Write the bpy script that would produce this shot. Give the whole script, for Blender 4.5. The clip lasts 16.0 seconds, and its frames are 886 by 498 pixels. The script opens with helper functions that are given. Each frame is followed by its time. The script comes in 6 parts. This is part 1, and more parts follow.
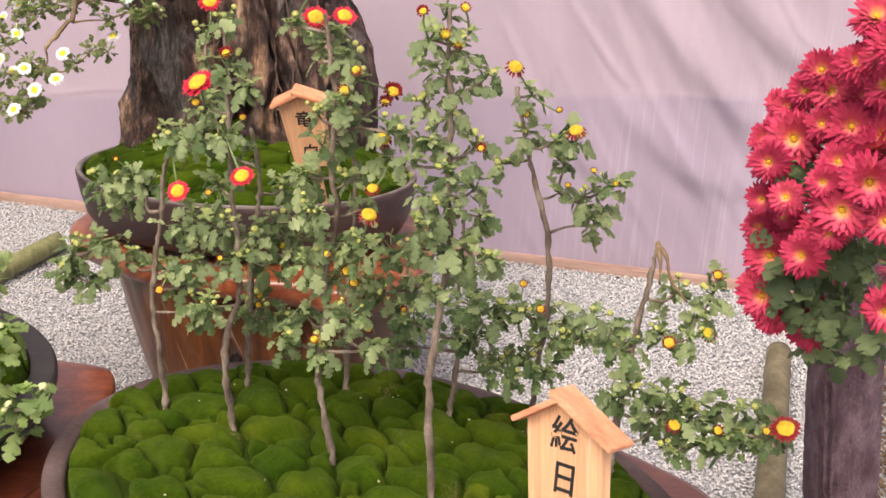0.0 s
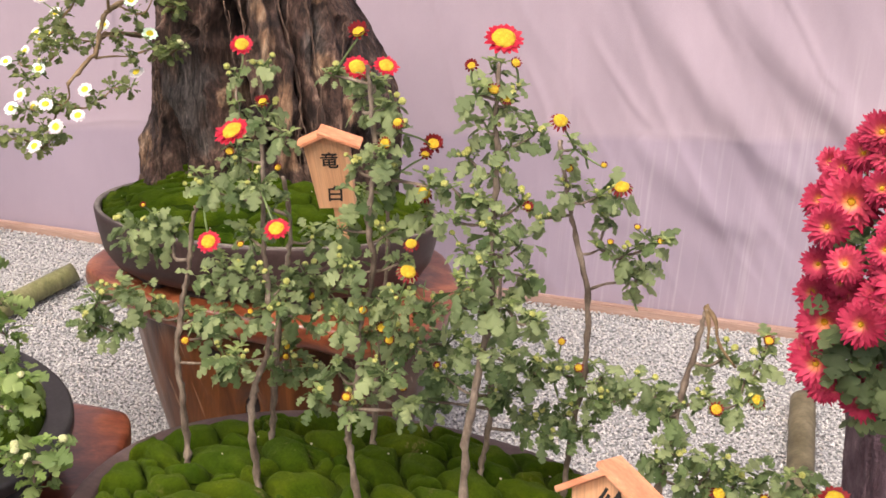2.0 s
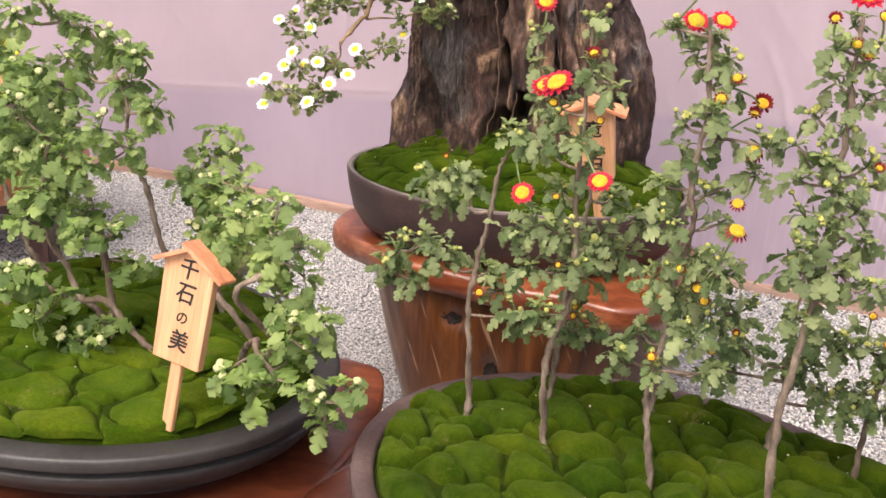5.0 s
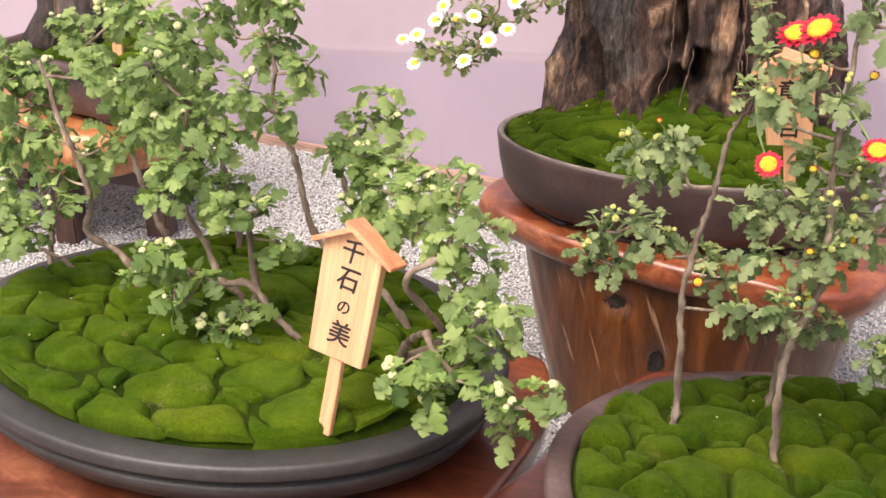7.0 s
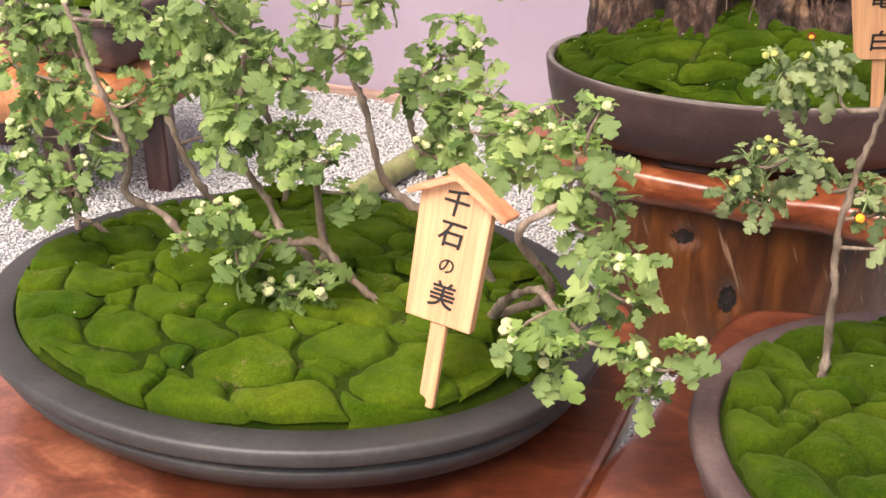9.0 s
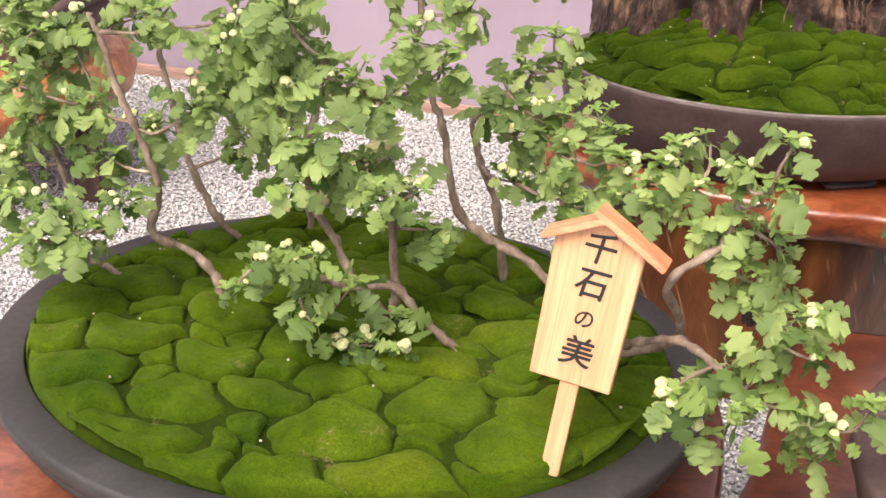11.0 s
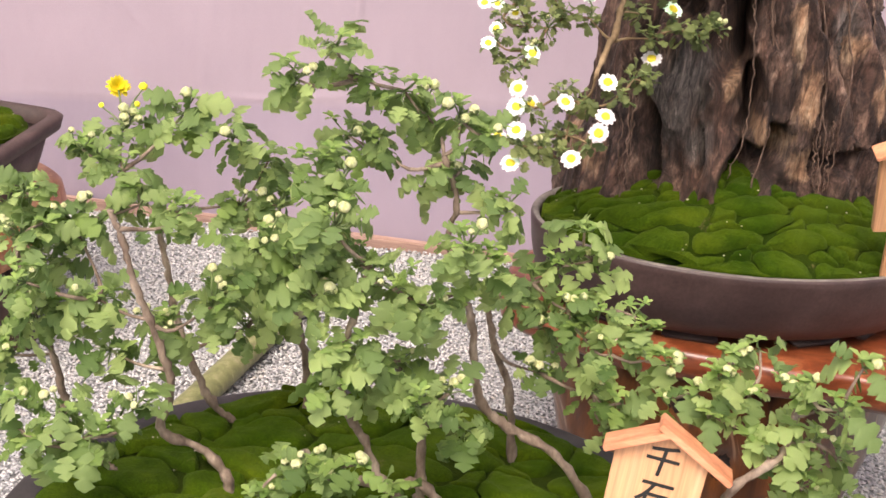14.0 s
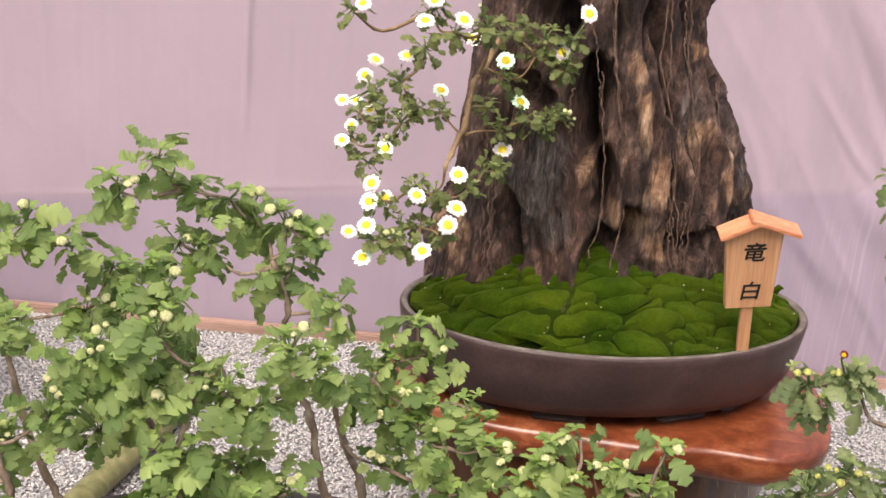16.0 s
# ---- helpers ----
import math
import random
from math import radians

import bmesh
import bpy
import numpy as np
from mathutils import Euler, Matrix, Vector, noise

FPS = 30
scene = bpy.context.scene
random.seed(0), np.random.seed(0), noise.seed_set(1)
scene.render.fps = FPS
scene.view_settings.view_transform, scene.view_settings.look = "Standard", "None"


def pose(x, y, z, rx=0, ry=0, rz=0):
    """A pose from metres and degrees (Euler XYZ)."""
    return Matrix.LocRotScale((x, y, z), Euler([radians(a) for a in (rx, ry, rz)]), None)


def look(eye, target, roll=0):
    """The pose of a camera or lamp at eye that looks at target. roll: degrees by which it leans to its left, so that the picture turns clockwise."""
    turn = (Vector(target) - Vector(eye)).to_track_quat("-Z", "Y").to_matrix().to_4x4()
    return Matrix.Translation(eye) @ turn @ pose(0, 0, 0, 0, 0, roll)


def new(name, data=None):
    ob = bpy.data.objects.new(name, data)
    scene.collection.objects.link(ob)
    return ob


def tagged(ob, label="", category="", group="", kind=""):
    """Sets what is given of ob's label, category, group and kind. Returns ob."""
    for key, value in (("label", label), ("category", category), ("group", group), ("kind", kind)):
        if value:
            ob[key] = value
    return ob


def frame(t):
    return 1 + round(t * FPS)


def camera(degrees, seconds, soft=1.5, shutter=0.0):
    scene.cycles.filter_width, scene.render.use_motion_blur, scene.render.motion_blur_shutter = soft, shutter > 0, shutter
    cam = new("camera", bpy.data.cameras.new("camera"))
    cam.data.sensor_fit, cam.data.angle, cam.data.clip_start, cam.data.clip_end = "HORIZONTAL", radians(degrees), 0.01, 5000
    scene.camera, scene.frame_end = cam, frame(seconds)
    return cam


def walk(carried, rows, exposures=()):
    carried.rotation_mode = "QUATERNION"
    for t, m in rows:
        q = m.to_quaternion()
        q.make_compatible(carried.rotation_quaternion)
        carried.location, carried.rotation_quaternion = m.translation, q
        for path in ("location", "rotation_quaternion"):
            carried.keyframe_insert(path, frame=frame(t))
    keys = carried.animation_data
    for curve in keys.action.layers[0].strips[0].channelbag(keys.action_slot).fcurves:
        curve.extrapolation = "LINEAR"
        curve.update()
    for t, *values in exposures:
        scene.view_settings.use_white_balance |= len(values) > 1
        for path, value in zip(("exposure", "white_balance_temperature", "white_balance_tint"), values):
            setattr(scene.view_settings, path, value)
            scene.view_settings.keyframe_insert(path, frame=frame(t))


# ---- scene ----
cam = camera(41.00, 16.0, 1.6)
EXPOSE = [(t, e, 6850, 14) for t, e in ((0, 0.76), (1, 0.73), (2.5, 0.66), (3.5, 0.70), (7, 0.97), (9, 1.08), (12.5, 0.97), (14.5, 0.76), (16, 0.62))]
PATH = [
    (0, (0.4318, -1.2574, 1.0313), (0.4041, 0.5691, 0.2168), 2.42),
    (0.5, (0.4240, -1.2437, 1.0392), (0.4013, 0.5853, 0.2303), 2.66),
    (1, (0.4167, -1.2286, 1.0434), (0.3981, 0.6053, 0.2457), 2.97),
    (1.5, (0.4078, -1.2185, 1.0433), (0.3888, 0.6228, 0.2628), 3.25),
    (2, (0.3927, -1.2105, 1.0427), (0.3591, 0.6328, 0.2672), 3.31),
    (2.5, (0.3690, -1.2165, 1.0270), (0.3103, 0.6325, 0.2671), 3.74),
    (3, (0.3327, -1.2276, 1.0189), (0.2460, 0.6193, 0.2562), 3.90),
    (3.5, (0.3058, -1.2365, 1.0146), (0.1700, 0.6035, 0.2427), 3.78),
    (4, (0.2861, -1.2448, 1.0137), (0.0919, 0.5840, 0.2276), 3.43),
    (4.2, (0.2771, -1.2533, 1.0097), (0.0617, 0.5735, 0.2245), 3.51),
    (6.3, (0.1737, -1.1401, 0.9535), (-0.2587, 0.6269, 0.1225), 1.93),
    (6.5, (0.1637, -1.1186, 0.9405), (-0.2899, 0.6422, 0.1077), 1.74),
    (7, (0.0890, -1.0802, 0.9252), (-0.3300, 0.6781, 0.0691), 1.78),
    (7.5, (-0.0036, -1.0669, 0.9184), (-0.3354, 0.6978, 0.0376), 2.45),
    (8, (-0.0613, -1.0462, 0.9260), (-0.3427, 0.7023, -0.0034), 2.91),
    (8.5, (-0.0995, -1.0291, 0.9095), (-0.3560, 0.7131, -0.0386), 2.26),
    (9, (-0.0872, -0.9842, 0.8789), (-0.4135, 0.7401, -0.0805), 0.01),
    (9.2, (-0.1000, -0.9880, 0.8850), (-0.4236, 0.7266, -0.0905), -0.60),
    (11.3, (-0.3984, -0.8427, 0.8598), (-0.3788, 0.8953, -0.1297), 3.67),
    (11.5, (-0.4228, -0.8355, 0.8662), (-0.3616, 0.9026, -0.1212), 4.00),
    (12, (-0.4691, -0.8293, 0.8849), (-0.3336, 0.9137, -0.0864), 5.02),
    (12.5, (-0.4892, -0.8201, 0.8975), (-0.3268, 0.9363, -0.0451), 5.41),
    (13, (-0.5026, -0.8135, 0.9040), (-0.3262, 0.9622, 0.0008), 5.69),
    (13.5, (-0.5149, -0.8038, 0.9183), (-0.3276, 0.9838, 0.0412), 5.90),
    (14, (-0.5198, -0.7959, 0.9270), (-0.3347, 1.0087, 0.0847), 5.80),
    (14.5, (-0.5247, -0.7897, 0.9331), (-0.3390, 1.0319, 0.1286), 5.72),
    (15, (-0.5080, -0.7906, 0.9403), (-0.3143, 1.0453, 0.1711), 5.31),
    (15.5, (-0.4759, -0.8003, 0.9518), (-0.2443, 1.0429, 0.2108), 5.04),
    (16, (-0.4290, -0.8210, 0.9675), (-0.1438, 1.0227, 0.2468), 4.74),
]
walk(cam, [(t, look(eye, target, roll)) for t, eye, target, roll in PATH], EXPOSE)

SKY, SUN = 0.14, 1.6
SLAB_A, SLAB_B, SLAB_C = 0.115, 0.09, 0.172
RIM_TO_A, RIM_TO_B, RIM_TO_C = SLAB_A - 0.248, SLAB_B - 0.185, SLAB_C - 0.294
LEAF_A, LEAF_B, DENSE_A, DENSE_B = 0.0176, 0.0222, 1.32, 1.15
BOARD_A = pose(0.5452, -0.4164, 0.2854, -8.6, -13.9, -47.0)
BOARD_B = pose(-0.2753, -0.0679, 0.2084, -11.93, 3.21, -18.28)
BOARD_C = pose(0.2024, 0.5554, 0.2969, 12.5, -7.5, -7.5)
POLE_A, POLE_B = (0.93, 0.235, -0.157), (1.114, 0.956, -0.157)

# ---- world and light: bright overcast daylight under the open sky ----
world = bpy.data.worlds.new("overcast_sky")
scene.world = world
world.use_nodes = True
wn = world.node_tree
wn.nodes.clear()
sky = wn.nodes.new("ShaderNodeTexSky")
sky.sky_type = "NISHITA"
sky.sun_disc = False
sky.sun_elevation = radians(58)
sky.sun_rotation = radians(205)
sky.air_density, sky.dust_density, sky.ozone_density = 1.0, 6.0, 1.0
back = wn.nodes.new("ShaderNodeBackground")
back.inputs["Strength"].default_value = SKY
wout = wn.nodes.new("ShaderNodeOutputWorld")
wn.links.new(sky.outputs[0], back.inputs[0])
wn.links.new(back.outputs[0], wout.inputs[0])
sun = new("sun", bpy.data.lights.new("sun", "SUN"))
sun.data.energy, sun.data.angle, sun.data.color = SUN, radians(35), (1.0, 0.96, 0.9)
sun.matrix_world = look((-1.2, -2.6, 4.6), (0, 0, 0))


# ---- materials ----
def material(name, rough=0.6, metal=0.0, spec=0.5):
    m = bpy.data.materials.new(name)
    m.use_nodes = True
    b = m.node_tree.nodes["Principled BSDF"]
    b.inputs["Roughness"].default_value = rough
    b.inputs["Metallic"].default_value = metal
    b.inputs["Specular IOR Level"].default_value = spec
    return m, m.node_tree, b


def node(nt, kind, **inputs):
    n = nt.nodes.new(kind)
    for key, value in inputs.items():
        n.inputs[key.replace("_", " ")].default_value = value
    return n


def coords(nt, scale=(1, 1, 1), space="Object"):
    tc = nt.nodes.new("ShaderNodeTexCoord")
    mp = nt.nodes.new("ShaderNodeMapping")
    mp.inputs["Scale"].default_value = scale
    nt.links.new(tc.outputs[space], mp.inputs[0])
    return mp.outputs[0]


def noise_tex(nt, vec, scale, detail=4.0, rough=0.6, distort=0.0):
    n = node(nt, "ShaderNodeTexNoise", Scale=scale, Detail=detail, Roughness=rough, Distortion=distort)
    nt.links.new(vec, n.inputs["Vector"])
    return n.outputs["Fac"]


def ramp(nt, fac, stops):
    r = nt.nodes.new("ShaderNodeValToRGB")
    while len(r.color_ramp.elements) < len(stops):
        r.color_ramp.elements.new(0.5)
    for e, (p, c) in zip(r.color_ramp.elements, stops):
        e.position, e.color = p, (*c, 1)
    nt.links.new(fac, r.inputs[0])
    return r.outputs[0]


def mix(nt, fac, a, b, mode="MIX"):
    m = nt.nodes.new("ShaderNodeMix")
    m.data_type, m.blend_type = "RGBA", mode
    for sock, v in ((m.inputs[0], fac), (m.inputs[6], a), (m.inputs[7], b)):
        if hasattr(v, "links"):
            nt.links.new(v, sock)
        elif isinstance(v, tuple):
            sock.default_value = (*v, 1)
        else:
            sock.default_value = v
    return m.outputs[2]


def bump(nt, bsdf, fac, strength, distance):
    b = node(nt, "ShaderNodeBump", Strength=strength, Distance=distance)
    nt.links.new(fac, b.inputs["Height"])
    nt.links.new(b.outputs[0], bsdf.inputs["Normal"])


def random_fac(nt):
    return nt.nodes.new("ShaderNodeObjectInfo").outputs["Random"]


def base(nt, bsdf, colour):
    nt.links.new(colour, bsdf.inputs["Base Color"])


def two_scale(name, dark, mid, light, s1, s2, rough=0.7, bumps=0.3, dist=0.002, stretch=(1, 1, 1), spec=0.4):
    m, nt, b = material(name, rough, 0, spec)
    v = coords(nt, stretch)
    big, fine = noise_tex(nt, v, s1, 5), noise_tex(nt, v, s2, 3)
    c1 = ramp(nt, big, [(0.3, dark), (0.52, mid), (0.72, light)])
    c2 = ramp(nt, fine, [(0.3, (0.72, 0.72, 0.72)), (0.7, (1.15, 1.15, 1.15))])
    base(nt, b, mix(nt, 0.8, c1, c2, "MULTIPLY"))
    bump(nt, b, fine, bumps, dist)
    return m


def leaf_material(name, young, old, island=False):
    m, nt, b = material(name, 0.45, 0, 0.4)
    pick = nt.nodes.new("ShaderNodeNewGeometry").outputs["Random Per Island"] if island else random_fac(nt)
    c = ramp(nt, pick, [(0.0, old), (0.55, tuple((p + q) / 2 for p, q in zip(young, old))), (1.0, young)])
    v = coords(nt, (1, 1, 1))
    n = noise_tex(nt, v, 90, 3)
    c = mix(nt, 0.5, c, ramp(nt, n, [(0.3, (0.7, 0.72, 0.66)), (0.7, (1.15, 1.12, 1.0))]), "MULTIPLY")
    base(nt, b, c)
    bump(nt, b, n, 0.35, 0.002)
    t = nt.nodes.new("ShaderNodeBsdfTranslucent")
    nt.links.new(c, t.inputs[0])
    mx = nt.nodes.new("ShaderNodeMixShader")
    mx.inputs[0].default_value = 0.48
    out = nt.nodes["Material Output"]
    nt.links.new(b.outputs[0], mx.inputs[1])
    nt.links.new(t.outputs[0], mx.inputs[2])
    nt.links.new(mx.outputs[0], out.inputs[0])
    return m


def petal_material(name, inner, outer, edge, radius):
    """Petals shade from the flower's heart outwards."""
    m, nt, b = material(name, 0.6, 0, 0.25)
    tc = nt.nodes.new("ShaderNodeTexCoord")
    ln = nt.nodes.new("ShaderNodeVectorMath")
    ln.operation = "LENGTH"
    nt.links.new(tc.outputs["Object"], ln.inputs[0])
    mp = nt.nodes.new("ShaderNodeMapRange")
    mp.inputs["From Max"].default_value = radius
    nt.links.new(ln.outputs["Value"], mp.inputs[0])
    c = ramp(nt, mp.outputs[0], [(0.15, inner), (0.5, outer), (0.95, edge)])
    n = noise_tex(nt, coords(nt), 220, 2)
    c = mix(nt, 0.55, c, ramp(nt, n, [(0.3, (0.72, 0.72, 0.72)), (0.7, (1.12, 1.12, 1.12))]), "MULTIPLY")
    v = ramp(nt, random_fac(nt), [(0.0, (0.78, 0.7, 0.74)), (0.6, (0.98, 0.98, 0.98)), (1.0, (1.12, 1.45, 1.2))])
    base(nt, b, mix(nt, 1.0, c, v, "MULTIPLY"))
    return m


def wood_material(name, dark, mid, light, rough, coat, stretch, scale=6.0, bumps=0.15, scratch=None, pale_patches=()):
    m, nt, b = material(name, rough, 0, 0.5)
    b.inputs["Coat Weight"].default_value = coat
    b.inputs["Coat Roughness"].default_value = 0.2
    v = coords(nt, stretch)
    g = noise_tex(nt, v, scale, 6, 0.6, 1.2)
    fine = noise_tex(nt, v, scale * 9, 3)
    c = ramp(nt, g, [(0.28, dark), (0.5, mid), (0.74, light)])
    c = mix(nt, 0.6, c, ramp(nt, fine, [(0.3, (0.65, 0.62, 0.6)), (0.7, (1.15, 1.15, 1.15))]), "MULTIPLY")
    if scratch:
        # pale slanting scores and large dark knots in the bark
        tc, mp = nt.nodes.new("ShaderNodeTexCoord"), nt.nodes.new("ShaderNodeMapping")
        mp.vector_type = "TEXTURE"
        mp.inputs["Rotation"].default_value = (0, radians(-20), 0)
        mp.inputs["Scale"].default_value = (0.010, 0.03, 0.16)
        nt.links.new(tc.outputs["Object"], mp.inputs[0])
        c = mix(nt, ramp(nt, noise_tex(nt, mp.outputs[0], 1.0, 2, 0.4), [(0.66, (0, 0, 0)), (0.72, (0.5, 0.5, 0.5))]), c, scratch)
        c = mix(nt, ramp(nt, noise_tex(nt, coords(nt, (1.2, 1, 0.7)), 9, 3, 0.5), [(0.64, (0, 0, 0)), (0.70, (0.85, 0.85, 0.85))]), c, (0.018, 0.008, 0.007))
    for at, radius, tone in pale_patches:
        # paler patches at given places near the live edge, with an uneven border
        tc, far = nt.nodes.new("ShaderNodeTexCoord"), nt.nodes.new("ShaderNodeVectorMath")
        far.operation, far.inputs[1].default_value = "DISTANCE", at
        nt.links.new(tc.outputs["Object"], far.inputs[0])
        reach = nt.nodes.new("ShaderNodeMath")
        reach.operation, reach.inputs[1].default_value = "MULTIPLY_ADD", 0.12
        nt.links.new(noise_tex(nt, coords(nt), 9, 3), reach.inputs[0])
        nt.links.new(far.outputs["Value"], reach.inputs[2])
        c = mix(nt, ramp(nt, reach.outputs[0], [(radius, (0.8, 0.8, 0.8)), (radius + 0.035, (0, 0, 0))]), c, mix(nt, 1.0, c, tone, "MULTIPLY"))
    base(nt, b, c)
    bump(nt, b, fine, bumps, 0.002)
    return m


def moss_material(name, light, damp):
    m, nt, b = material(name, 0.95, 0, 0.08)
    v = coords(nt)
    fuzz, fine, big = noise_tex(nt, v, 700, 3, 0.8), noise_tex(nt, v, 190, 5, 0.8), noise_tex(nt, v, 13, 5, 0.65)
    # damp only scales how bright the greens are
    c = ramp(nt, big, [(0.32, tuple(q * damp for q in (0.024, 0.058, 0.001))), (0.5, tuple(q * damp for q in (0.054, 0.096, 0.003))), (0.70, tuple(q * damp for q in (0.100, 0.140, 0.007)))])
    own = ramp(nt, random_fac(nt), [(0.0, (0.72, 0.86, 0.6)), (0.6, (0.95, 0.98, 1.0)), (1.0, (1.12, 1.08, 1.0))])
    c = mix(nt, 1.0, c, own, "MULTIPLY")
    c = mix(nt, 0.5, c, ramp(nt, fine, [(0.32, (0.45, 0.5, 0.35)), (0.68, (1.4, 1.35, 1.25))]), "MULTIPLY")
    c = mix(nt, 0.7, c, ramp(nt, fuzz, [(0.3, (0.35, 0.4, 0.3)), (0.7, (1.6, 1.5, 1.5))]), "MULTIPLY")
    dry = mix(nt, 0.4, noise_tex(nt, v, 9, 4, 0.6), fuzz)
    c = mix(nt, ramp(nt, dry, [(0.52, (0, 0, 0)), (0.64, (0.28, 0.28, 0.28))]), c, tuple(q * damp for q in (0.11, 0.175, 0.016)))
    spots = mix(nt, 0.35, noise_tex(nt, v, 17, 5, 0.7), fine)
    c = mix(nt, ramp(nt, spots, [(light, (0, 0, 0)), (light + 0.06, (0.75, 0.75, 0.75))]), c, ramp(nt, fuzz, [(0.3, (0.06, 0.04, 0.02)), (0.7, (0.24, 0.19, 0.08))]))
    base(nt, b, c)
    bump(nt, b, mix(nt, 0.6, fine, fuzz), 0.6, 0.004)
    b.inputs["Sheen Weight"].default_value = 0.10
    b.inputs["Sheen Tint"].default_value = (0.5, 0.7, 0.15, 1)
    return m


def cloth_material():
    m, nt, b = material("mauve_cloth", 0.85, 0, 0.2)
    v = coords(nt)
    weave = noise_tex(nt, coords(nt, (260, 260, 60)), 6, 2)
    stain = noise_tex(nt, coords(nt, (1.2, 1, 0.8)), 2.2, 5, 0.6)
    streak = noise_tex(nt, coords(nt, (70, 1, 1.3)), 2.0, 3, 0.5)
    c = ramp(nt, stain, [(0.3, (0.385, 0.312, 0.364)), (0.7, (0.44, 0.358, 0.414))])
    tc = nt.nodes.new("ShaderNodeTexCoord")
    xyz = nt.nodes.new("ShaderNodeSeparateXYZ")
    nt.links.new(tc.outputs["Object"], xyz.inputs[0])

    def band(x, z, at):
        """A line across the cloth: x * X + z * Z - at."""
        m1, m2 = nt.nodes.new("ShaderNodeMath"), nt.nodes.new("ShaderNodeMath")
        m1.operation = m2.operation = "MULTIPLY_ADD"
        m1.inputs[1].default_value, m1.inputs[2].default_value = x, -at
        m2.inputs[1].default_value = z
        nt.links.new(xyz.outputs["X"], m1.inputs[0])
        nt.links.new(xyz.outputs["Z"], m2.inputs[0])
        nt.links.new(m1.outputs[0], m2.inputs[2])
        return m2.outputs[0]

    # below a slanting line across the cloth its colour is darker, cooler and greyer
    c = mix(nt, ramp(nt, band(0.1, -1.0, -0.185), [(0.0, (0, 0, 0)), (0.02, (1, 1, 1))]), c, mix(nt, 1.0, c, (0.87, 0.88, 0.93), "MULTIPLY"))
    drips = mix(nt, 1.0, ramp(nt, streak, [(0.54, (0, 0, 0)), (0.70, (0.24, 0.24, 0.24))]), ramp(nt, band(1.0, -1.6, 0.36), [(0.0, (0, 0, 0)), (0.16, (1, 1, 1))]), "MULTIPLY")
    c = mix(nt, drips, c, (0.58, 0.52, 0.56))
    c = mix(nt, 0.25, c, ramp(nt, weave, [(0.35, (0.8, 0.8, 0.8)), (0.65, (1.1, 1.1, 1.1))]), "MULTIPLY")
    base(nt, b, c)
    bump(nt, b, weave, 0.12, 0.001)
    return m


def bark_material():
    """Old driftwood: fibrous flakes from near black to bare tan, with grey weathering."""
    m, nt, b = material("driftwood", 0.5, 0, 0.5)
    v = coords(nt, (1, 1, 0.2))
    warp = node(nt, "ShaderNodeTexNoise", Scale=14.0, Detail=3.0)
    nt.links.new(v, warp.inputs["Vector"])
    add = nt.nodes.new("ShaderNodeVectorMath")
    add.operation = "MULTIPLY_ADD"
    add.inputs[1].default_value = (0.09, 0.09, 0.09)
    nt.links.new(warp.outputs["Color"], add.inputs[0])
    nt.links.new(v, add.inputs[2])
    flakes = node(nt, "ShaderNodeTexVoronoi", Scale=34.0)
    nt.links.new(add.outputs[0], flakes.inputs["Vector"])
    sep = nt.nodes.new("ShaderNodeSeparateColor")
    nt.links.new(flakes.outputs["Color"], sep.inputs[0])
    c = ramp(nt, sep.outputs[0], [(0.0, (0.010, 0.006, 0.005)), (0.4, (0.036, 0.021, 0.016)), (0.72, (0.085, 0.055, 0.043)), (1.0, (0.17, 0.12, 0.095))])
    fibre = noise_tex(nt, coords(nt, (1, 1, 0.10)), 95, 6, 0.75, 0.6)
    fine = noise_tex(nt, coords(nt, (1, 1, 0.25)), 300, 4, 0.75)
    c = mix(nt, 0.95, c, ramp(nt, fibre, [(0.30, (0.10, 0.09, 0.08)), (0.50, (0.8, 0.8, 0.8)), (0.70, (1.9, 1.85, 1.8))]), "MULTIPLY")
    patch = noise_tex(nt, coords(nt, (1, 1, 0.42)), 12, 5, 0.7, 0.8)
    c = mix(nt, ramp(nt, patch, [(0.585, (0, 0, 0)), (0.62, (0.85, 0.85, 0.85))]), c, ramp(nt, fibre, [(0.3, (0.09, 0.04, 0.022)), (0.6, (0.30, 0.165, 0.095)), (0.75, (0.46, 0.31, 0.20))]))
    grey = noise_tex(nt, coords(nt, (1, 1, 0.3)), 7, 5, 0.65)
    c = mix(nt, ramp(nt, grey, [(0.55, (0, 0, 0)), (0.66, (0.55, 0.55, 0.55))]), c, ramp(nt, fine, [(0.35, (0.035, 0.033, 0.032)), (0.7, (0.19, 0.18, 0.17))]))
    base(nt, b, c)
    h = mix(nt, 0.5, fibre, fine)
    bump(nt, b, h, 1.0, 0.012)
    return m


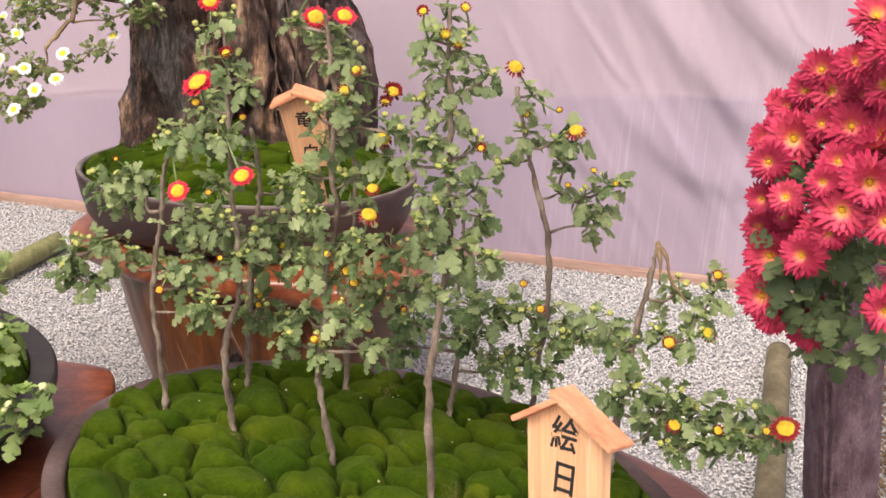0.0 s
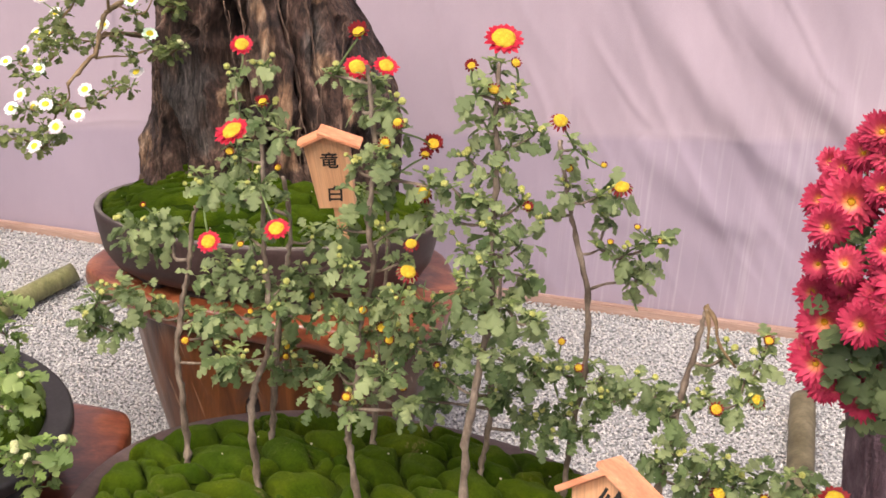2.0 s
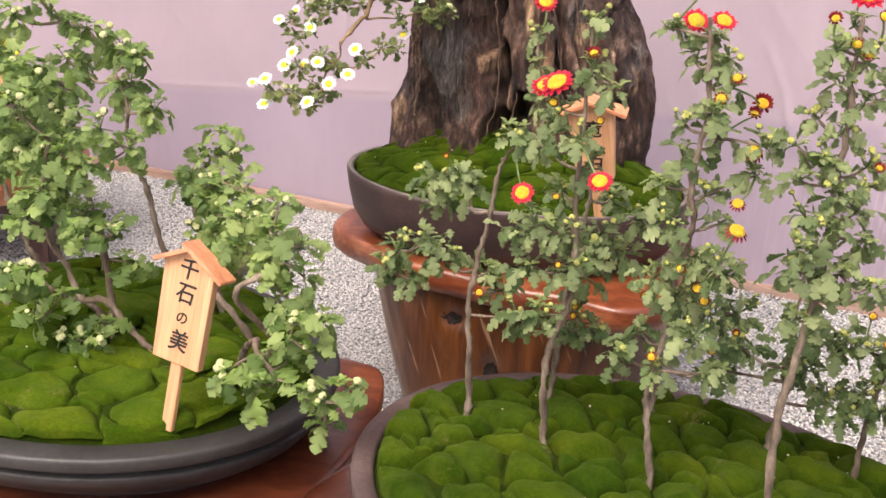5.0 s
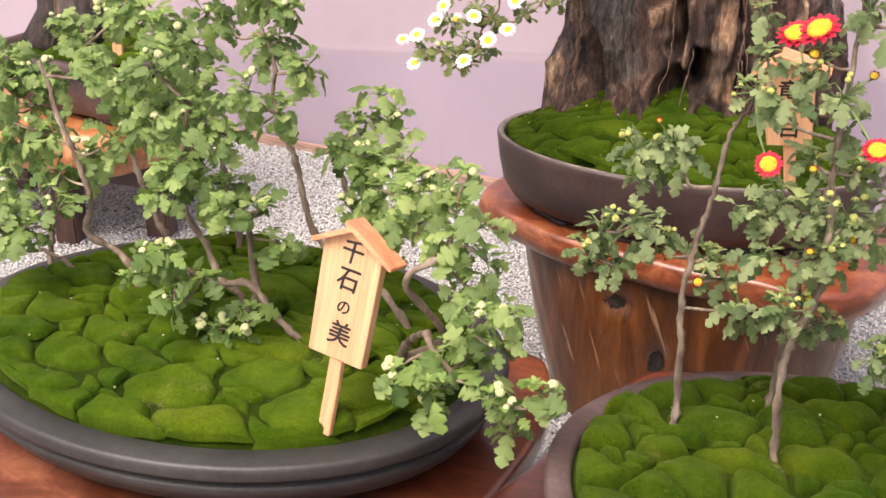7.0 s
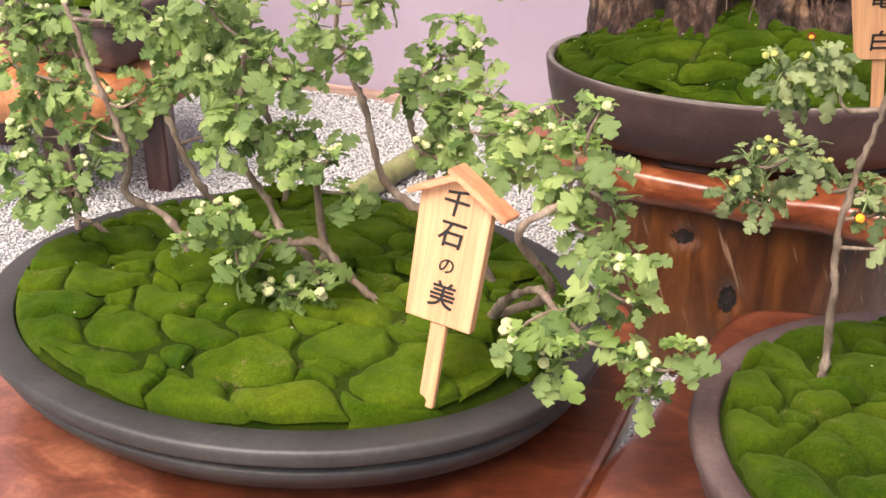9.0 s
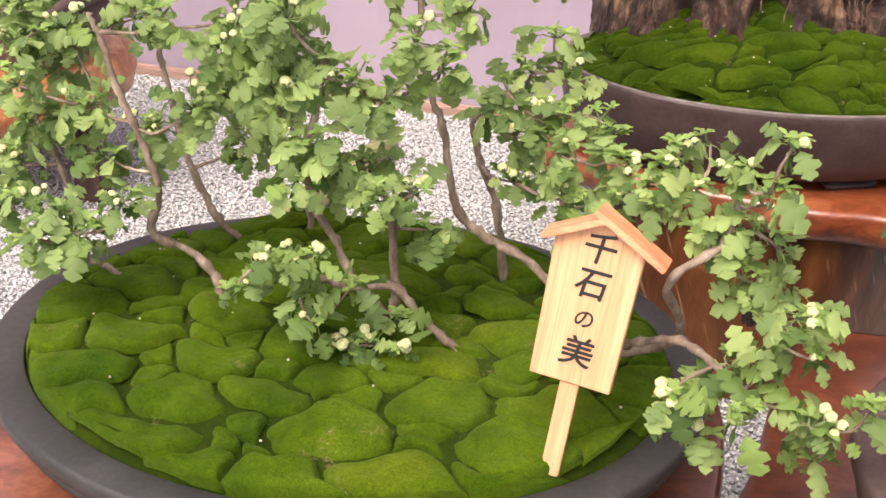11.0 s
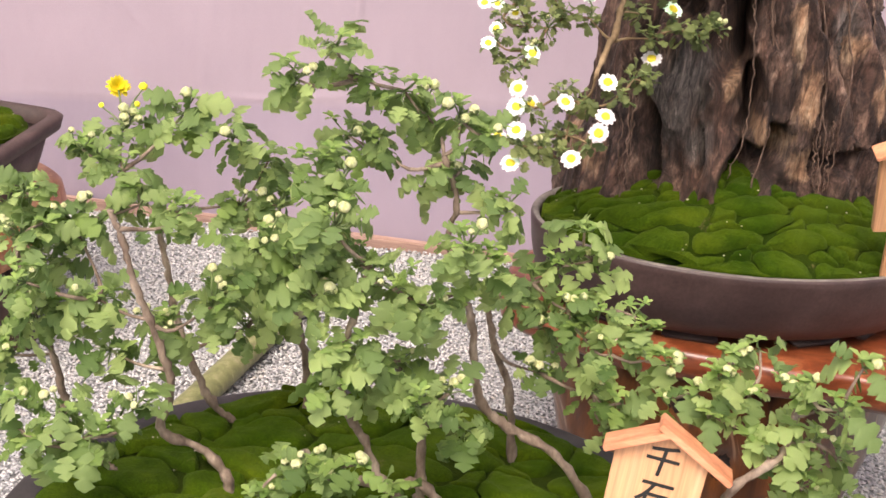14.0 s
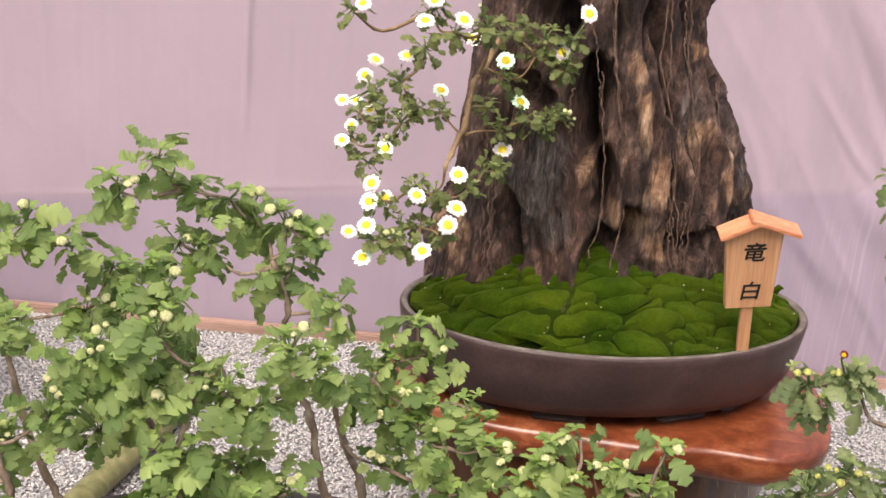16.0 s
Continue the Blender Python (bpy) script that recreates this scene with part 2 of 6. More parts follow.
def trunk_material():
    """Old driftwood: dark brown fibres, bare tan ribs and silver-grey faces."""
    m, nt, b = material("driftwood_front", 0.55, 0, 0.45)
    fibre = noise_tex(nt, coords(nt, (1, 1, 0.16)), 120, 6, 0.75, 0.8)
    knots = noise_tex(nt, coords(nt, (1, 1, 0.5)), 36, 6, 0.75, 0.6)
    fine = noise_tex(nt, coords(nt, (1, 1, 0.35)), 330, 4, 0.75)
    tone = noise_tex(nt, coords(nt, (1, 1, 0.45)), 11, 4, 0.65)
    c = ramp(nt, knots, [(0.34, (0.010, 0.0055, 0.0045)), (0.48, (0.052, 0.029, 0.023)), (0.59, (0.15, 0.095, 0.075)), (0.72, (0.36, 0.26, 0.205))])
    c = mix(nt, ramp(nt, tone, [(0.44, (0, 0, 0)), (0.62, (0.7, 0.7, 0.7))]), c, ramp(nt, knots, [(0.36, (0.03, 0.013, 0.009)), (0.51, (0.13, 0.066, 0.046)), (0.68, (0.38, 0.225, 0.155))]))
    loose = noise_tex(nt, coords(nt, (1, 1, 0.3)), 75, 6, 0.75, 0.5)

    def mask(name, low, high):
        at = nt.nodes.new("ShaderNodeAttribute")
        at.attribute_name = name
        return ramp(nt, mix(nt, 0.62, at.outputs["Fac"], loose), [(low, (0, 0, 0)), (high, (1, 1, 1))])

    c = mix(nt, mask("grey", 0.50, 0.70), c, ramp(nt, fibre, [(0.34, (0.045, 0.038, 0.034)), (0.6, (0.17, 0.142, 0.128)), (0.75, (0.30, 0.26, 0.235))]))
    c = mix(nt, mask("bare", 0.45, 0.60), c, ramp(nt, knots, [(0.32, (0.11, 0.05, 0.028)), (0.5, (0.36, 0.215, 0.13)), (0.7, (0.62, 0.46, 0.32))]))
    c = mix(nt, 0.9, c, ramp(nt, fibre, [(0.34, (0.09, 0.08, 0.075)), (0.5, (0.8, 0.8, 0.8)), (0.68, (1.75, 1.72, 1.7))]), "MULTIPLY")
    base(nt, b, c)
    bump(nt, b, mix(nt, 0.45, mix(nt, 0.5, fibre, knots), fine), 1.0, 0.012)
    return m


def gravel_material():
    m, nt, b = material("gravel_stone", 0.8, 0, 0.3)
    g = nt.nodes.new("ShaderNodeNewGeometry")
    c = ramp(nt, g.outputs["Random Per Island"], [(0.0, (0.36, 0.36, 0.365)), (0.25, (0.47, 0.47, 0.475)), (0.6, (0.56, 0.555, 0.55)), (0.9, (0.68, 0.67, 0.655)), (1.0, (0.52, 0.48, 0.43))])
    n = noise_tex(nt, coords(nt), 400, 2)
    base(nt, b, mix(nt, 0.5, c, ramp(nt, n, [(0.3, (0.75, 0.75, 0.75)), (0.7, (1.1, 1.1, 1.1))]), "MULTIPLY"))
    return m


def gravel_bed_material():
    m, nt, b = material("gravel_bed", 0.9, 0, 0.2)
    vor = nt.nodes.new("ShaderNodeTexVoronoi")
    vor.inputs["Scale"].default_value = 150
    nt.links.new(coords(nt), vor.inputs["Vector"])
    sep = nt.nodes.new("ShaderNodeSeparateColor")
    nt.links.new(vor.outputs["Color"], sep.inputs[0])
    c = ramp(nt, sep.outputs[0], [(0.0, (0.19, 0.19, 0.19)), (0.5, (0.36, 0.36, 0.36)), (1.0, (0.56, 0.55, 0.535))])
    base(nt, b, c)
    bump(nt, b, vor.outputs["Distance"], 0.8, 0.006)
    return m


M_CLOTH, M_DRIFT, M_TRUNK = cloth_material(), bark_material(), trunk_material()
M_MOSS, M_MOSS_MAT = moss_material("moss_green", 0.60, 0.66), moss_material("moss_mat", 0.60, 0.86)
# the turf's very dark colour stands in for shade between the cushions
M_MOSS_DEEP, M_SHADED_TURF = moss_material("moss_deep", 0.68, 0.66), moss_material("moss_turf_shaded", 0.60, 0.34)
M_GRAVEL, M_BED = gravel_material(), gravel_bed_material()
M_POT_GREY = two_scale("grey_glaze", (0.026, 0.0245, 0.024), (0.041, 0.038, 0.037), (0.062, 0.058, 0.055), 9, 160, 0.45, 0.12, 0.0006)
M_POT_BROWN = two_scale("brown_clay", (0.052, 0.033, 0.030), (0.084, 0.053, 0.049), (0.13, 0.09, 0.086), 14, 220, 0.55, 0.25, 0.0008)
M_POT_DARK = two_scale("dark_clay", (0.040, 0.025, 0.0235), (0.060, 0.037, 0.035), (0.092, 0.059, 0.055), 8, 200, 0.45, 0.3, 0.0008)
M_WORN = two_scale("worn_rim", (0.10, 0.08, 0.07), (0.19, 0.165, 0.145), (0.28, 0.25, 0.22), 30, 220, 0.7, 0.3, 0.0008)
M_SOIL = two_scale("dark_soil", (0.012, 0.008, 0.005), (0.03, 0.02, 0.012), (0.06, 0.045, 0.03), 60, 400, 0.95, 0.6, 0.003)
M_SLAB = wood_material("red_varnish", (0.05, 0.012, 0.006), (0.108, 0.027, 0.012), (0.20, 0.058, 0.025), 0.28, 0.7, (2.2, 3.4, 2.0), 6.0, pale_patches=(((-0.13, 0.36, 0.09), 0.20, (2.2, 2.3, 2.4)), ((-0.75, -0.16, 0.09), 0.26, (1.9, 2.6, 3.4))))
M_STUMP = wood_material("amber_varnish", (0.032, 0.010, 0.003), (0.105, 0.034, 0.009), (0.21, 0.078, 0.022), 0.32, 0.5, (7, 7, 0.9), 3.4, 0.15, (0.42, 0.27, 0.17))
M_LIP = wood_material("orange_varnish", (0.08, 0.018, 0.007), (0.21, 0.052, 0.019), (0.42, 0.15, 0.065), 0.36, 0.5, (2.4, 3.6, 5), 6.0)
M_HEWN = wood_material("hewn_orange", (0.20, 0.055, 0.018), (0.44, 0.165, 0.058), (0.70, 0.38, 0.19), 0.4, 0.35, (3, 3, 1.6), 6.0)
M_KNOT = two_scale("dark_knot", (0.006, 0.004, 0.004), (0.014, 0.009, 0.008), (0.045, 0.022, 0.016), 70, 500, 0.8, 0.6, 0.003)
M_LEG = wood_material("dark_leg", (0.02, 0.008, 0.006), (0.05, 0.02, 0.016), (0.09, 0.045, 0.04), 0.4, 0.3, (6, 6, 0.8), 4.0)
M_CEDAR = wood_material("pale_cedar", (0.50, 0.25, 0.125), (0.67, 0.365, 0.19), (0.77, 0.46, 0.265), 0.55, 0.0, (16, 4, 0.5), 3.0, 0.1)
M_ROOFING = wood_material("pink_cedar", (0.56, 0.20, 0.10), (0.72, 0.31, 0.165), (0.82, 0.43, 0.26), 0.5, 0.1, (0.8, 6, 6), 6.0, 0.1)
M_TRIM = wood_material("raw_board", (0.26, 0.16, 0.125), (0.38, 0.245, 0.195), (0.48, 0.34, 0.285), 0.7, 0.0, (0.6, 5, 8), 6.0, 0.2)
M_INK = material("black_ink", 0.6)[0]
M_INK.node_tree.nodes["Principled BSDF"].inputs["Base Color"].default_value = (0.012, 0.011, 0.010, 1)
M_STEM = two_scale("grey_bark", (0.07, 0.048, 0.035), (0.20, 0.15, 0.112), (0.40, 0.32, 0.25), 60, 380, 0.85, 0.7, 0.0015, (1, 1, 0.4))
M_STEM_B = two_scale("brown_bark", (0.10, 0.065, 0.047), (0.25, 0.185, 0.14), (0.46, 0.37, 0.29), 50, 300, 0.85, 0.7, 0.0015, (1, 1, 0.4))
M_TWIG = two_scale("tan_twig", (0.14, 0.09, 0.045), (0.24, 0.16, 0.085), (0.36, 0.26, 0.15), 40, 300, 0.8, 0.5, 0.001)
M_SHOOT = two_scale("green_shoot", (0.10, 0.15, 0.05), (0.16, 0.22, 0.08), (0.22, 0.28, 0.12), 60, 300, 0.6, 0.2, 0.0006)
M_ROOT = two_scale("dry_root", (0.06, 0.035, 0.025), (0.13, 0.08, 0.058), (0.24, 0.16, 0.12), 60, 400, 0.85, 0.5, 0.001)
M_LEAF_A = leaf_material("leaf_sage", (0.44, 0.52, 0.26), (0.165, 0.23, 0.102))
M_LEAF_B = leaf_material("leaf_bright", (0.44, 0.565, 0.21), (0.165, 0.26, 0.088))
M_TUFT_A = leaf_material("young_sage", (0.44, 0.52, 0.22), (0.24, 0.32, 0.12), True)
M_TUFT_B = leaf_material("young_bright", (0.41, 0.55, 0.175), (0.22, 0.35, 0.10), True)
# darker copies for leaves low down: older growth plus shade put into the colour
M_OLD_SHADED_A = leaf_material("leaf_old_shaded_sage", (0.24, 0.33, 0.135), (0.085, 0.14, 0.05))
M_OLD_SHADED_B = leaf_material("leaf_old_shaded_green", (0.29, 0.42, 0.115), (0.10, 0.18, 0.048))
M_LEAF_C = leaf_material("leaf_small", (0.31, 0.36, 0.135), (0.11, 0.15, 0.055))
M_LEAF_R = leaf_material("leaf_dark", (0.20, 0.26, 0.115), (0.07, 0.105, 0.045))
M_RED = petal_material("red_petal", (0.45, 0.02, 0.015), (0.50, 0.008, 0.025), (0.58, 0.025, 0.06), 0.5)
M_MAROON = petal_material("maroon_petal", (0.22, 0.014, 0.010), (0.16, 0.006, 0.009), (0.21, 0.010, 0.014), 0.5)
M_WHITE = petal_material("white_petal", (0.86, 0.80, 0.35), (0.88, 0.87, 0.80), (0.9, 0.9, 0.88), 0.5)
M_MAGENTA = petal_material("crimson_petal", (0.86, 0.44, 0.17), (0.66, 0.085, 0.15), (0.41, 0.011, 0.06), 0.5)
M_YELLOWP = petal_material("yellow_petal", (0.85, 0.70, 0.02), (0.90, 0.80, 0.02), (0.92, 0.84, 0.05), 0.5)
M_DISC = two_scale("yellow_disc", (0.70, 0.40, 0.02), (0.78, 0.53, 0.035), (0.84, 0.64, 0.07), 7, 40, 0.8, 0.5, 0.03)
M_LEMON = two_scale("lemon_disc", (0.80, 0.60, 0.03), (0.86, 0.70, 0.05), (0.90, 0.78, 0.12), 7, 40, 0.8, 0.4, 0.03)
M_CALYX = two_scale("calyx_green", (0.10, 0.14, 0.05), (0.16, 0.21, 0.08), (0.2, 0.26, 0.1), 20, 90, 0.7, 0.3, 0.01)
M_BUD = two_scale("pale_bud", (0.56, 0.60, 0.24), (0.76, 0.77, 0.40), (0.87, 0.86, 0.56), 3, 14, 0.6, 0.5, 0.03)
M_BUD_A = two_scale("green_bud", (0.40, 0.44, 0.10), (0.58, 0.58, 0.16), (0.72, 0.70, 0.30), 3, 14, 0.6, 0.5, 0.03)
M_BAMBOO = two_scale("olive_bamboo", (0.12, 0.125, 0.05), (0.20, 0.205, 0.085), (0.30, 0.28, 0.15), 8, 90, 0.45, 0.2, 0.0006, (6, 6, 1))
M_BAMBOO_OLD = two_scale("grey_bamboo", (0.075, 0.064, 0.032), (0.145, 0.122, 0.070), (0.24, 0.21, 0.135), 14, 140, 0.6, 0.3, 0.0008, (1, 1, 0.15))
M_CHIPS = two_scale("bark_chip", (0.05, 0.028, 0.014), (0.14, 0.085, 0.045), (0.28, 0.19, 0.11), 40, 300, 0.9, 0.5, 0.002)
M_BAMBOO_IN = two_scale("bamboo_flesh", (0.35, 0.30, 0.19), (0.5, 0.44, 0.3), (0.6, 0.54, 0.4), 30, 200, 0.8, 0.3, 0.001)
M_STONE = two_scale("purple_stone", (0.075, 0.036, 0.046), (0.155, 0.092, 0.11), (0.30, 0.205, 0.23), 30, 330, 0.75, 1.0, 0.008, (1, 1, 0.55))


# ---- building helpers ----
def mesh_from(name, verts, faces, mat, smooth=True):
    me = bpy.data.meshes.new(name)
    me.from_pydata([tuple(v) for v in verts], [], [tuple(f) for f in faces])
    me.materials.append(mat)
    if smooth:
        me.polygons.foreach_set("use_smooth", [True] * len(me.polygons))
    me.update()
    return me


def put(name, me, parent=None, m=None, label=""):
    ob = new(name, me)
    if parent is not None:
        ob.parent = parent
    if m is not None:
        ob.matrix_basis = m
    if label:
        tagged(ob, label)
    return ob


def part(name, bm, mat, parent, label="", smooth=True):
    me = bpy.data.meshes.new(name)
    bm.to_mesh(me)
    bm.free()
    me.materials.append(mat)
    if smooth:
        me.polygons.foreach_set("use_smooth", [True] * len(me.polygons))
    return put(name, me, parent, None, label)


def thing(name, at, label, category, group="", kind=""):
    ob = new(name)
    ob.empty_display_size = 0.02
    ob.matrix_basis = Matrix.Translation(at)
    return tagged(ob, label, category, group, kind)


def grid_faces(rows, cols, closed=True):
    out = []
    for i in range(rows - 1):
        for j in range(cols if closed else cols - 1):
            k = (j + 1) % cols
            out.append((i * cols + j, i * cols + k, (i + 1) * cols + k, (i + 1) * cols + j))
    return out


def smooth_line(pts, steps=4):
    """Catmull-Rom through the points."""
    p = [np.array(q, float) for q in pts]
    p = [2 * p[0] - p[1]] + p + [2 * p[-1] - p[-2]]
    out = []
    for i in range(1, len(p) - 2):
        for s in np.arange(steps) / steps:
            a, b, c, d = p[i - 1:i + 3]
            out.append(0.5 * (2 * b + (c - a) * s + (2 * a - 5 * b + 4 * c - d) * s * s + (3 * b - a - 3 * c + d) * s ** 3))
    out.append(p[-2])
    return out


def tube(pts, r0, r1, segs=7, rough=0.12, seed=0):
    """A tapered, slightly knotty limb: verts and faces, closed at the end."""
    rng = np.random.RandomState(seed)
    n = len(pts)
    verts, prev = [], None
    for i, p in enumerate(pts):
        d = pts[min(i + 1, n - 1)] - pts[max(i - 1, 0)]
        d = d / (np.linalg.norm(d) + 1e-9)
        side = np.cross(d, (0.3, 1, 0.2) if prev is None else prev)
        side /= np.linalg.norm(side) + 1e-9
        up = np.cross(side, d)
        prev = np.cross(d, side) * -1
        r = (r0 + (r1 - r0) * i / max(n - 1, 1)) * (1 + rng.uniform(-rough, rough))
        for k in range(segs):
            a = 2 * math.pi * k / segs
            w = r * (1 + rng.uniform(-rough, rough) * 0.7)
            verts.append(p + (math.cos(a) * side + math.sin(a) * up) * w)
    faces = grid_faces(n, segs)
    faces.append(tuple(range(segs))[::-1])
    faces.append(tuple((n - 1) * segs + k for k in range(segs)))
    return verts, faces


def join(pieces):
    verts, faces = [], []
    for v, f in pieces:
        o = len(verts)
        verts += list(v)
        faces += [tuple(i + o for i in q) for q in f]
    return verts, faces


def box_bm(w, d, h, bevel=0.002, m=None, segs=2):
    bm = bmesh.new()
    bmesh.ops.create_cube(bm, size=1, matrix=(m or Matrix()) @ Matrix.Diagonal((w, d, h, 1)))
    if bevel:
        bmesh.ops.bevel(bm, geom=bm.edges[:], offset=bevel, segments=segs, affect="EDGES", clamp_overlap=True)
    return bm


# ---- setting: gravel bed, cloth backdrop, board along its foot ----
GROUND = -0.187


def build_ground():
    bm = bmesh.new()
    bmesh.ops.create_grid(bm, x_segments=2, y_segments=2, size=60)
    ob = part("ground", bm, M_BED, None, smooth=False)
    ob.matrix_basis = pose(0, 0, GROUND - 0.004)
    tagged(ob, "pale grey gravel bed under the bonsai stands", "ground", kind="structure")


def build_chips(name, x0, x1, y0, y1, inside, mat, seed, grow, label):
    """Loose elongated chips, one joined sheet of real pieces."""
    rng = np.random.RandomState(seed)
    step = 0.0066 * grow
    gx, gy = np.meshgrid(np.arange(x0, x1, step), np.arange(y0, y1, step))
    c = np.stack([gx.ravel(), gy.ravel()], 1) + rng.uniform(-0.004, 0.004, (gx.size, 2)) * grow
    c = c[inside(c[:, 0], c[:, 1])]
    n = len(c)
    z = GROUND + 0.0015 + rng.uniform(0, 0.004, n) * grow + 0.004 * np.sin(c[:, 0] * 9) * np.sin(c[:, 1] * 7)
    yaw, tilt = rng.uniform(0, 2 * np.pi, n), rng.uniform(-0.5, 0.5, n)
    length, width, high = rng.uniform(0.0036, 0.0068, n) * grow, rng.uniform(0.002, 0.0034, n) * grow, rng.uniform(0.0016, 0.003, n) * grow
    ax = np.stack([np.cos(yaw) * np.cos(tilt), np.sin(yaw) * np.cos(tilt), np.sin(tilt)], 1) * length[:, None]
    ay = np.stack([-np.sin(yaw), np.cos(yaw), 0 * yaw], 1) * width[:, None]
    az = np.stack([0 * yaw, 0 * yaw, np.ones(n)], 1) * high[:, None]
    o = np.concatenate([c, z[:, None]], 1)
    corners = [o + ax, o + ay * 1.1 + ax * 0.3, o - ax, o - ay - ax * 0.2, o + az, o - az]
    v = np.stack(corners, 1).reshape(-1, 3)
    f = np.array([(0, 1, 4), (1, 2, 4), (2, 3, 4), (3, 0, 4), (1, 0, 5), (2, 1, 5), (3, 2, 5), (0, 3, 5)])
    faces = (np.arange(n)[:, None, None] * 6 + f[None]).reshape(-1, 3)
    me = bpy.data.meshes.new(name)
    me.vertices.add(len(v))
    me.vertices.foreach_set("co", v.ravel())
    me.loops.add(faces.size)
    me.loops.foreach_set("vertex_index", faces.ravel())
    me.polygons.add(len(faces))
    me.polygons.foreach_set("loop_start", np.arange(len(faces)) * 3)
    me.update(calc_edges=True)
    me.materials.append(mat)
    tagged(put(name, me), label, name.replace("_", " "), kind="stuff")


def build_gravel():
    def edge(y):
        return 1.17 + 0.3 * (y - 0.49)

    build_chips("gravel", -1.45, 1.5, 0.12, 1.86, lambda x, y: (y < 1.54 - 0.172 * x) & (x < edge(y)) & ((y > 0.25) | (np.abs(x) > 0.05) & (x > -0.2)), M_GRAVEL, 5, 1.0, "loose pale grey and white gravel chips")
    build_chips("bark_mulch", 1.05, 1.7, 0.2, 1.3, lambda x, y: x >= edge(y), M_CHIPS, 6, 1.5, "brown bark chips beside the upright rock")


def cloth_y(x):
    return 1.53 - 0.172 * x


def build_backdrop():
    xs = np.concatenate([np.linspace(-3.4, -1.25, 30)[:-1], np.linspace(-1.25, 1.55, 470), np.linspace(1.55, 3.6, 30)[1:]])
    zs = np.concatenate([np.linspace(GROUND + 0.012, 0.85, 180), np.linspace(0.85, 2.6, 40)[1:]])
    nx, nz = len(xs), len(zs)
    gx, gz = np.meshgrid(xs, zs)
    d = np.zeros_like(gx)
    right = 1 / (1 + np.exp(-(gx - 0.45) * 7))
    for i in range(nz):
        for j in range(nx):
            x, z = xs[j], zs[i]
            n = 0.012 * noise.fractal(Vector((x * 1.1 + 3, z * 0.9, 2.0)), 1.0, 2.0, 3)
            n += (0.10 + right[i, j]) * 0.010 * noise.noise(Vector((x * 9, z * 1.3, 1.0)))
            n += (0.15 + right[i, j]) * 0.0035 * noise.noise(Vector((x * 26 + z * 14, z * 5, 3.0)))
            n += 0.0012 * noise.noise(Vector((x * 60, z * 9, 5.0)))
            u, v = x * 0.82 + z * 0.57 + 0.03 * noise.noise(Vector((x * 3, z * 3, 8))), z * 0.82 - x * 0.57
            for size, amp in ((5.5, 0.010), (13, 0.0035)):
                ridge = max(0.0, 1 - 2.6 * abs(noise.noise(Vector((u * size, v * size * 0.16, size)))))
                n += right[i, j] * amp * ridge ** 2 * (0.5 + noise.noise(Vector((x * 2.3, z * 2.3, size + 4))))
            d[i, j] = n

    def pull(line, wide, amp, crisp):
        """A fold along a line of (x, z): a steep lip on its lower side, fading upwards."""
        best = np.full(gx.shape, 9.0)
        side, along = np.zeros_like(gx), np.zeros_like(gx)
        for n, ((x0, z0), (x1, z1)) in enumerate(zip(line[:-1], line[1:])):
            ex, ez = x1 - x0, z1 - z0
            ln = math.hypot(ex, ez)
            s = np.clip(((gx - x0) * ex + (gz - z0) * ez) / ln ** 2, 0, 1)
            dist = np.hypot(gx - x0 - s * ex, gz - z0 - s * ez)
            near = dist < best
            side = np.where(near, np.sign((gx - x0) * ez - (gz - z0) * ex), side)
            along = np.where(near, (n + s) / (len(line) - 1), along)
            best = np.where(near, dist, best)
        w = np.where(side > 0, wide * crisp, wide)
        return amp * np.exp(-(best / w) ** 2) * np.sin(np.pi * along) ** 0.6

    broad = [
        (((0.56, 0.85), (0.66, 0.70), (0.749, 0.578), (0.837, 0.463), (0.939, 0.347), (1.052, 0.243), (1.188, 0.155), (1.40, 0.06)), 0.055, 0.015, 0.6),
        (((0.76, 0.85), (0.936, 0.597), (1.007, 0.519), (1.076, 0.453), (1.214, 0.337), (1.45, 0.17)), 0.05, 0.015, 0.6),
        (((0.645, 0.479), (0.712, 0.384), (0.757, 0.324), (0.808, 0.271)), 0.014, 0.005, 0.45),
        (((0.98, 0.72), (1.038, 0.607), (1.084, 0.54), (1.149, 0.436), (1.19, 0.403)), 0.012, 0.005, 0.45),
        (((0.714, 0.266), (0.926, 0.273), (1.144, 0.271)), 0.006, 0.0012, 0.9),
    ]
    small = [
        (((0.286, 0.53), (0.327, 0.405), (0.36, 0.268)), 0.005, 0.003, 0.8),
        (((0.78, 0.25), (0.881, 0.152), (0.952, 0.093), (1.085, 0.043)), 0.05, 0.012, 0.6),
        (((0.60, 0.23), (0.69, 0.12), (0.78, 0.02)), 0.03, 0.007, 0.6),
        (((0.50, 0.42), (0.56, 0.30), (0.60, 0.16)), 0.014, 0.006, 0.5),
        (((1.15, 0.85), (1.30, 0.66), (1.5, 0.5)), 0.07, 0.022, 0.6),
        (((-0.48, 0.9), (-0.49, 0.543), (-0.494, 0.26)), 0.007, 0.009, 0.5),
        (((-1.3, 0.06), (-1.015, 0.085), (-0.651, 0.119), (-0.482, 0.148), (-0.244, 0.17), (0.3, 0.19)), 0.007, 0.0014, 0.8),
        (((-0.997, 0.30), (-0.925, 0.224)), 0.006, 0.0016, 0.8),
        (((0.60, 0.5), (0.621, 0.24), (0.64, -0.1)), 0.009, 0.005, 0.6),
        (((-0.92, 0.9), (-0.90, 0.3)), 0.01, 0.004, 0.6),
    ]
    for line, wide, amp, crisp in broad + small:
        d += pull(line, wide, amp, crisp)
    y = cloth_y(gx) - d
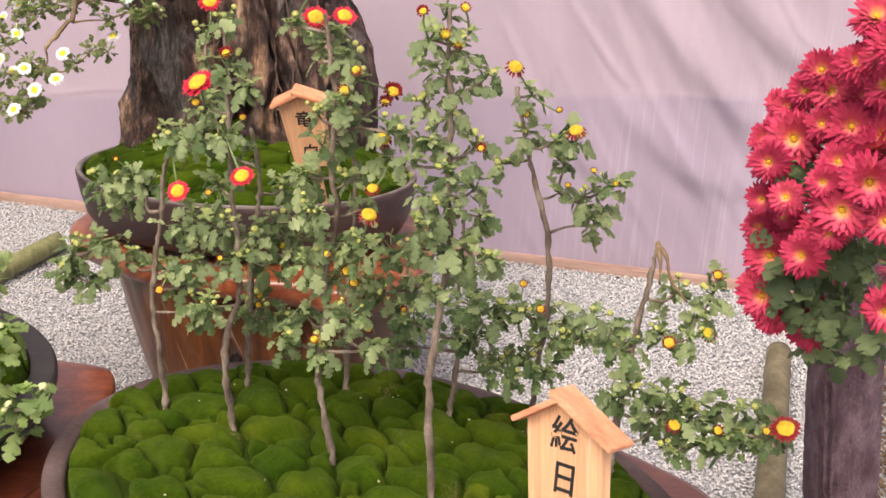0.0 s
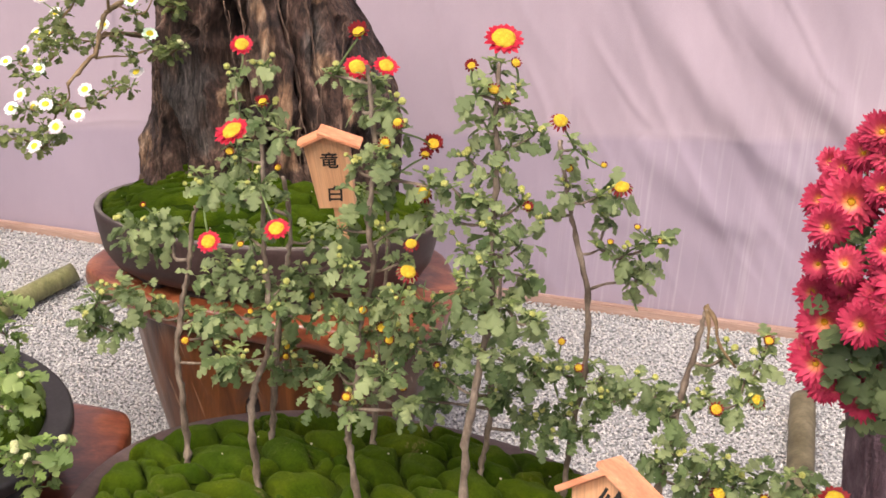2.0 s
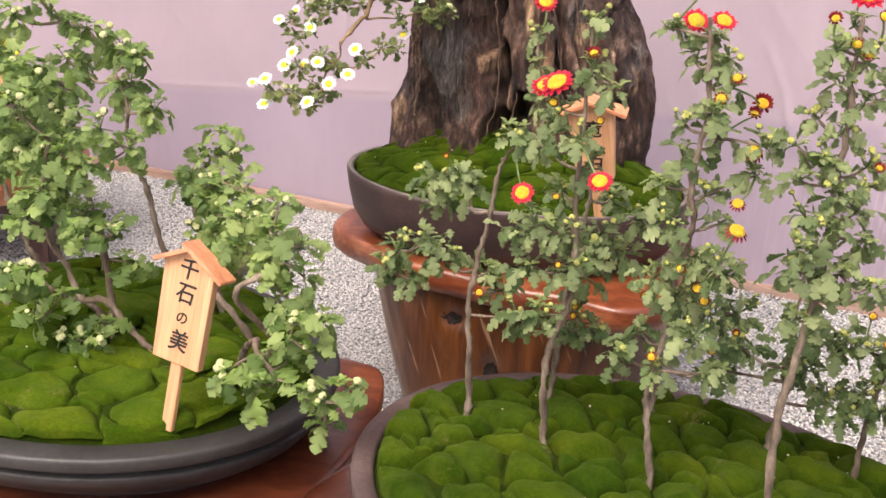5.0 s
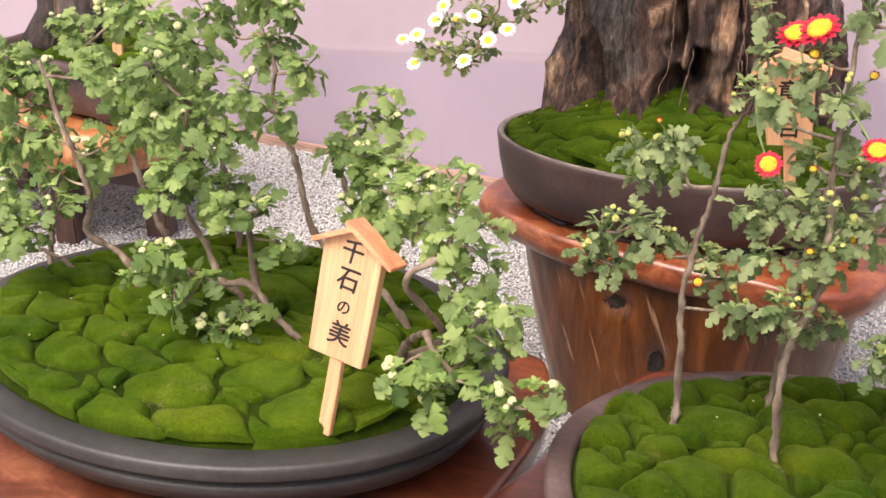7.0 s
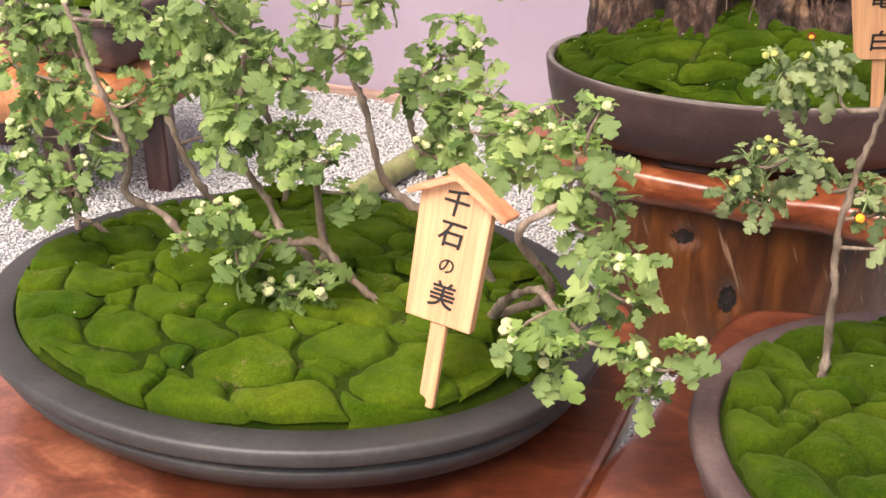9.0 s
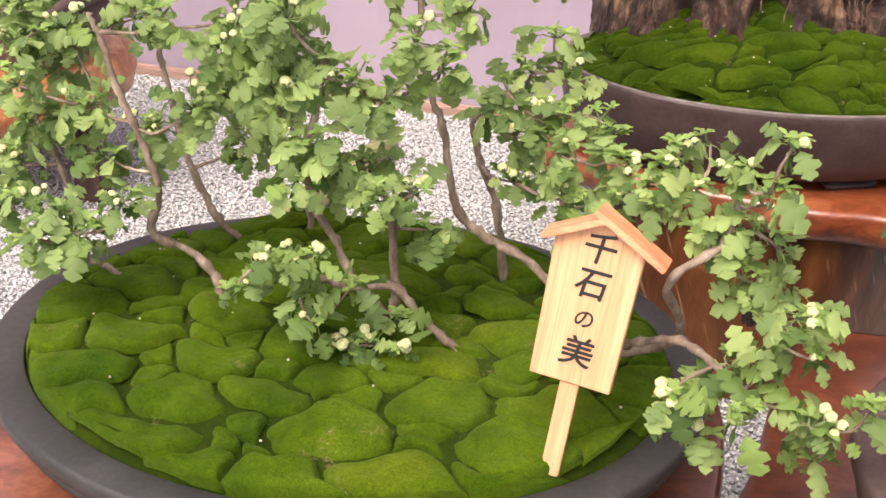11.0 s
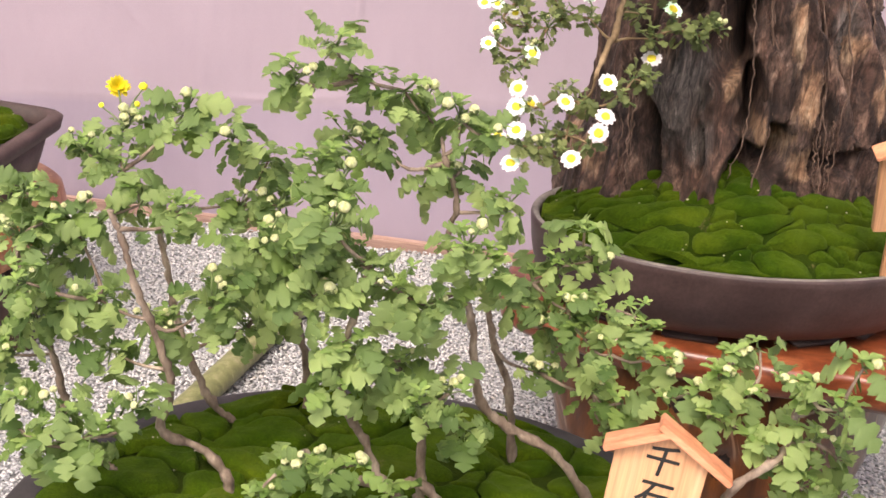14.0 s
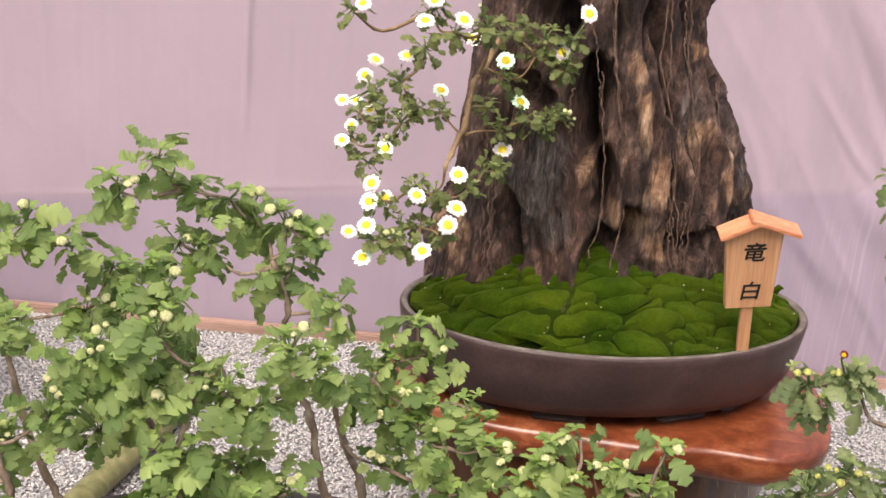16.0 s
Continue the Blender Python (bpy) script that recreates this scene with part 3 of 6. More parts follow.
    verts = np.stack([gx, y, gz], 2).reshape(-1, 3)
    ob = put("backdrop", mesh_from("backdrop", verts.tolist(), grid_faces(nz, nx, False), M_CLOTH))
    so = ob.modifiers.new("thickness", "SOLIDIFY")
    so.thickness, so.offset = 0.002, 1
    tagged(ob, "wrinkled mauve cloth screen hung behind the display", "backdrop", kind="structure")
    bm = box_bm(7.2, 0.02, 0.026, 0.003)
    ob = part("baseboard", bm, M_TRIM, None, smooth=False)
    ob.matrix_basis = pose(0.1, cloth_y(0.1) - 0.018, GROUND + 0.011, 0, 0, math.degrees(math.atan(-0.172)))
    tagged(ob, "raw timber batten along the foot of the cloth", "board", kind="structure")


# ---- stands ----
def closed_line(pts, steps):
    p = [np.array(q, float) for q in pts]
    n, out = len(p), []
    for i in range(n):
        a, b, c, d = p[i - 1], p[i], p[(i + 1) % n], p[(i + 2) % n]
        for s in np.arange(steps) / steps:
            out.append(0.5 * (2 * b + (c - a) * s + (2 * a - 5 * b + 4 * c - d) * s * s + (3 * b - a - 3 * c + d) * s ** 3))
    return np.array(out)


def slab_mesh(name, outline, top, profile, mat, seed, wobble=0.006):
    """A live-edged board: the outline swept through the edge's profile of (inset, drop)."""
    ring = closed_line(outline, 9)
    c = ring.mean(0)
    n = len(ring)
    rows = [(0.35, 0.0, 0), (0.75, 0.0, 0)] + [(1.0, o, d) for o, d in profile] + [(0.5, 0, profile[-1][1])]
    verts = []
    for scale, o, d in rows:
        for p in ring:
            q = p - c
            r = np.linalg.norm(q)
            w = wobble * noise.noise(Vector((p[0] * 9, p[1] * 9, seed + d * 20))) * (scale == 1.0)
            q = q * (scale + (w - o) / r)
            z = top - d + 0.0015 * noise.noise(Vector((p[0] * 6 * scale, p[1] * 6 * scale, seed)))
            verts.append((c[0] + q[0], c[1] + q[1], z))
    faces = [f[::-1] for f in grid_faces(len(rows), n)]
    faces.append(tuple(range(n)))
    faces.append(tuple((len(rows) - 1) * n + k for k in range(n))[::-1])
    return mesh_from(name, verts, faces, mat)


def stump_mesh(cx, cy, z0, z1, a0, b0, a1, b1, seed, flutes=5, dents=()):
    rows, cols = 44, 150
    verts = []
    for i in range(rows):
        s = i / (rows - 1)
        a, b = a0 + (a1 - a0) * s ** 0.8, b0 + (b1 - b0) * s ** 0.8
        for j in range(cols):
            t = 2 * math.pi * j / cols
            w = 1 + 0.03 * math.sin(flutes * t + seed + s * 1.5) + 0.012 * noise.noise(Vector((math.cos(t + s * 0.5) * 9, math.sin(t + s * 0.5) * 9, s))) + 0.07 * noise.noise(Vector((math.cos(t) * 1.7, math.sin(t) * 1.7, seed + s * 0.7)))
            for td, sd, wt, ws, amp in dents:
                w -= amp * math.exp(-((t - td) / wt) ** 2 - ((s - sd) / ws) ** 2)
            verts.append((cx + a * w * math.cos(t), cy + b * w * math.sin(t), z0 + (z1 - z0) * s))
    faces = grid_faces(rows, cols)
    faces.append(tuple((rows - 1) * cols + k for k in range(cols)))
    faces.append(tuple(range(cols))[::-1])
    return mesh_from("stump", verts, faces, M_STUMP)


EDGE = [(0.012, 0.0), (0.003, 0.002), (0.0, 0.008), (0.0, 0.026), (0.006, 0.042), (0.02, 0.052), (0.05, 0.055)]


def build_stands():
    st = thing("display_stand", (0, 0, GROUND), "varnished live-edge slab on a carved amber stump under the dark pot", "stand", "varnished wooden stands")
    inv = Matrix.Translation((0, 0, -GROUND))
    outline = [(-0.275, 0.70), (-0.21, 0.625), (-0.12, 0.565), (-0.02, 0.535), (0.08, 0.508), (0.16, 0.50), (0.25, 0.475), (0.33, 0.51), (0.375, 0.60), (0.385, 0.72), (0.34, 0.86), (0.18, 0.92), (-0.05, 0.91), (-0.22, 0.84)]
    put("slab", slab_mesh("slab", outline, SLAB_C, EDGE, M_LIP, 3.0), st, inv, "glossy orange-red slab with a rounded live edge")
    put("stump", stump_mesh(0.085, 0.725, GROUND, SLAB_C - 0.05, 0.212, 0.155, 0.272, 0.170, 2.0, 5, ((4.30, 0.83, 0.07, 0.06, 0.10), (4.56, 0.53, 0.06, 0.09, 0.12))), st, inv, "amber-brown stump with dark knots")
    for x, y, z, w, h in ((-0.020, 0.582, 0.070, 0.027, 0.017), (0.046, 0.574, -0.022, 0.018, 0.026)):
        bm = bmesh.new()
        bmesh.ops.create_icosphere(bm, subdivisions=4, radius=1)
        for q in bm.verts:
            # ragged like a torn star, with a sunken middle
            a = math.atan2(q.co.z, q.co.x)
            star = 1 + 0.30 * noise.noise(Vector((math.cos(a) * 2.2, math.sin(a) * 2.2, x * 90))) + 0.22 * noise.noise(Vector((math.cos(a) * 6, math.sin(a) * 6, x * 90)))
            mid = 1 - q.co.x ** 2 - q.co.z ** 2
            q.co = Vector((x + w * 1.15 * q.co.x * star, y - 0.004 + 0.010 * q.co.y + 0.009 * mid + 0.003 * noise.noise(q.co * 5), z + h * 1.15 * q.co.z * star))
        k = part("knot", bm, M_KNOT, st, "dark sunken knot")
        k.matrix_basis = inv
    sa = thing("display_stand", (0, 0, GROUND), "red-brown varnished slab stand under the brown pot", "stand", "varnished wooden stands")
    outline = [(-0.115, -0.06), (-0.065, 0.06), (-0.02, 0.18), (0.045, 0.30), (0.16, 0.315), (0.36, 0.27), (0.56, 0.20), (0.72, 0.11), (0.80, 0.0), (0.83, -0.2), (0.74, -0.42), (0.5, -0.52), (0.2, -0.50), (-0.05, -0.38), (-0.12, -0.2)]
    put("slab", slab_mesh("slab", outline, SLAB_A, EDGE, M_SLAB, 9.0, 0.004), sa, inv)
    put("stump", stump_mesh(0.36, -0.1, GROUND, SLAB_A - 0.05, 0.26, 0.24, 0.36, 0.3, 5.0), sa, inv)
    sb = thing("display_stand", (0, 0, GROUND), "dark red varnished slab stand under the grey oval pot", "stand", "varnished wooden stands")
    outline = [(-0.125, -0.07), (-0.092, 0.06), (-0.073, 0.16), (-0.078, 0.24), (-0.090, 0.315), (-0.125, 0.347), (-0.25, 0.362), (-0.5, 0.35), (-0.7, 0.27), (-0.83, 0.12), (-0.82, -0.06), (-0.72, -0.17), (-0.52, -0.26), (-0.3, -0.28), (-0.17, -0.2)]
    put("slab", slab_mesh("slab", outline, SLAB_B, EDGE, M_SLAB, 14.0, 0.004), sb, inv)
    put("stump", stump_mesh(-0.45, 0.04, GROUND, SLAB_B - 0.05, 0.22, 0.14, 0.28, 0.2, 8.0), sb, inv)


def build_table():
    tb = thing("side_table", (-1.3, 1.25, GROUND), "low table with a thick orange slab top and dark square legs", "table")
    off = Matrix.Translation((1.3, -1.25, -GROUND))
    outline = [(-1.5, 0.93), (-1.25, 0.915), (-1.10, 0.925), (-1.035, 1.0), (-1.0, 1.12), (-1.01, 1.22), (-1.12, 1.32), (-1.35, 1.36), (-1.55, 1.3), (-1.6, 1.1)]
    edge = [(0.012, 0.0), (0.0, 0.008), (-0.004, 0.05), (0.008, 0.09), (0.03, 0.10)]
    put("tabletop", slab_mesh("tabletop", outline, 0.095, edge, M_HEWN, 21.0, 0.012), tb, off, "chunky orange-brown slab with a hewn edge")
    for x, y in ((-1.065, 1.085), (-1.235, 1.0), (-1.15, 1.28), (-1.5, 1.25), (-1.5, 1.0)):
        bm = box_bm(0.052, 0.052, 0.19, 0.004, Matrix.Translation((x, y, GROUND + 0.095)))
        part("leg", bm, M_LEG, tb, "dark brown square leg", False).matrix_basis = off
    bm = box_bm(0.42, 0.035, 0.05, 0.003, Matrix.Translation((-1.28, 1.05, -0.03)))
    part("apron", bm, M_LEG, tb, "", False).matrix_basis = off
    pt = thing("rectangular_pot", (-1.195, 1.085, 0.096), "grey-brown rectangular pot with a flared rim on the side table", "plant pot")
    rows = [(0.135, 0.08, 0.012), (0.15, 0.092, 0.022), (0.163, 0.104, 0.07), (0.172, 0.115, 0.108)]
    lip = [(0.172, 0.115, 0.106), (0.188, 0.13, 0.111), (0.192, 0.134, 0.130), (0.187, 0.129, 0.135), (0.172, 0.114, 0.135), (0.167, 0.109, 0.11)]
    turned = pose(0, 0, 0, 0, 0, -14)
    for name, ring in (("body", rows), ("rim", lip)):
        verts = []
        for w, d, z in ring:
            for k in range(48):
                t = 2 * math.pi * k / 48
                cx, sy = math.cos(t), math.sin(t)
                verts.append((w * math.copysign(abs(cx) ** 0.22, cx), d * math.copysign(abs(sy) ** 0.22, sy), z))
        faces = grid_faces(len(ring), 48) + [tuple(range(48))[::-1], tuple((len(ring) - 1) * 48 + k for k in range(48))]
        put(name, mesh_from(name, verts, faces if name == "body" else faces[:-2], M_POT_BROWN), pt, turned)
    for x, y in ((-0.09, -0.055), (0.09, -0.055), (-0.09, 0.055), (0.09, 0.055)):
        part("foot", box_bm(0.05, 0.03, 0.016, 0.003, Matrix.Translation((x, y, 0.008))), M_POT_BROWN, pt, "", False).matrix_basis = turned
    ms = thing("moss_bed", (-1.195, 1.085, 0.222), "rough green moss filling the rectangular pot", "moss")
    moss_cells(ms, 0.165, 0.10, 0.02, 0.024, 31)
    # an old trunk with a name stake in that pot
    tr = thing("old_bonsai", (-1.24, 1.11, 0.225), "mossy brown old bonsai in the rectangular pot", "bonsai")
    v, f = tube([np.array(p) for p in ((0, 0, 0), (0.01, 0.005, 0.08), (-0.01, 0.01, 0.18), (0.0, 0.0, 0.3), (-0.02, 0.0, 0.45))], 0.085, 0.05, 14, 0.2, 4)
    put("trunk", mesh_from("trunk", v, f, M_DRIFT), tr)
    sk = thing("name_stake", (-1.105, 1.035, 0.225), "bare wooden name stake pushed into moss", "sign")
    part("stake", box_bm(0.022, 0.006, 0.14, 0.001, Matrix.Translation((0, 0, 0.06))), M_CEDAR, sk, "", False)


# ---- pots and moss ----
def pot(name, cx, cy, rim, a, b, yaw, profile, mat, label, feet=(), worn=None):
    low = profile[-1][1]
    ob = thing(name, (cx, cy, rim + low), label, "plant pot", "oval bonsai pots")
    cols, verts = 112, []
    for o, z in profile:
        for j in range(cols):
            t = 2 * math.pi * j / cols
            verts.append(((a + o) * math.cos(t), (b + o) * math.sin(t), z - low + 0.0006 * noise.noise(Vector((math.cos(t) * 5, math.sin(t) * 5, z * 30)))))
    faces = [f[::-1] for f in grid_faces(len(profile), cols)]
    faces.append(tuple((len(profile) - 1) * cols + k for k in range(cols)))
    me = mesh_from("body", verts, faces, mat)
    if worn:
        me.materials.append(worn)
        me.polygons.foreach_set("material_index", [1 if cols <= i < 3 * cols else 0 for i in range(len(faces))])
    put("body", me, ob, pose(0, 0, 0, 0, 0, math.degrees(yaw)))
    for t in feet:
        bm = box_bm(0.075, 0.03, 0.014, 0.004, pose((a - 0.075) * math.cos(t), (b - 0.062) * math.sin(t), 0.003, 0, 0, math.degrees(math.atan2(math.sin(t) / b, math.cos(t) / a)) + 90))
        part("foot", bm, mat, ob).matrix_basis = pose(0, 0, 0, 0, 0, math.degrees(yaw))
    bm = bmesh.new()
    bmesh.ops.create_circle(bm, cap_ends=True, segments=64, radius=1, matrix=Matrix.Diagonal((a - 0.012, b - 0.012, 1, 1)))
    part("soil", bm, M_SOIL, ob, "dark damp soil", False).matrix_basis = pose(0, 0, -low - 0.012, 0, 0, math.degrees(yaw))
    return ob


def moss_cells(owner, a, b, dome, size, seed, plump=0.010, skin=M_MOSS, long=1.5, plateau=0.0, flat=2.6, tight=0.84, tilt=0.08, edge=13, gap=0.0):
    """Cushions of moss of many sizes on turf coloured dark as shade, overlapping, or parted by thin cracks where a gap
    is given.
    """
    rng = np.random.RandomState(seed)
    rings, segs = 13, 52

    def level(px, py):
        r2 = (px / a) ** 2 + (py / b) ** 2
        return dome * (1 - r2) + plateau * (1 - min(1.0, r2) ** edge) + 0.004 * noise.fractal(Vector((px * 14 + seed, py * 17, 1)), 1.0, 2.0, 2) * max(0.0, 1 - r2 ** 3)

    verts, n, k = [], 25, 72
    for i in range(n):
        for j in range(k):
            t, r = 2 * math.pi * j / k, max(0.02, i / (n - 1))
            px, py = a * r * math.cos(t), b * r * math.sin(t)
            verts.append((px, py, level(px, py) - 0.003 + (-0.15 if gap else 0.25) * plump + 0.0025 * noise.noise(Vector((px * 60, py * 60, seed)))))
    put("turf", mesh_from("turf", verts, grid_faces(n, k), M_SHADED_TURF), owner, None, "turf with bare brown spots between the mats, darkened to shade the creases")
    seeds = []
    for low, high, tries in ((0.8, 1.0, 500), (0.5, 0.8, 1500), (0.25, 0.5, 5000)):
        for _ in range(tries):
            x, y, q = rng.uniform(-a, a), rng.uniform(-b, b), rng.uniform(low, high)
            if (x / a) ** 2 + (y / b) ** 2 < 0.93 and all(math.hypot((x - u[0]) / long, y - u[1]) > size * tight * (u[2] + q) for u in seeds):
                seeds.append((x, y, q))

    def shared(x, y, q, c, d):
        """How far a cushion reaches in one direction before it meets its neighbours."""
        most = 0.0
        for x2, y2, q2 in seeds:
            ex, ey = (x2 - x) / long, y2 - y
            far = math.hypot(ex, ey)
            if 0 < far < size * 5:
                along = (c * ex + d * ey) / far
                most += max(0.0, along / (far * q / (q + q2))) ** 9
        return 1 / max(most ** (1 / 9), 1 / (size * 2.2))

    for x, y, q in seeds:
        wide = [shared(x, y, q, math.cos(2 * math.pi * k / segs), math.sin(2 * math.pi * k / segs)) for k in range(segs)] if gap else None
        ly, lx = size * q * rng.uniform(0.95, 1.2), size * q * long * rng.uniform(0.9, 1.3)
        turn = rng.normal(0, 0.35)
        base, high = level(x, y) + rng.uniform(-0.35, 0.2) * plump, plump * (0.55 + 0.6 * q) * rng.uniform(0.8, 1.2)
        power, corner = flat * rng.uniform(0.85, 1.25), rng.uniform(2.0, 3.2)
        slope = rng.normal(0, tilt, 2)
        verts = []
        for i in range(rings + 1):
            s = 1 - (1 - i / rings) ** (2.2 if gap else 1.6)
            for k in range(segs):
                t = 2 * math.pi * k / segs
                c, d = math.cos(t), math.sin(t)
                rad = (abs(c) ** corner + abs(d) ** corner) ** (-1 / corner)
                rad *= 1 + 0.42 * noise.noise(Vector((c * 1.3 + x * 50, d * 1.3 + y * 50, seed))) + 0.17 * noise.noise(Vector((c * 3.4 + x * 50, d * 3.4, seed + 3)))
                u, v = lx * rad * c * s, ly * rad * d * s
                px, py = x + u * math.cos(turn) - v * math.sin(turn), y + u * math.sin(turn) + v * math.cos(turn)
                if gap:
                    u, v = (wide[k] - gap) * c * s * long, (wide[k] - gap) * d * s
                    fray = 1.2 * gap * noise.noise(Vector((c * 6 + x * 50, d * 6 + y * 50, seed))) * s
                    px, py = x + u + fray * c, y + v + fray * d
                    px += 0.024 * noise.noise(Vector((px * 16, py * 16, seed + 1))) + 0.004 * noise.noise(Vector((px * 60, py * 60, seed + 1)))
                    py += 0.020 * noise.noise(Vector((px * 16, py * 16, seed + 7))) + 0.004 * noise.noise(Vector((px * 60, py * 60, seed + 7)))
                rho = math.sqrt((px / a) ** 2 + (py / b) ** 2)
                if rho > 0.91:
                    # cushions crowd together against the pot's wall
                    near = 0.91 + 0.08 * (1 - math.exp((0.91 - rho) / 0.08))
                    px, py = px * near / rho, py * near / rho
                z = level(px, py) + 0.5 * (base - level(x, y)) + 0.4 * (level(x, y) - level(px, py)) * max(0.0, 1 - rho ** 6)
                z += high * (1 - s ** power) - 0.75 * plump * s ** (14 if gap else 5) + slope[0] * u + slope[1] * v
                z += (0.0052 if gap else 0.0030) * noise.noise(Vector((px * 38, py * 46, seed + 6))) + 0.0009 * noise.noise(Vector((px * 120, py * 120, seed))) + 0.0005 * noise.noise(Vector((px * 330, py * 330, seed)))
                verts.append((px, py, z))
        put("moss_cushion", mesh_from("moss_cushion", verts, grid_faces(rings + 1, segs), skin), owner)
    grit = []
    for k in range(40):
        t, rad = rng.uniform(0, 2 * math.pi), 0.97 * math.sqrt(rng.uniform(0, 1))
        px, py, r = a * rad * math.cos(t), b * rad * math.sin(t), rng.uniform(0.0008, 0.0018)
        v, f = ball(r, 0.6, 5, 3)
        z = level(px, py) + plump * 0.8
        grit.append(([(p[0] + px, p[1] + py, p[2] + z) for p in v], f))
    g = put("grit", mesh_from("grit", *join(grit), M_BAMBOO_IN), owner, None, "pale specks of grit and fallen petals")
    tagged(g, kind="stuff")


def build_pots():
    prof_a = [(-0.026, -0.03), (-0.026, -0.004), (-0.022, 0.0), (-0.004, 0.0), (0.0, -0.004), (0.001, -0.014), (-0.004, -0.022), (-0.010, -0.045), (-0.022, -0.075), (-0.05, -0.105), (-0.09, -0.125), (-0.095, RIM_TO_A)]
    prof_b = [(-0.029, -0.03), (-0.029, -0.003), (-0.0285, -0.0012), (-0.027, -0.0005), (0.002, 0.0), (0.005, -0.0007), (0.007, -0.003), (0.0078, -0.006), (0.0075, -0.0155), (0.0065, -0.018), (0.004, -0.019), (-0.010, -0.0205), (-0.0125, -0.0225), (-0.0125, -0.0295), (-0.0105, -0.0315), (-0.0045, -0.0335), (-0.003, -0.036), (-0.004, -0.041), (-0.010, -0.051), (-0.022, -0.067), (-0.04, -0.081), (-0.055, -0.089), (-0.058, RIM_TO_B)]
    prof_c = [(-0.012, -0.03), (-0.012, -0.003), (-0.009, 0.001), (-0.002, 0.001), (0.0, -0.003), (-0.001, -0.012), (-0.005, -0.04), (-0.013, -0.075), (-0.028, -0.1), (-0.05, -0.112), (-0.07, -0.117), (-0.074, RIM_TO_C)]
    pot("bonsai_pot", 0.336, -0.173, 0.248, 0.380, 0.274, -0.398, prof_a, M_POT_BROWN, "wide brown clay oval pot with a flat rim")
    pot("bonsai_pot", -0.471, 0.119, 0.185, 0.350, 0.269, -0.054, prof_b, M_POT_GREY, "wide dark grey glazed oval pot with a rolled lip")
    pot("bonsai_pot", 0.051, 0.699, 0.294, 0.300, 0.179, 0.012, prof_c, M_POT_DARK, "deep dark brown oval pot on small feet", (-1.15, -1.95, -2.6, -0.6), M_WORN)
    beds = (
        ((0.336, -0.173, 0.243), 0.354, 0.248, 0.016, -0.398, 11, "humped bright green moss around thin trunks", 0.029, 0.014, M_MOSS, 1.8, 0.012, 3.6, 0.80, 0.10, 13, 0.0003),
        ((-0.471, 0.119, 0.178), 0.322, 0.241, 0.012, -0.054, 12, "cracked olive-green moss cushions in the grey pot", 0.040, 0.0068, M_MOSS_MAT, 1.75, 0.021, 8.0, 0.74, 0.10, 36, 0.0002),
        ((0.051, 0.699, 0.285), 0.288, 0.167, 0.088, 0.012, 13, "deep green moss mounded round the driftwood", 0.0180, 0.0068, M_MOSS_DEEP, 3.3, 0.0, 6.0, 0.78, 0.10, 13, 0.0002),
    )
    for at, a, b, dome, yaw, sd, lab, size, plump, skin, *shape in beds:
        ms = thing("moss_bed", at, lab, "moss", "moss in the oval pots")
        ms.matrix_basis = pose(*at, 0, 0, math.degrees(yaw))
        moss_cells(ms, a, b, dome, size, sd, plump, skin, *shape)


# ---- driftwood ----
def crack(v):
    return (1 - min(1.0, abs(noise.noise(v)) * 1.9)) ** 5


# dents, raised bare ribs, gullies and grey faces of the trunk's front: x, z, half width, half height, depth
HOLLOWS = ((-0.018, 0.606, 0.030, 0.036, 0.085), (-0.025, 0.543, 0.026, 0.038, 0.085), (0.009, 0.473, 0.018, 0.052, 0.07), (0.058, 0.415, 0.020, 0.036, 0.08), (-0.075, 0.707, 0.026, 0.035, 0.07), (0.211, 0.438, 0.020, 0.016, 0.05), (0.059, 0.70, 0.013, 0.045, 0.05), (-0.120, 0.40, 0.014, 0.06, 0.05), (0.126, 0.427, 0.012, 0.030, 0.05), (0.165, 0.400, 0.022, 0.020, 0.05), (-0.10, 0.60, 0.030, 0.022, 0.035), (0.02, 0.385, 0.03, 0.03, 0.05))
BARE = ((0.038, 0.647, 0.014, 0.024, 0.020), (0.057, 0.586, 0.017, 0.048, 0.026), (0.081, 0.50, 0.017, 0.05, 0.026), (-0.015, 0.492, 0.016, 0.022, 0.024), (0.031, 0.44, 0.009, 0.021, 0.02), (0.188, 0.504, 0.017, 0.034, 0.012), (0.233, 0.476, 0.012, 0.026, 0.006), (0.126, 0.659, 0.012, 0.017, 0.014), (0.072, 0.425, 0.010, 0.030, 0.015), (-0.184, 0.376, 0.018, 0.036, 0.0), (0.105, 0.405, 0.026, 0.024, 0.012), (0.149, 0.567, 0.012, 0.024, 0.01))
GULLIES = (((0.071, 0.737), (0.096, 0.588), (0.118, 0.485), (0.136, 0.393)), ((-0.132, 0.64), (-0.123, 0.50), (-0.117, 0.369)), ((0.108, 0.73), (0.143, 0.55), (0.160, 0.444)), ((0.007, 0.76), (0.017, 0.638), (0.034, 0.538)), ((-0.045, 0.45), (-0.040, 0.36)), ((0.19, 0.60), (0.205, 0.48)))
GREY = ((-0.077, 0.486, 0.046, 0.09), (-0.047, 0.421, 0.026, 0.045), (0.229, 0.489, 0.018, 0.06), (0.129, 0.589, 0.022, 0.05))


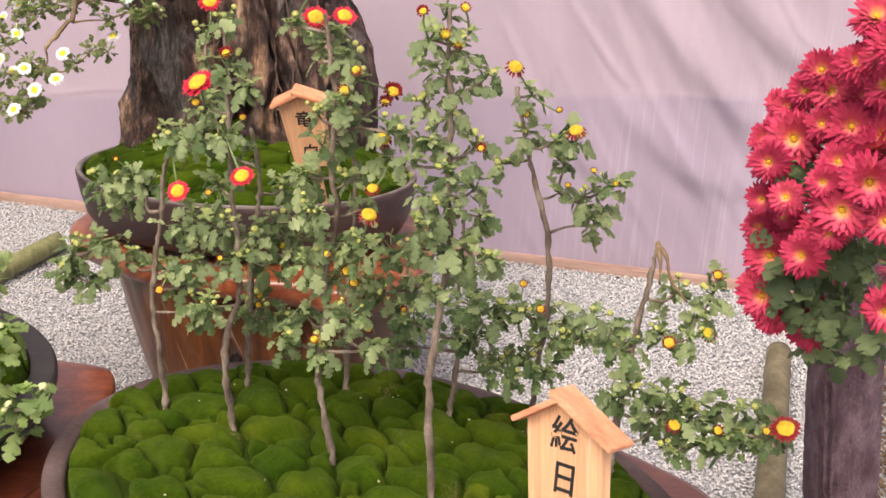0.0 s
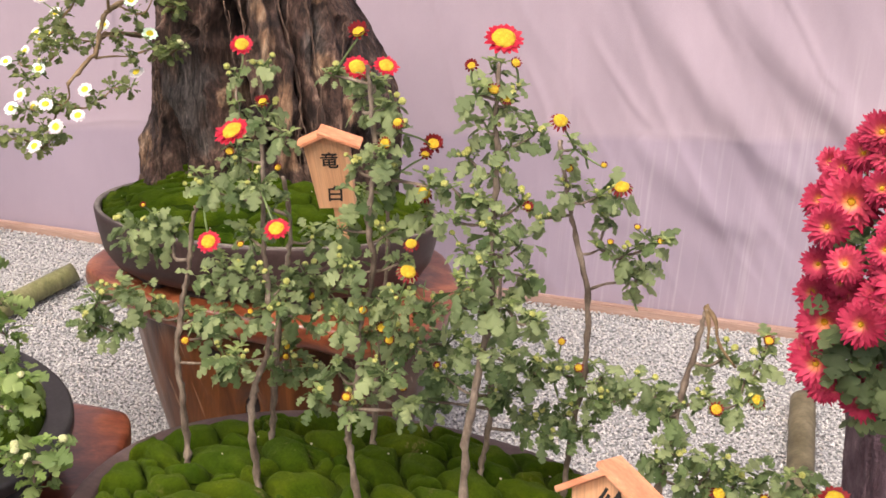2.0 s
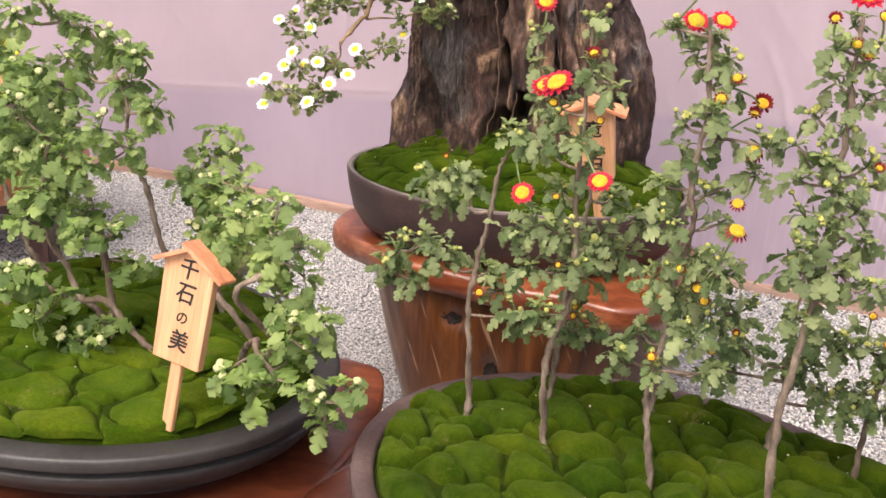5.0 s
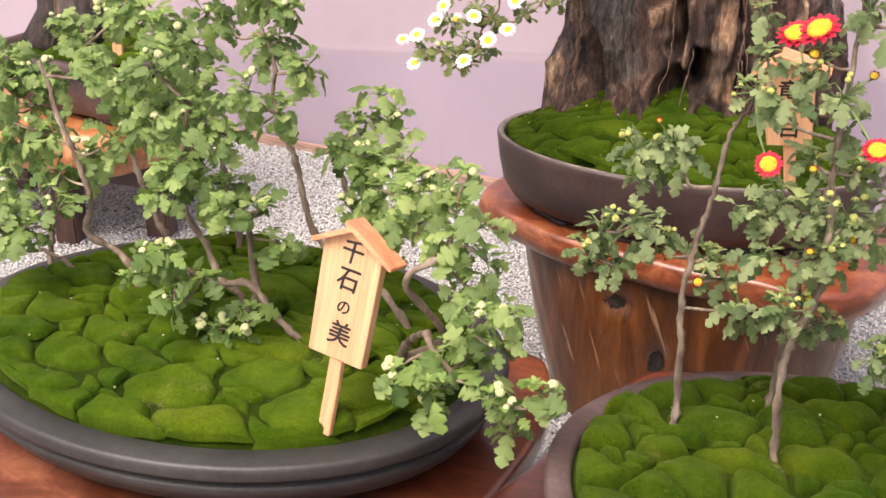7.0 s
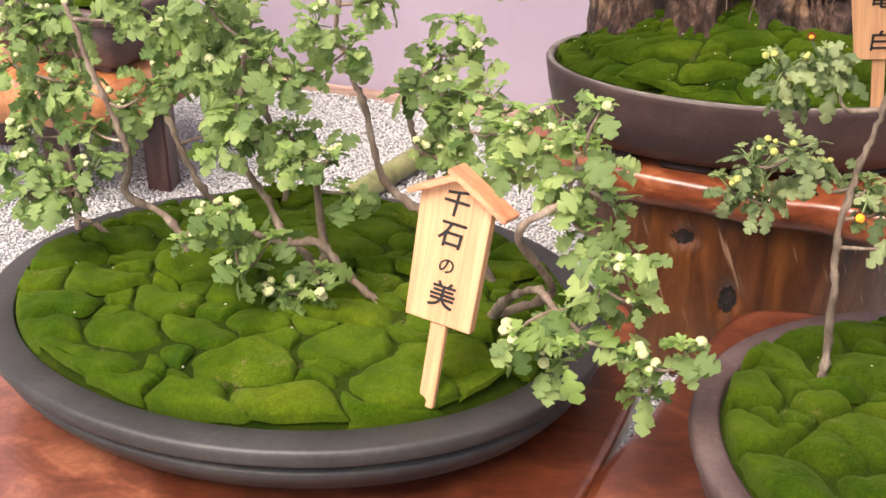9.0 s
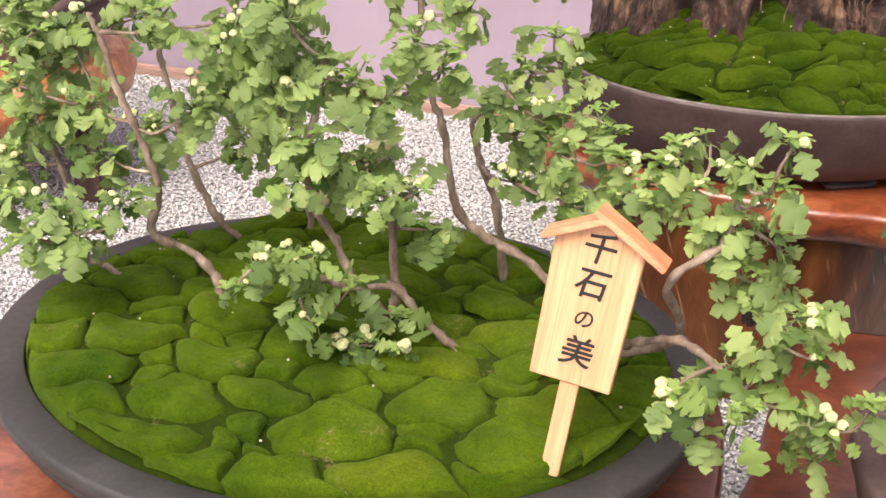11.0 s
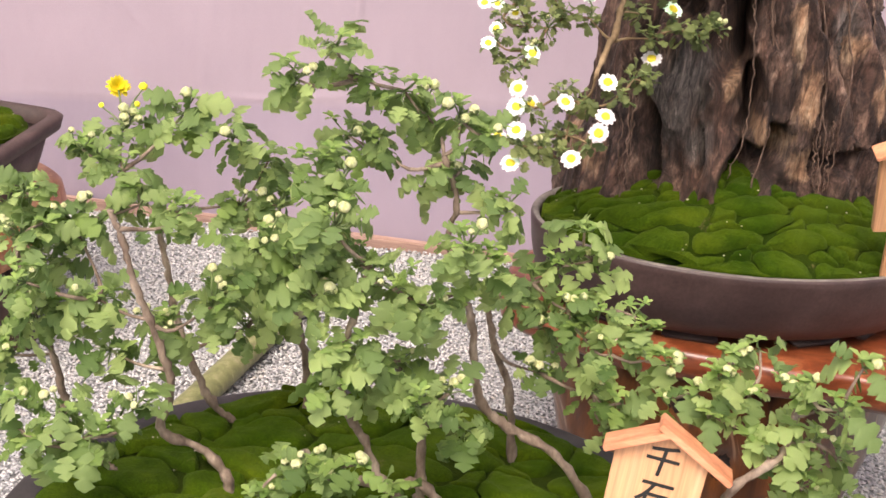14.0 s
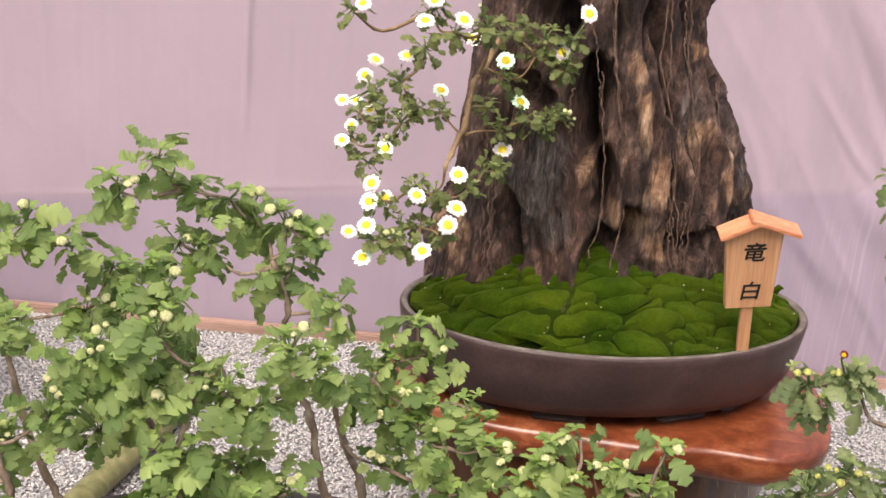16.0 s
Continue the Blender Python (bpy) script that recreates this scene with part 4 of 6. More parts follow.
def drift_outline(z):
    zs = [0.27, 0.33, 0.38, 0.43, 0.48, 0.53, 0.60, 0.66, 0.71, 0.76, 0.85, 1.0]
    left = np.interp(z, zs, [-0.192, -0.190, -0.187, -0.166, -0.162, -0.160, -0.148, -0.142, -0.138, -0.14, -0.15, -0.15])
    right = np.interp(z, zs, [0.250, 0.258, 0.264, 0.264, 0.254, 0.234, 0.196, 0.158, 0.150, 0.170, 0.20, 0.21])
    return (left + right) / 2, (right - left) / 2, np.interp(z, zs, [0.155, 0.155, 0.15, 0.145, 0.14, 0.135, 0.13, 0.125, 0.125, 0.125, 0.13, 0.13])


def drift_skin(t, z):
    """The trunk's surface at angle t and height z, with how bare and how grey its wood is there."""
    cx, w, d = drift_outline(z)
    c, s = math.cos(t), math.sin(t)
    r = 1 / (abs(c) ** 2.7 + abs(s) ** 2.7) ** (1 / 2.7)
    x, y = cx + w * r * c, 0.80 + d * r * s
    wx = 0.009 * noise.noise(Vector((x * 22, y * 22, z * 14))) + 0.005 * noise.noise(Vector((x * 75, y * 75, z * 34)))
    wz = 0.022 * noise.noise(Vector((x * 25, y * 25, z * 16 + 9)))
    p = Vector((x * 1.0 + wx, y, z))
    h = 0.012 * noise.fractal(Vector((p.x * 11, y * 11, z * 6)), 1.0, 2.0, 2)
    rib = 1 - abs(noise.noise(Vector((p.x * 26, y * 26, z * 3.5))))
    h += 0.022 * (rib ** 4 - 0.4)
    rib = 1 - abs(noise.noise(Vector((p.x * 62, y * 62, z * 9 + 4))))
    h += 0.007 * (rib ** 4 - 0.4)
    h += 0.0030 * noise.noise(Vector((p.x * 150, y * 150, z * 26))) + 0.0012 * noise.noise(Vector((p.x * 190, y * 190, z * 120)))
    bare = grey = 0.0
    if s < 0.15:
        u, v = x + wx, z + wz
        for hx, hz, hw, hh, deep in HOLLOWS:
            q = ((u - hx) / hw) ** 2 + ((v - hz) / hh) ** 2
            if q < 4:
                h -= deep * 1.6 * math.exp(-q ** 3)
        for hx, hz, hw, hh, up in BARE:
            q = ((u - hx) / hw) ** 2 + ((v - hz) / hh) ** 2
            if q < 6:
                h += up * 0.55 * math.exp(-q)
                bare = max(bare, math.exp(-q ** 1.3))
        for line in GULLIES:
            zs, xs = [g[1] for g in line][::-1], [g[0] for g in line][::-1]
            if zs[0] < v < zs[-1]:
                h -= 0.030 * math.exp(-((u - np.interp(v, zs, xs)) / 0.0065) ** 2) * min(1, (v - zs[0]) * 40, (zs[-1] - v) * 40)
        for hx, hz, hw, hh in GREY:
            grey = max(grey, math.exp(-(((u - hx) / hw) ** 2 + ((v - hz) / hh) ** 2) ** 2))
    # spread roots at the foot
    foot = min(1.0, max(0.0, (0.46 - z) / 0.09))
    h += foot * (0.026 * noise.noise(Vector((x * 17 + 3, y * 17, 2))) + 0.008 * noise.noise(Vector((x * 45, y * 45, z * 9))))
    k = 1 + h * (1 - 0.55 * abs(c) ** 8) / math.hypot(w * r * c, d * r * s)
    return cx + w * r * c * k, 0.80 + d * r * s * k, bare, grey


def build_driftwood():
    tr = thing("driftwood_trunk", (0.04, 0.775, 0.30), "weathered hollow driftwood trunk standing in the dark pot", "tree trunk")
    off = Matrix.Translation((-0.04, -0.775, -0.30))
    rows, cols = 190, 520
    verts, bare, grey = [], [], []
    for i in range(rows):
        z = 0.28 + 0.70 * (i / (rows - 1)) ** 1.15
        for j in range(cols):
            t = -math.pi + 2 * math.pi * j / cols
            t -= 0.25 * math.sin(2 * t)
            x, y, n, g = drift_skin(t, z)
            verts.append((x, y, z + (0.05 * noise.noise(Vector((x * 9, y * 9, 3))) if i == rows - 1 else 0)))
            bare.append(n)
            grey.append(g)
    faces = grid_faces(rows, cols) + [tuple((rows - 1) * cols + k for k in range(cols))]
    me = mesh_from("trunk", verts, faces, M_TRUNK)
    for name, values in (("bare", bare), ("grey", grey)):
        me.attributes.new(name, "FLOAT", "POINT").data.foreach_set("value", values)
    put("trunk", me, tr, off)
    rng = np.random.RandomState(8)
    long_roots = [((-0.003, 0.736), (0.009, 0.664), (0.023, 0.589), (0.04, 0.511), (0.043, 0.43), (0.031, 0.37)), ((0.002, 0.74), (0.004, 0.671), (0.018, 0.611), (0.041, 0.527), (0.041, 0.487)), ((-0.007, 0.64), (0.001, 0.572), (0.013, 0.486), (0.012, 0.445), (-0.002, 0.38)), ((0.07, 0.74), (0.074, 0.652), (0.094, 0.584), (0.11, 0.506), (0.109, 0.44), (0.135, 0.36)), ((0.076, 0.74), (0.086, 0.66), (0.089, 0.607), (0.103, 0.553), (0.12, 0.45), (0.13, 0.36)), ((0.106, 0.742), (0.115, 0.654), (0.136, 0.562), (0.145, 0.523), (0.14, 0.466), (0.141, 0.37)), ((0.098, 0.741), (0.107, 0.676), (0.126, 0.616))]
    short_roots = [((0.109, 0.457), (0.118, 0.415), (0.131, 0.36)), ((0.132, 0.466), (0.132, 0.416), (0.133, 0.36)), ((0.106, 0.448), (0.114, 0.398), (0.126, 0.36)), ((-0.139, 0.53), (-0.128, 0.465), (-0.13, 0.424), (-0.133, 0.35)), ((-0.145, 0.54), (-0.135, 0.457), (-0.134, 0.416), (-0.14, 0.35)), ((-0.129, 0.5), (-0.128, 0.424), (-0.13, 0.35)), ((-0.148, 0.51), (-0.14, 0.43), (-0.145, 0.35)), ((-0.026, 0.72), (-0.016, 0.655), (-0.004, 0.595)), ((-0.045, 0.616), (-0.045, 0.578), (-0.038, 0.547)), ((0.17, 0.62), (0.18, 0.54), (0.2, 0.47)), ((0.13, 0.7), (0.15, 0.63), (0.158, 0.58))]
    roots = long_roots + short_roots
    for n, line in enumerate(roots):
        pts = []
        zs, xs = [g[1] for g in line][::-1], [g[0] for g in line][::-1]
        for z in np.linspace(zs[-1], zs[0], 30):
            x = np.interp(z, zs, xs) + rng.uniform(-0.0022, 0.0022) + 0.004 * noise.noise(Vector((n * 7, z * 22, 0)))
            cx, w, d = drift_outline(z)
            e = min(0.98, abs(x - cx) / w)
            y = 0.80 - d * (1 - e ** 2.7) ** (1 / 2.7) - 0.002 + rng.uniform(-0.002, 0.003)
            pts.append(np.array((x, y, z)))
        r = 0.0016 if n in (3, 5, 0, 10, 11) else 0.0012
        v, f = tube(smooth_line(pts, 3), r, r * 0.7, 6, 0.3, n)
        put("hanging_root", mesh_from("hanging_root", v, f, M_ROOT), tr, off)


# ---- name boards ----
def ink(text, size, owner, m):
    cu = bpy.data.curves.new("lettering", "FONT")
    cu.body, cu.size, cu.align_x, cu.align_y = text, size, "CENTER", "CENTER"
    cu.extrude, cu.offset, cu.resolution_u, cu.shear = 0.0003, size * 0.012, 3, 0.12
    tmp = new("lettering", cu)
    me = bpy.data.meshes.new_from_object(tmp.evaluated_get(bpy.context.evaluated_depsgraph_get()))
    bpy.data.objects.remove(tmp)
    me.materials.clear()
    me.materials.append(M_INK)
    put("lettering", me, owner, m)


def name_board(m, width, height, stake, text, size, pitch, first, label, taper=0.94, rise=0.52):
    """A little roofed tablet on a stake; its origin is the stake's foot, its face looks along -y."""
    ob = thing("name_board", (0, 0, 0), label, "sign", "wooden name boards")
    ob.matrix_basis = m
    th, w, h = 0.012, width / 2, height
    bm = bmesh.new()
    front = [(-w * taper, 0), (w * taper, 0), (w, h), (0, h + w * rise), (-w, h)]
    vs = [[bm.verts.new((x, y, stake + z)) for x, z in front] for y in (-th / 2, th / 2)]
    bm.faces.new(vs[0])
    bm.faces.new(vs[1][::-1])
    for i in range(5):
        bm.faces.new((vs[0][i - 1], vs[1][i - 1], vs[1][i], vs[0][i])[::-1])
    bmesh.ops.recalc_face_normals(bm, faces=bm.faces[:])
    bmesh.ops.bevel(bm, geom=bm.edges[:], offset=0.0008, segments=1, affect="EDGES")
    part("tablet", bm, M_CEDAR, ob, "pale cedar tablet", False)
    ang = math.degrees(math.atan(rise))
    ln = w / math.cos(radians(ang)) + 0.016
    # one slat laps over the ridge and the other butts under it
    for sgn, lift, over, ln in ((1, 0.0024, 0.008, ln + 0.013), (-1, 0.0, 0.002, ln - 0.004)):
        mm = Matrix.Translation((0, 0, stake + h + w * rise + 0.003 + lift)) @ pose(0, 0, 0, 0, sgn * ang, 0) @ Matrix.Translation((sgn * (ln / 2 - over), -0.003, 0))
        part("roof_slat", box_bm(ln, 0.030, 0.0055, 0.0008, mm), M_ROOFING, ob, "pinkish cedar roof slat", False)
    part("stake", box_bm(0.016, 0.008, stake + 0.013, 0.001, Matrix.Translation((0, 0.001, stake / 2 - 0.0065))), M_CEDAR, ob, "", False)
    for i, ch in enumerate(text):
        ink(ch, size * (0.66 if ch == "の" else 1.04), ob, Matrix.Translation((0.0, -th / 2 - 0.0004, stake + h - first - pitch * i)) @ pose(0, 0, 0, 90, 0, 0))


def build_boards():
    name_board(BOARD_A, 0.092, 0.12, 0.07, "絵日傘", 0.032, 0.040, 0.008, "new cedar name board with a little roof in the brown pot")
    name_board(BOARD_B, 0.0734, 0.123, 0.0764, "千石の美", 0.0272, 0.0302, 0.005, "leaning cedar name board with a little roof in the grey pot")
    name_board(BOARD_C, 0.0729, 0.1167, 0.0728, "竜白", 0.029, 0.060, 0.031, "cedar name board leaning forward beside the driftwood", 0.82, 0.42)


# ---- leaves, flowers and plants ----
def leaf_mesh(name, curl, fold_up, mat, seed, broad=1.05, deep=0.55):
    """A lobed chrysanthemum leaf with rounded lobes, one unit long, from the stalk along +y."""
    rng = np.random.RandomState(seed)
    ys = np.array([0.0, 0.15, 0.19, 0.235, 0.28, 0.33, 0.38, 0.42, 0.455, 0.49, 0.53, 0.58, 0.63, 0.68, 0.72, 0.755, 0.79, 0.83, 0.88, 0.925, 0.96, 0.985, 1.0])
    whole = np.interp(ys, [0, 0.15, 0.2, 0.3, 0.5, 0.62, 0.8, 0.92, 1.0], [0.014, 0.016, 0.10, 0.27, 0.38, 0.405, 0.33, 0.20, 0.03])
    cut = np.interp(ys, [0, 0.30, 0.40, 0.455, 0.51, 0.62, 0.70, 0.755, 0.80, 0.88, 0.93, 0.96, 1.0], [0, 0, 0.12, 1.0, 0.15, 0, 0.15, 1.0, 0.2, 0, 0.25, 0.35, 0])
    phase, lean = rng.uniform(0, 6.28, 2), rng.uniform(-0.05, 0.05)
    verts = []
    for y, w, c in zip(ys, whole, cut):
        z = curl * (0.25 * y - y * y)
        for s in (-1, -0.55, 0, 0.55, 1):
            e = 1 - deep * c * abs(s) ** 2
            ww = broad * w * e * (1 + 0.08 * math.sin(7 * y + phase[int(s > 0)]) + 0.10 * abs(s) * math.sin(55 * y + phase[int(s > 0)]))
            wave = 0.05 * abs(s) * math.sin(9 * y + phase[int(s > 0)]) * min(1, w * 4)
            verts.append((s * ww + lean * y * y, y + 0.13 * abs(s) * w * (1 - 0.6 * c) * (y < 0.97), z + fold_up * abs(s * w) + wave - 0.55 * (s * w) ** 2 - (0.014 if s == 0 else 0)))
    return mesh_from(name, verts, grid_faces(len(ys), 5, False), mat)


def leaf_set(mat, n=4, seed=0, broad=1.05, deep=0.55):
    return [leaf_mesh("leaf", 0.1 + 0.30 * i, 0.62 - 0.27 * i, mat, seed + i, broad, deep) for i in range(n)]


LEAVES = {"A": leaf_set(M_LEAF_A, 5, 1, 0.92, 0.68), "B": leaf_set(M_LEAF_B, 5, 11, 1.10, 0.66), "C": leaf_set(M_LEAF_C, 3, 21), "R": leaf_set(M_LEAF_R, 4, 31), "old shaded A": leaf_set(M_OLD_SHADED_A, 5, 41, 0.92, 0.68), "old shaded B": leaf_set(M_OLD_SHADED_B, 5, 51, 1.10, 0.66)}
YOUNG = {"A": M_TUFT_A, "B": M_TUFT_B, "C": M_TUFT_A}


def tuft(c, size, count, rng):
    """A rosette of small unfolding leaves at a shoot's tip: verts and faces."""
    out = []
    for k in range(count):
        t = 2 * math.pi * k / count + rng.uniform(-0.4, 0.4)
        up, ln = rng.uniform(0.25, 1.2), size * rng.uniform(0.7, 1.25)
        d = np.array((math.cos(t), math.sin(t), up))
        d /= np.linalg.norm(d)
        side = np.cross(d, (0, 0, 1))
        side /= np.linalg.norm(side)
        n = np.cross(side, d)
        vs = []
        for y, w in ((0.0, 0.04), (0.3, 0.20), (0.45, 0.17), (0.65, 0.30), (0.8, 0.20), (0.92, 0.17), (1.0, 0.03)):
            for e in (-1, 0, 1):
                vs.append(c + (d * y + side * e * w + n * (0.30 * abs(e) * w - 0.35 * y * y)) * ln)
        out.append((vs, grid_faces(7, 3, False)))
    return out


def ring_petals(count, r0, r1, width, lift, droop, rng, tip=0.5, twist=0.1, phase=0.0):
    pieces = []
    for k in range(count):
        t = 2 * math.pi * (k + phase) / count + rng.uniform(-0.12, 0.12)
        ln = (r1 - r0) * rng.uniform(0.86, 1.08)
        up = lift + rng.uniform(-0.06, 0.06)
        vs = []
        for i in range(5):
            s = i / 4
            r = r0 + ln * s
            w = width * (0.45 + 1.3 * s * (1 - s) * 2) * (1 if i < 4 else tip)
            z = up * s * ln * 1.6 - droop * s * s
            for e in (-1, 0, 1):
                x, y = r, e * w
                vs.append((x * math.cos(t) - y * math.sin(t), x * math.sin(t) + y * math.cos(t), z + abs(e) * width * 0.22 + e * twist * w))
        pieces.append((vs, grid_faces(5, 3, False)))
    return pieces


def dome(radius, height, z0, n=5, segs=16, knob=0.0, seed=1):
    rng = np.random.RandomState(seed)
    vs = []
    for i in range(n):
        a = (math.pi / 2) * i / n
        for k in range(segs):
            t = 2 * math.pi * (k + 0.5 * (i % 2)) / segs
            w = 1 + rng.uniform(-knob, knob)
            vs.append((radius * math.cos(a) * math.cos(t) * w, radius * math.cos(a) * math.sin(t) * w, z0 + height * math.sin(a) * w))
    vs.append((0, 0, z0 + height))
    fs = grid_faces(n, segs) + [((n - 1) * segs + k, (n - 1) * segs + (k + 1) % segs, n * segs) for k in range(segs)]
    return vs, fs


def ball(radius, squash=1.0, segs=12, rows=7):
    vs = []
    for i in range(rows + 1):
        a = -math.pi / 2 + math.pi * i / rows
        for k in range(segs):
            t = 2 * math.pi * k / segs
            r = radius * max(math.cos(a), 0.03) * (1 + 0.05 * math.cos(k * math.pi))
            vs.append((r * math.cos(t), r * math.sin(t), radius * squash * math.sin(a)))
    return vs, grid_faces(rows + 1, segs)


def flower_kinds():
    rng = np.random.RandomState(2)
    k = {}
    disc = mesh_from("disc", *dome(0.30, 0.16, 0.02, 5, 18, 0.05), M_DISC)
    big = mesh_from("disc", *dome(0.33, 0.22, 0.0, 5, 18, 0.06), M_DISC)
    cal = mesh_from("calyx", *dome(0.22, -0.22, 0.0, 4, 12, 0.05), M_CALYX)
    k["r"] = (mesh_from("flower", *join(ring_petals(17, 0.14, 0.5, 0.072, 0.06, 0.03, rng, 0.7) + ring_petals(15, 0.14, 0.44, 0.07, 0.2, 0.02, rng, 0.7, 0.1, 0.5)), M_RED), [("disc", disc), ("calyx", cal)])
    k["q"] = (mesh_from("flower", *join(ring_petals(17, 0.14, 0.5, 0.075, 0.06, 0.03, rng, 0.7) + ring_petals(15, 0.14, 0.44, 0.07, 0.2, 0.02, rng, 0.7, 0.1, 0.5)), M_MAROON), [("disc", disc), ("calyx", cal)])
    k["y"] = (mesh_from("flower", *join(ring_petals(14, 0.24, 0.5, 0.055, -0.15, 0.12, rng, 0.5)), M_MAROON), [("disc", big), ("calyx", cal)])
    k["d"] = (mesh_from("flower", *join(ring_petals(13, 0.2, 0.46, 0.09, 0.75, 0.0, rng, 0.6) + ring_petals(9, 0.26, 0.5, 0.08, 0.1, 0.08, rng, 0.6)), M_MAROON), [("disc", disc), ("calyx", cal)])
    k["b"] = (mesh_from("flower", *join(ring_petals(13, 0.26, 0.5, 0.06, 0.55, 0.0, rng, 0.6)), M_MAROON), [("disc", mesh_from("disc", *dome(0.36, 0.27, 0.0, 5, 16, 0.06), M_DISC)), ("calyx", mesh_from("calyx", *dome(0.40, -0.30, -0.02, 4, 14, 0.04), M_CALYX))])
    k["w"] = (mesh_from("flower", *join(ring_petals(13, 0.10, 0.5, 0.125, 0.05, 0.03, rng, 0.85) + ring_petals(11, 0.10, 0.42, 0.11, 0.22, 0.02, rng, 0.85, 0.1, 0.5)), M_WHITE), [("disc", mesh_from("disc", *dome(0.25, 0.10, 0.03, 4, 14, 0.06), M_LEMON)), ("calyx", cal)])
    k["Y"] = (mesh_from("flower", *join(ring_petals(18, 0.05, 0.5, 0.08, 0.1, 0.04, rng, 0.7) + ring_petals(16, 0.05, 0.4, 0.075, 0.45, 0.0, rng, 0.7) + ring_petals(10, 0.02, 0.26, 0.06, 0.9, 0.0, rng, 0.7)), M_YELLOWP), [("calyx", cal)])
    k["B"] = (mesh_from("flower", *ball(0.45, 0.85), M_YELLOWP), [("calyx", cal)])
    layers = []
    for i, (n, r1, up) in enumerate(((24, 0.5, -0.15), (24, 0.49, 0.03), (22, 0.45, 0.22), (18, 0.38, 0.45), (14, 0.29, 0.75), (9, 0.19, 1.15))):
        layers += ring_petals(n, 0.03, r1, 0.047, up, 0.05 if i < 2 else 0.0, rng, 0.45, 0.4, i * 0.5)
    k["m"] = (mesh_from("flower", *join(layers), M_MAGENTA), [("disc", mesh_from("disc", *dome(0.055, 0.05, 0.06, 4, 12, 0.1), M_DISC)), ("calyx", cal)])
    return k


FLOWERS = flower_kinds()
def bud_mesh(skin):
    (v1, f1), (v2, f2) = ball(0.5, 0.9, 10, 6), dome(0.52, -0.5, 0.0, 3, 10, 0.04)
    me = mesh_from("bud", *join([(v1, f1), (v2, f2)]), skin)
    me.materials.append(M_CALYX)
    me.polygons.foreach_set("material_index", [0] * len(f1) + [1] * len(f2))
    return me


BUD, BUD_A = bud_mesh(M_BUD), bud_mesh(M_BUD_A)


def facing(n, spin=0.0):
    q = Vector(n).normalized().to_track_quat("Z", "Y")
    return q.to_matrix().to_4x4() @ pose(0, 0, 0, 0, 0, spin)


def place_flower(owner, base_at, kind, at, size, towards, spin):
    me, bits = FLOWERS[kind]
    m = Matrix.Translation(Vector(at) - Vector(base_at)) @ facing(towards, spin) @ Matrix.Scale(size, 4)
    fl = put("flower", me, owner, m)
    for nm, b in bits:
        put(nm, b, fl)


def add_leaf(owner, base_at, kind, at, way, up, size, rng):
    y = Vector(way).normalized()
    x = y.cross(Vector(up)).normalized()
    z = x.cross(y)
    rot = Matrix((x, y, z)).transposed().to_4x4()
    w = rng.uniform(0.9, 1.15)
    m = Matrix.Translation(Vector(at) - Vector(base_at)) @ rot @ Matrix.Diagonal((size * w, size, size, 1))
    put("leaf", LEAVES[kind][rng.randint(len(LEAVES[kind]))], owner, m)


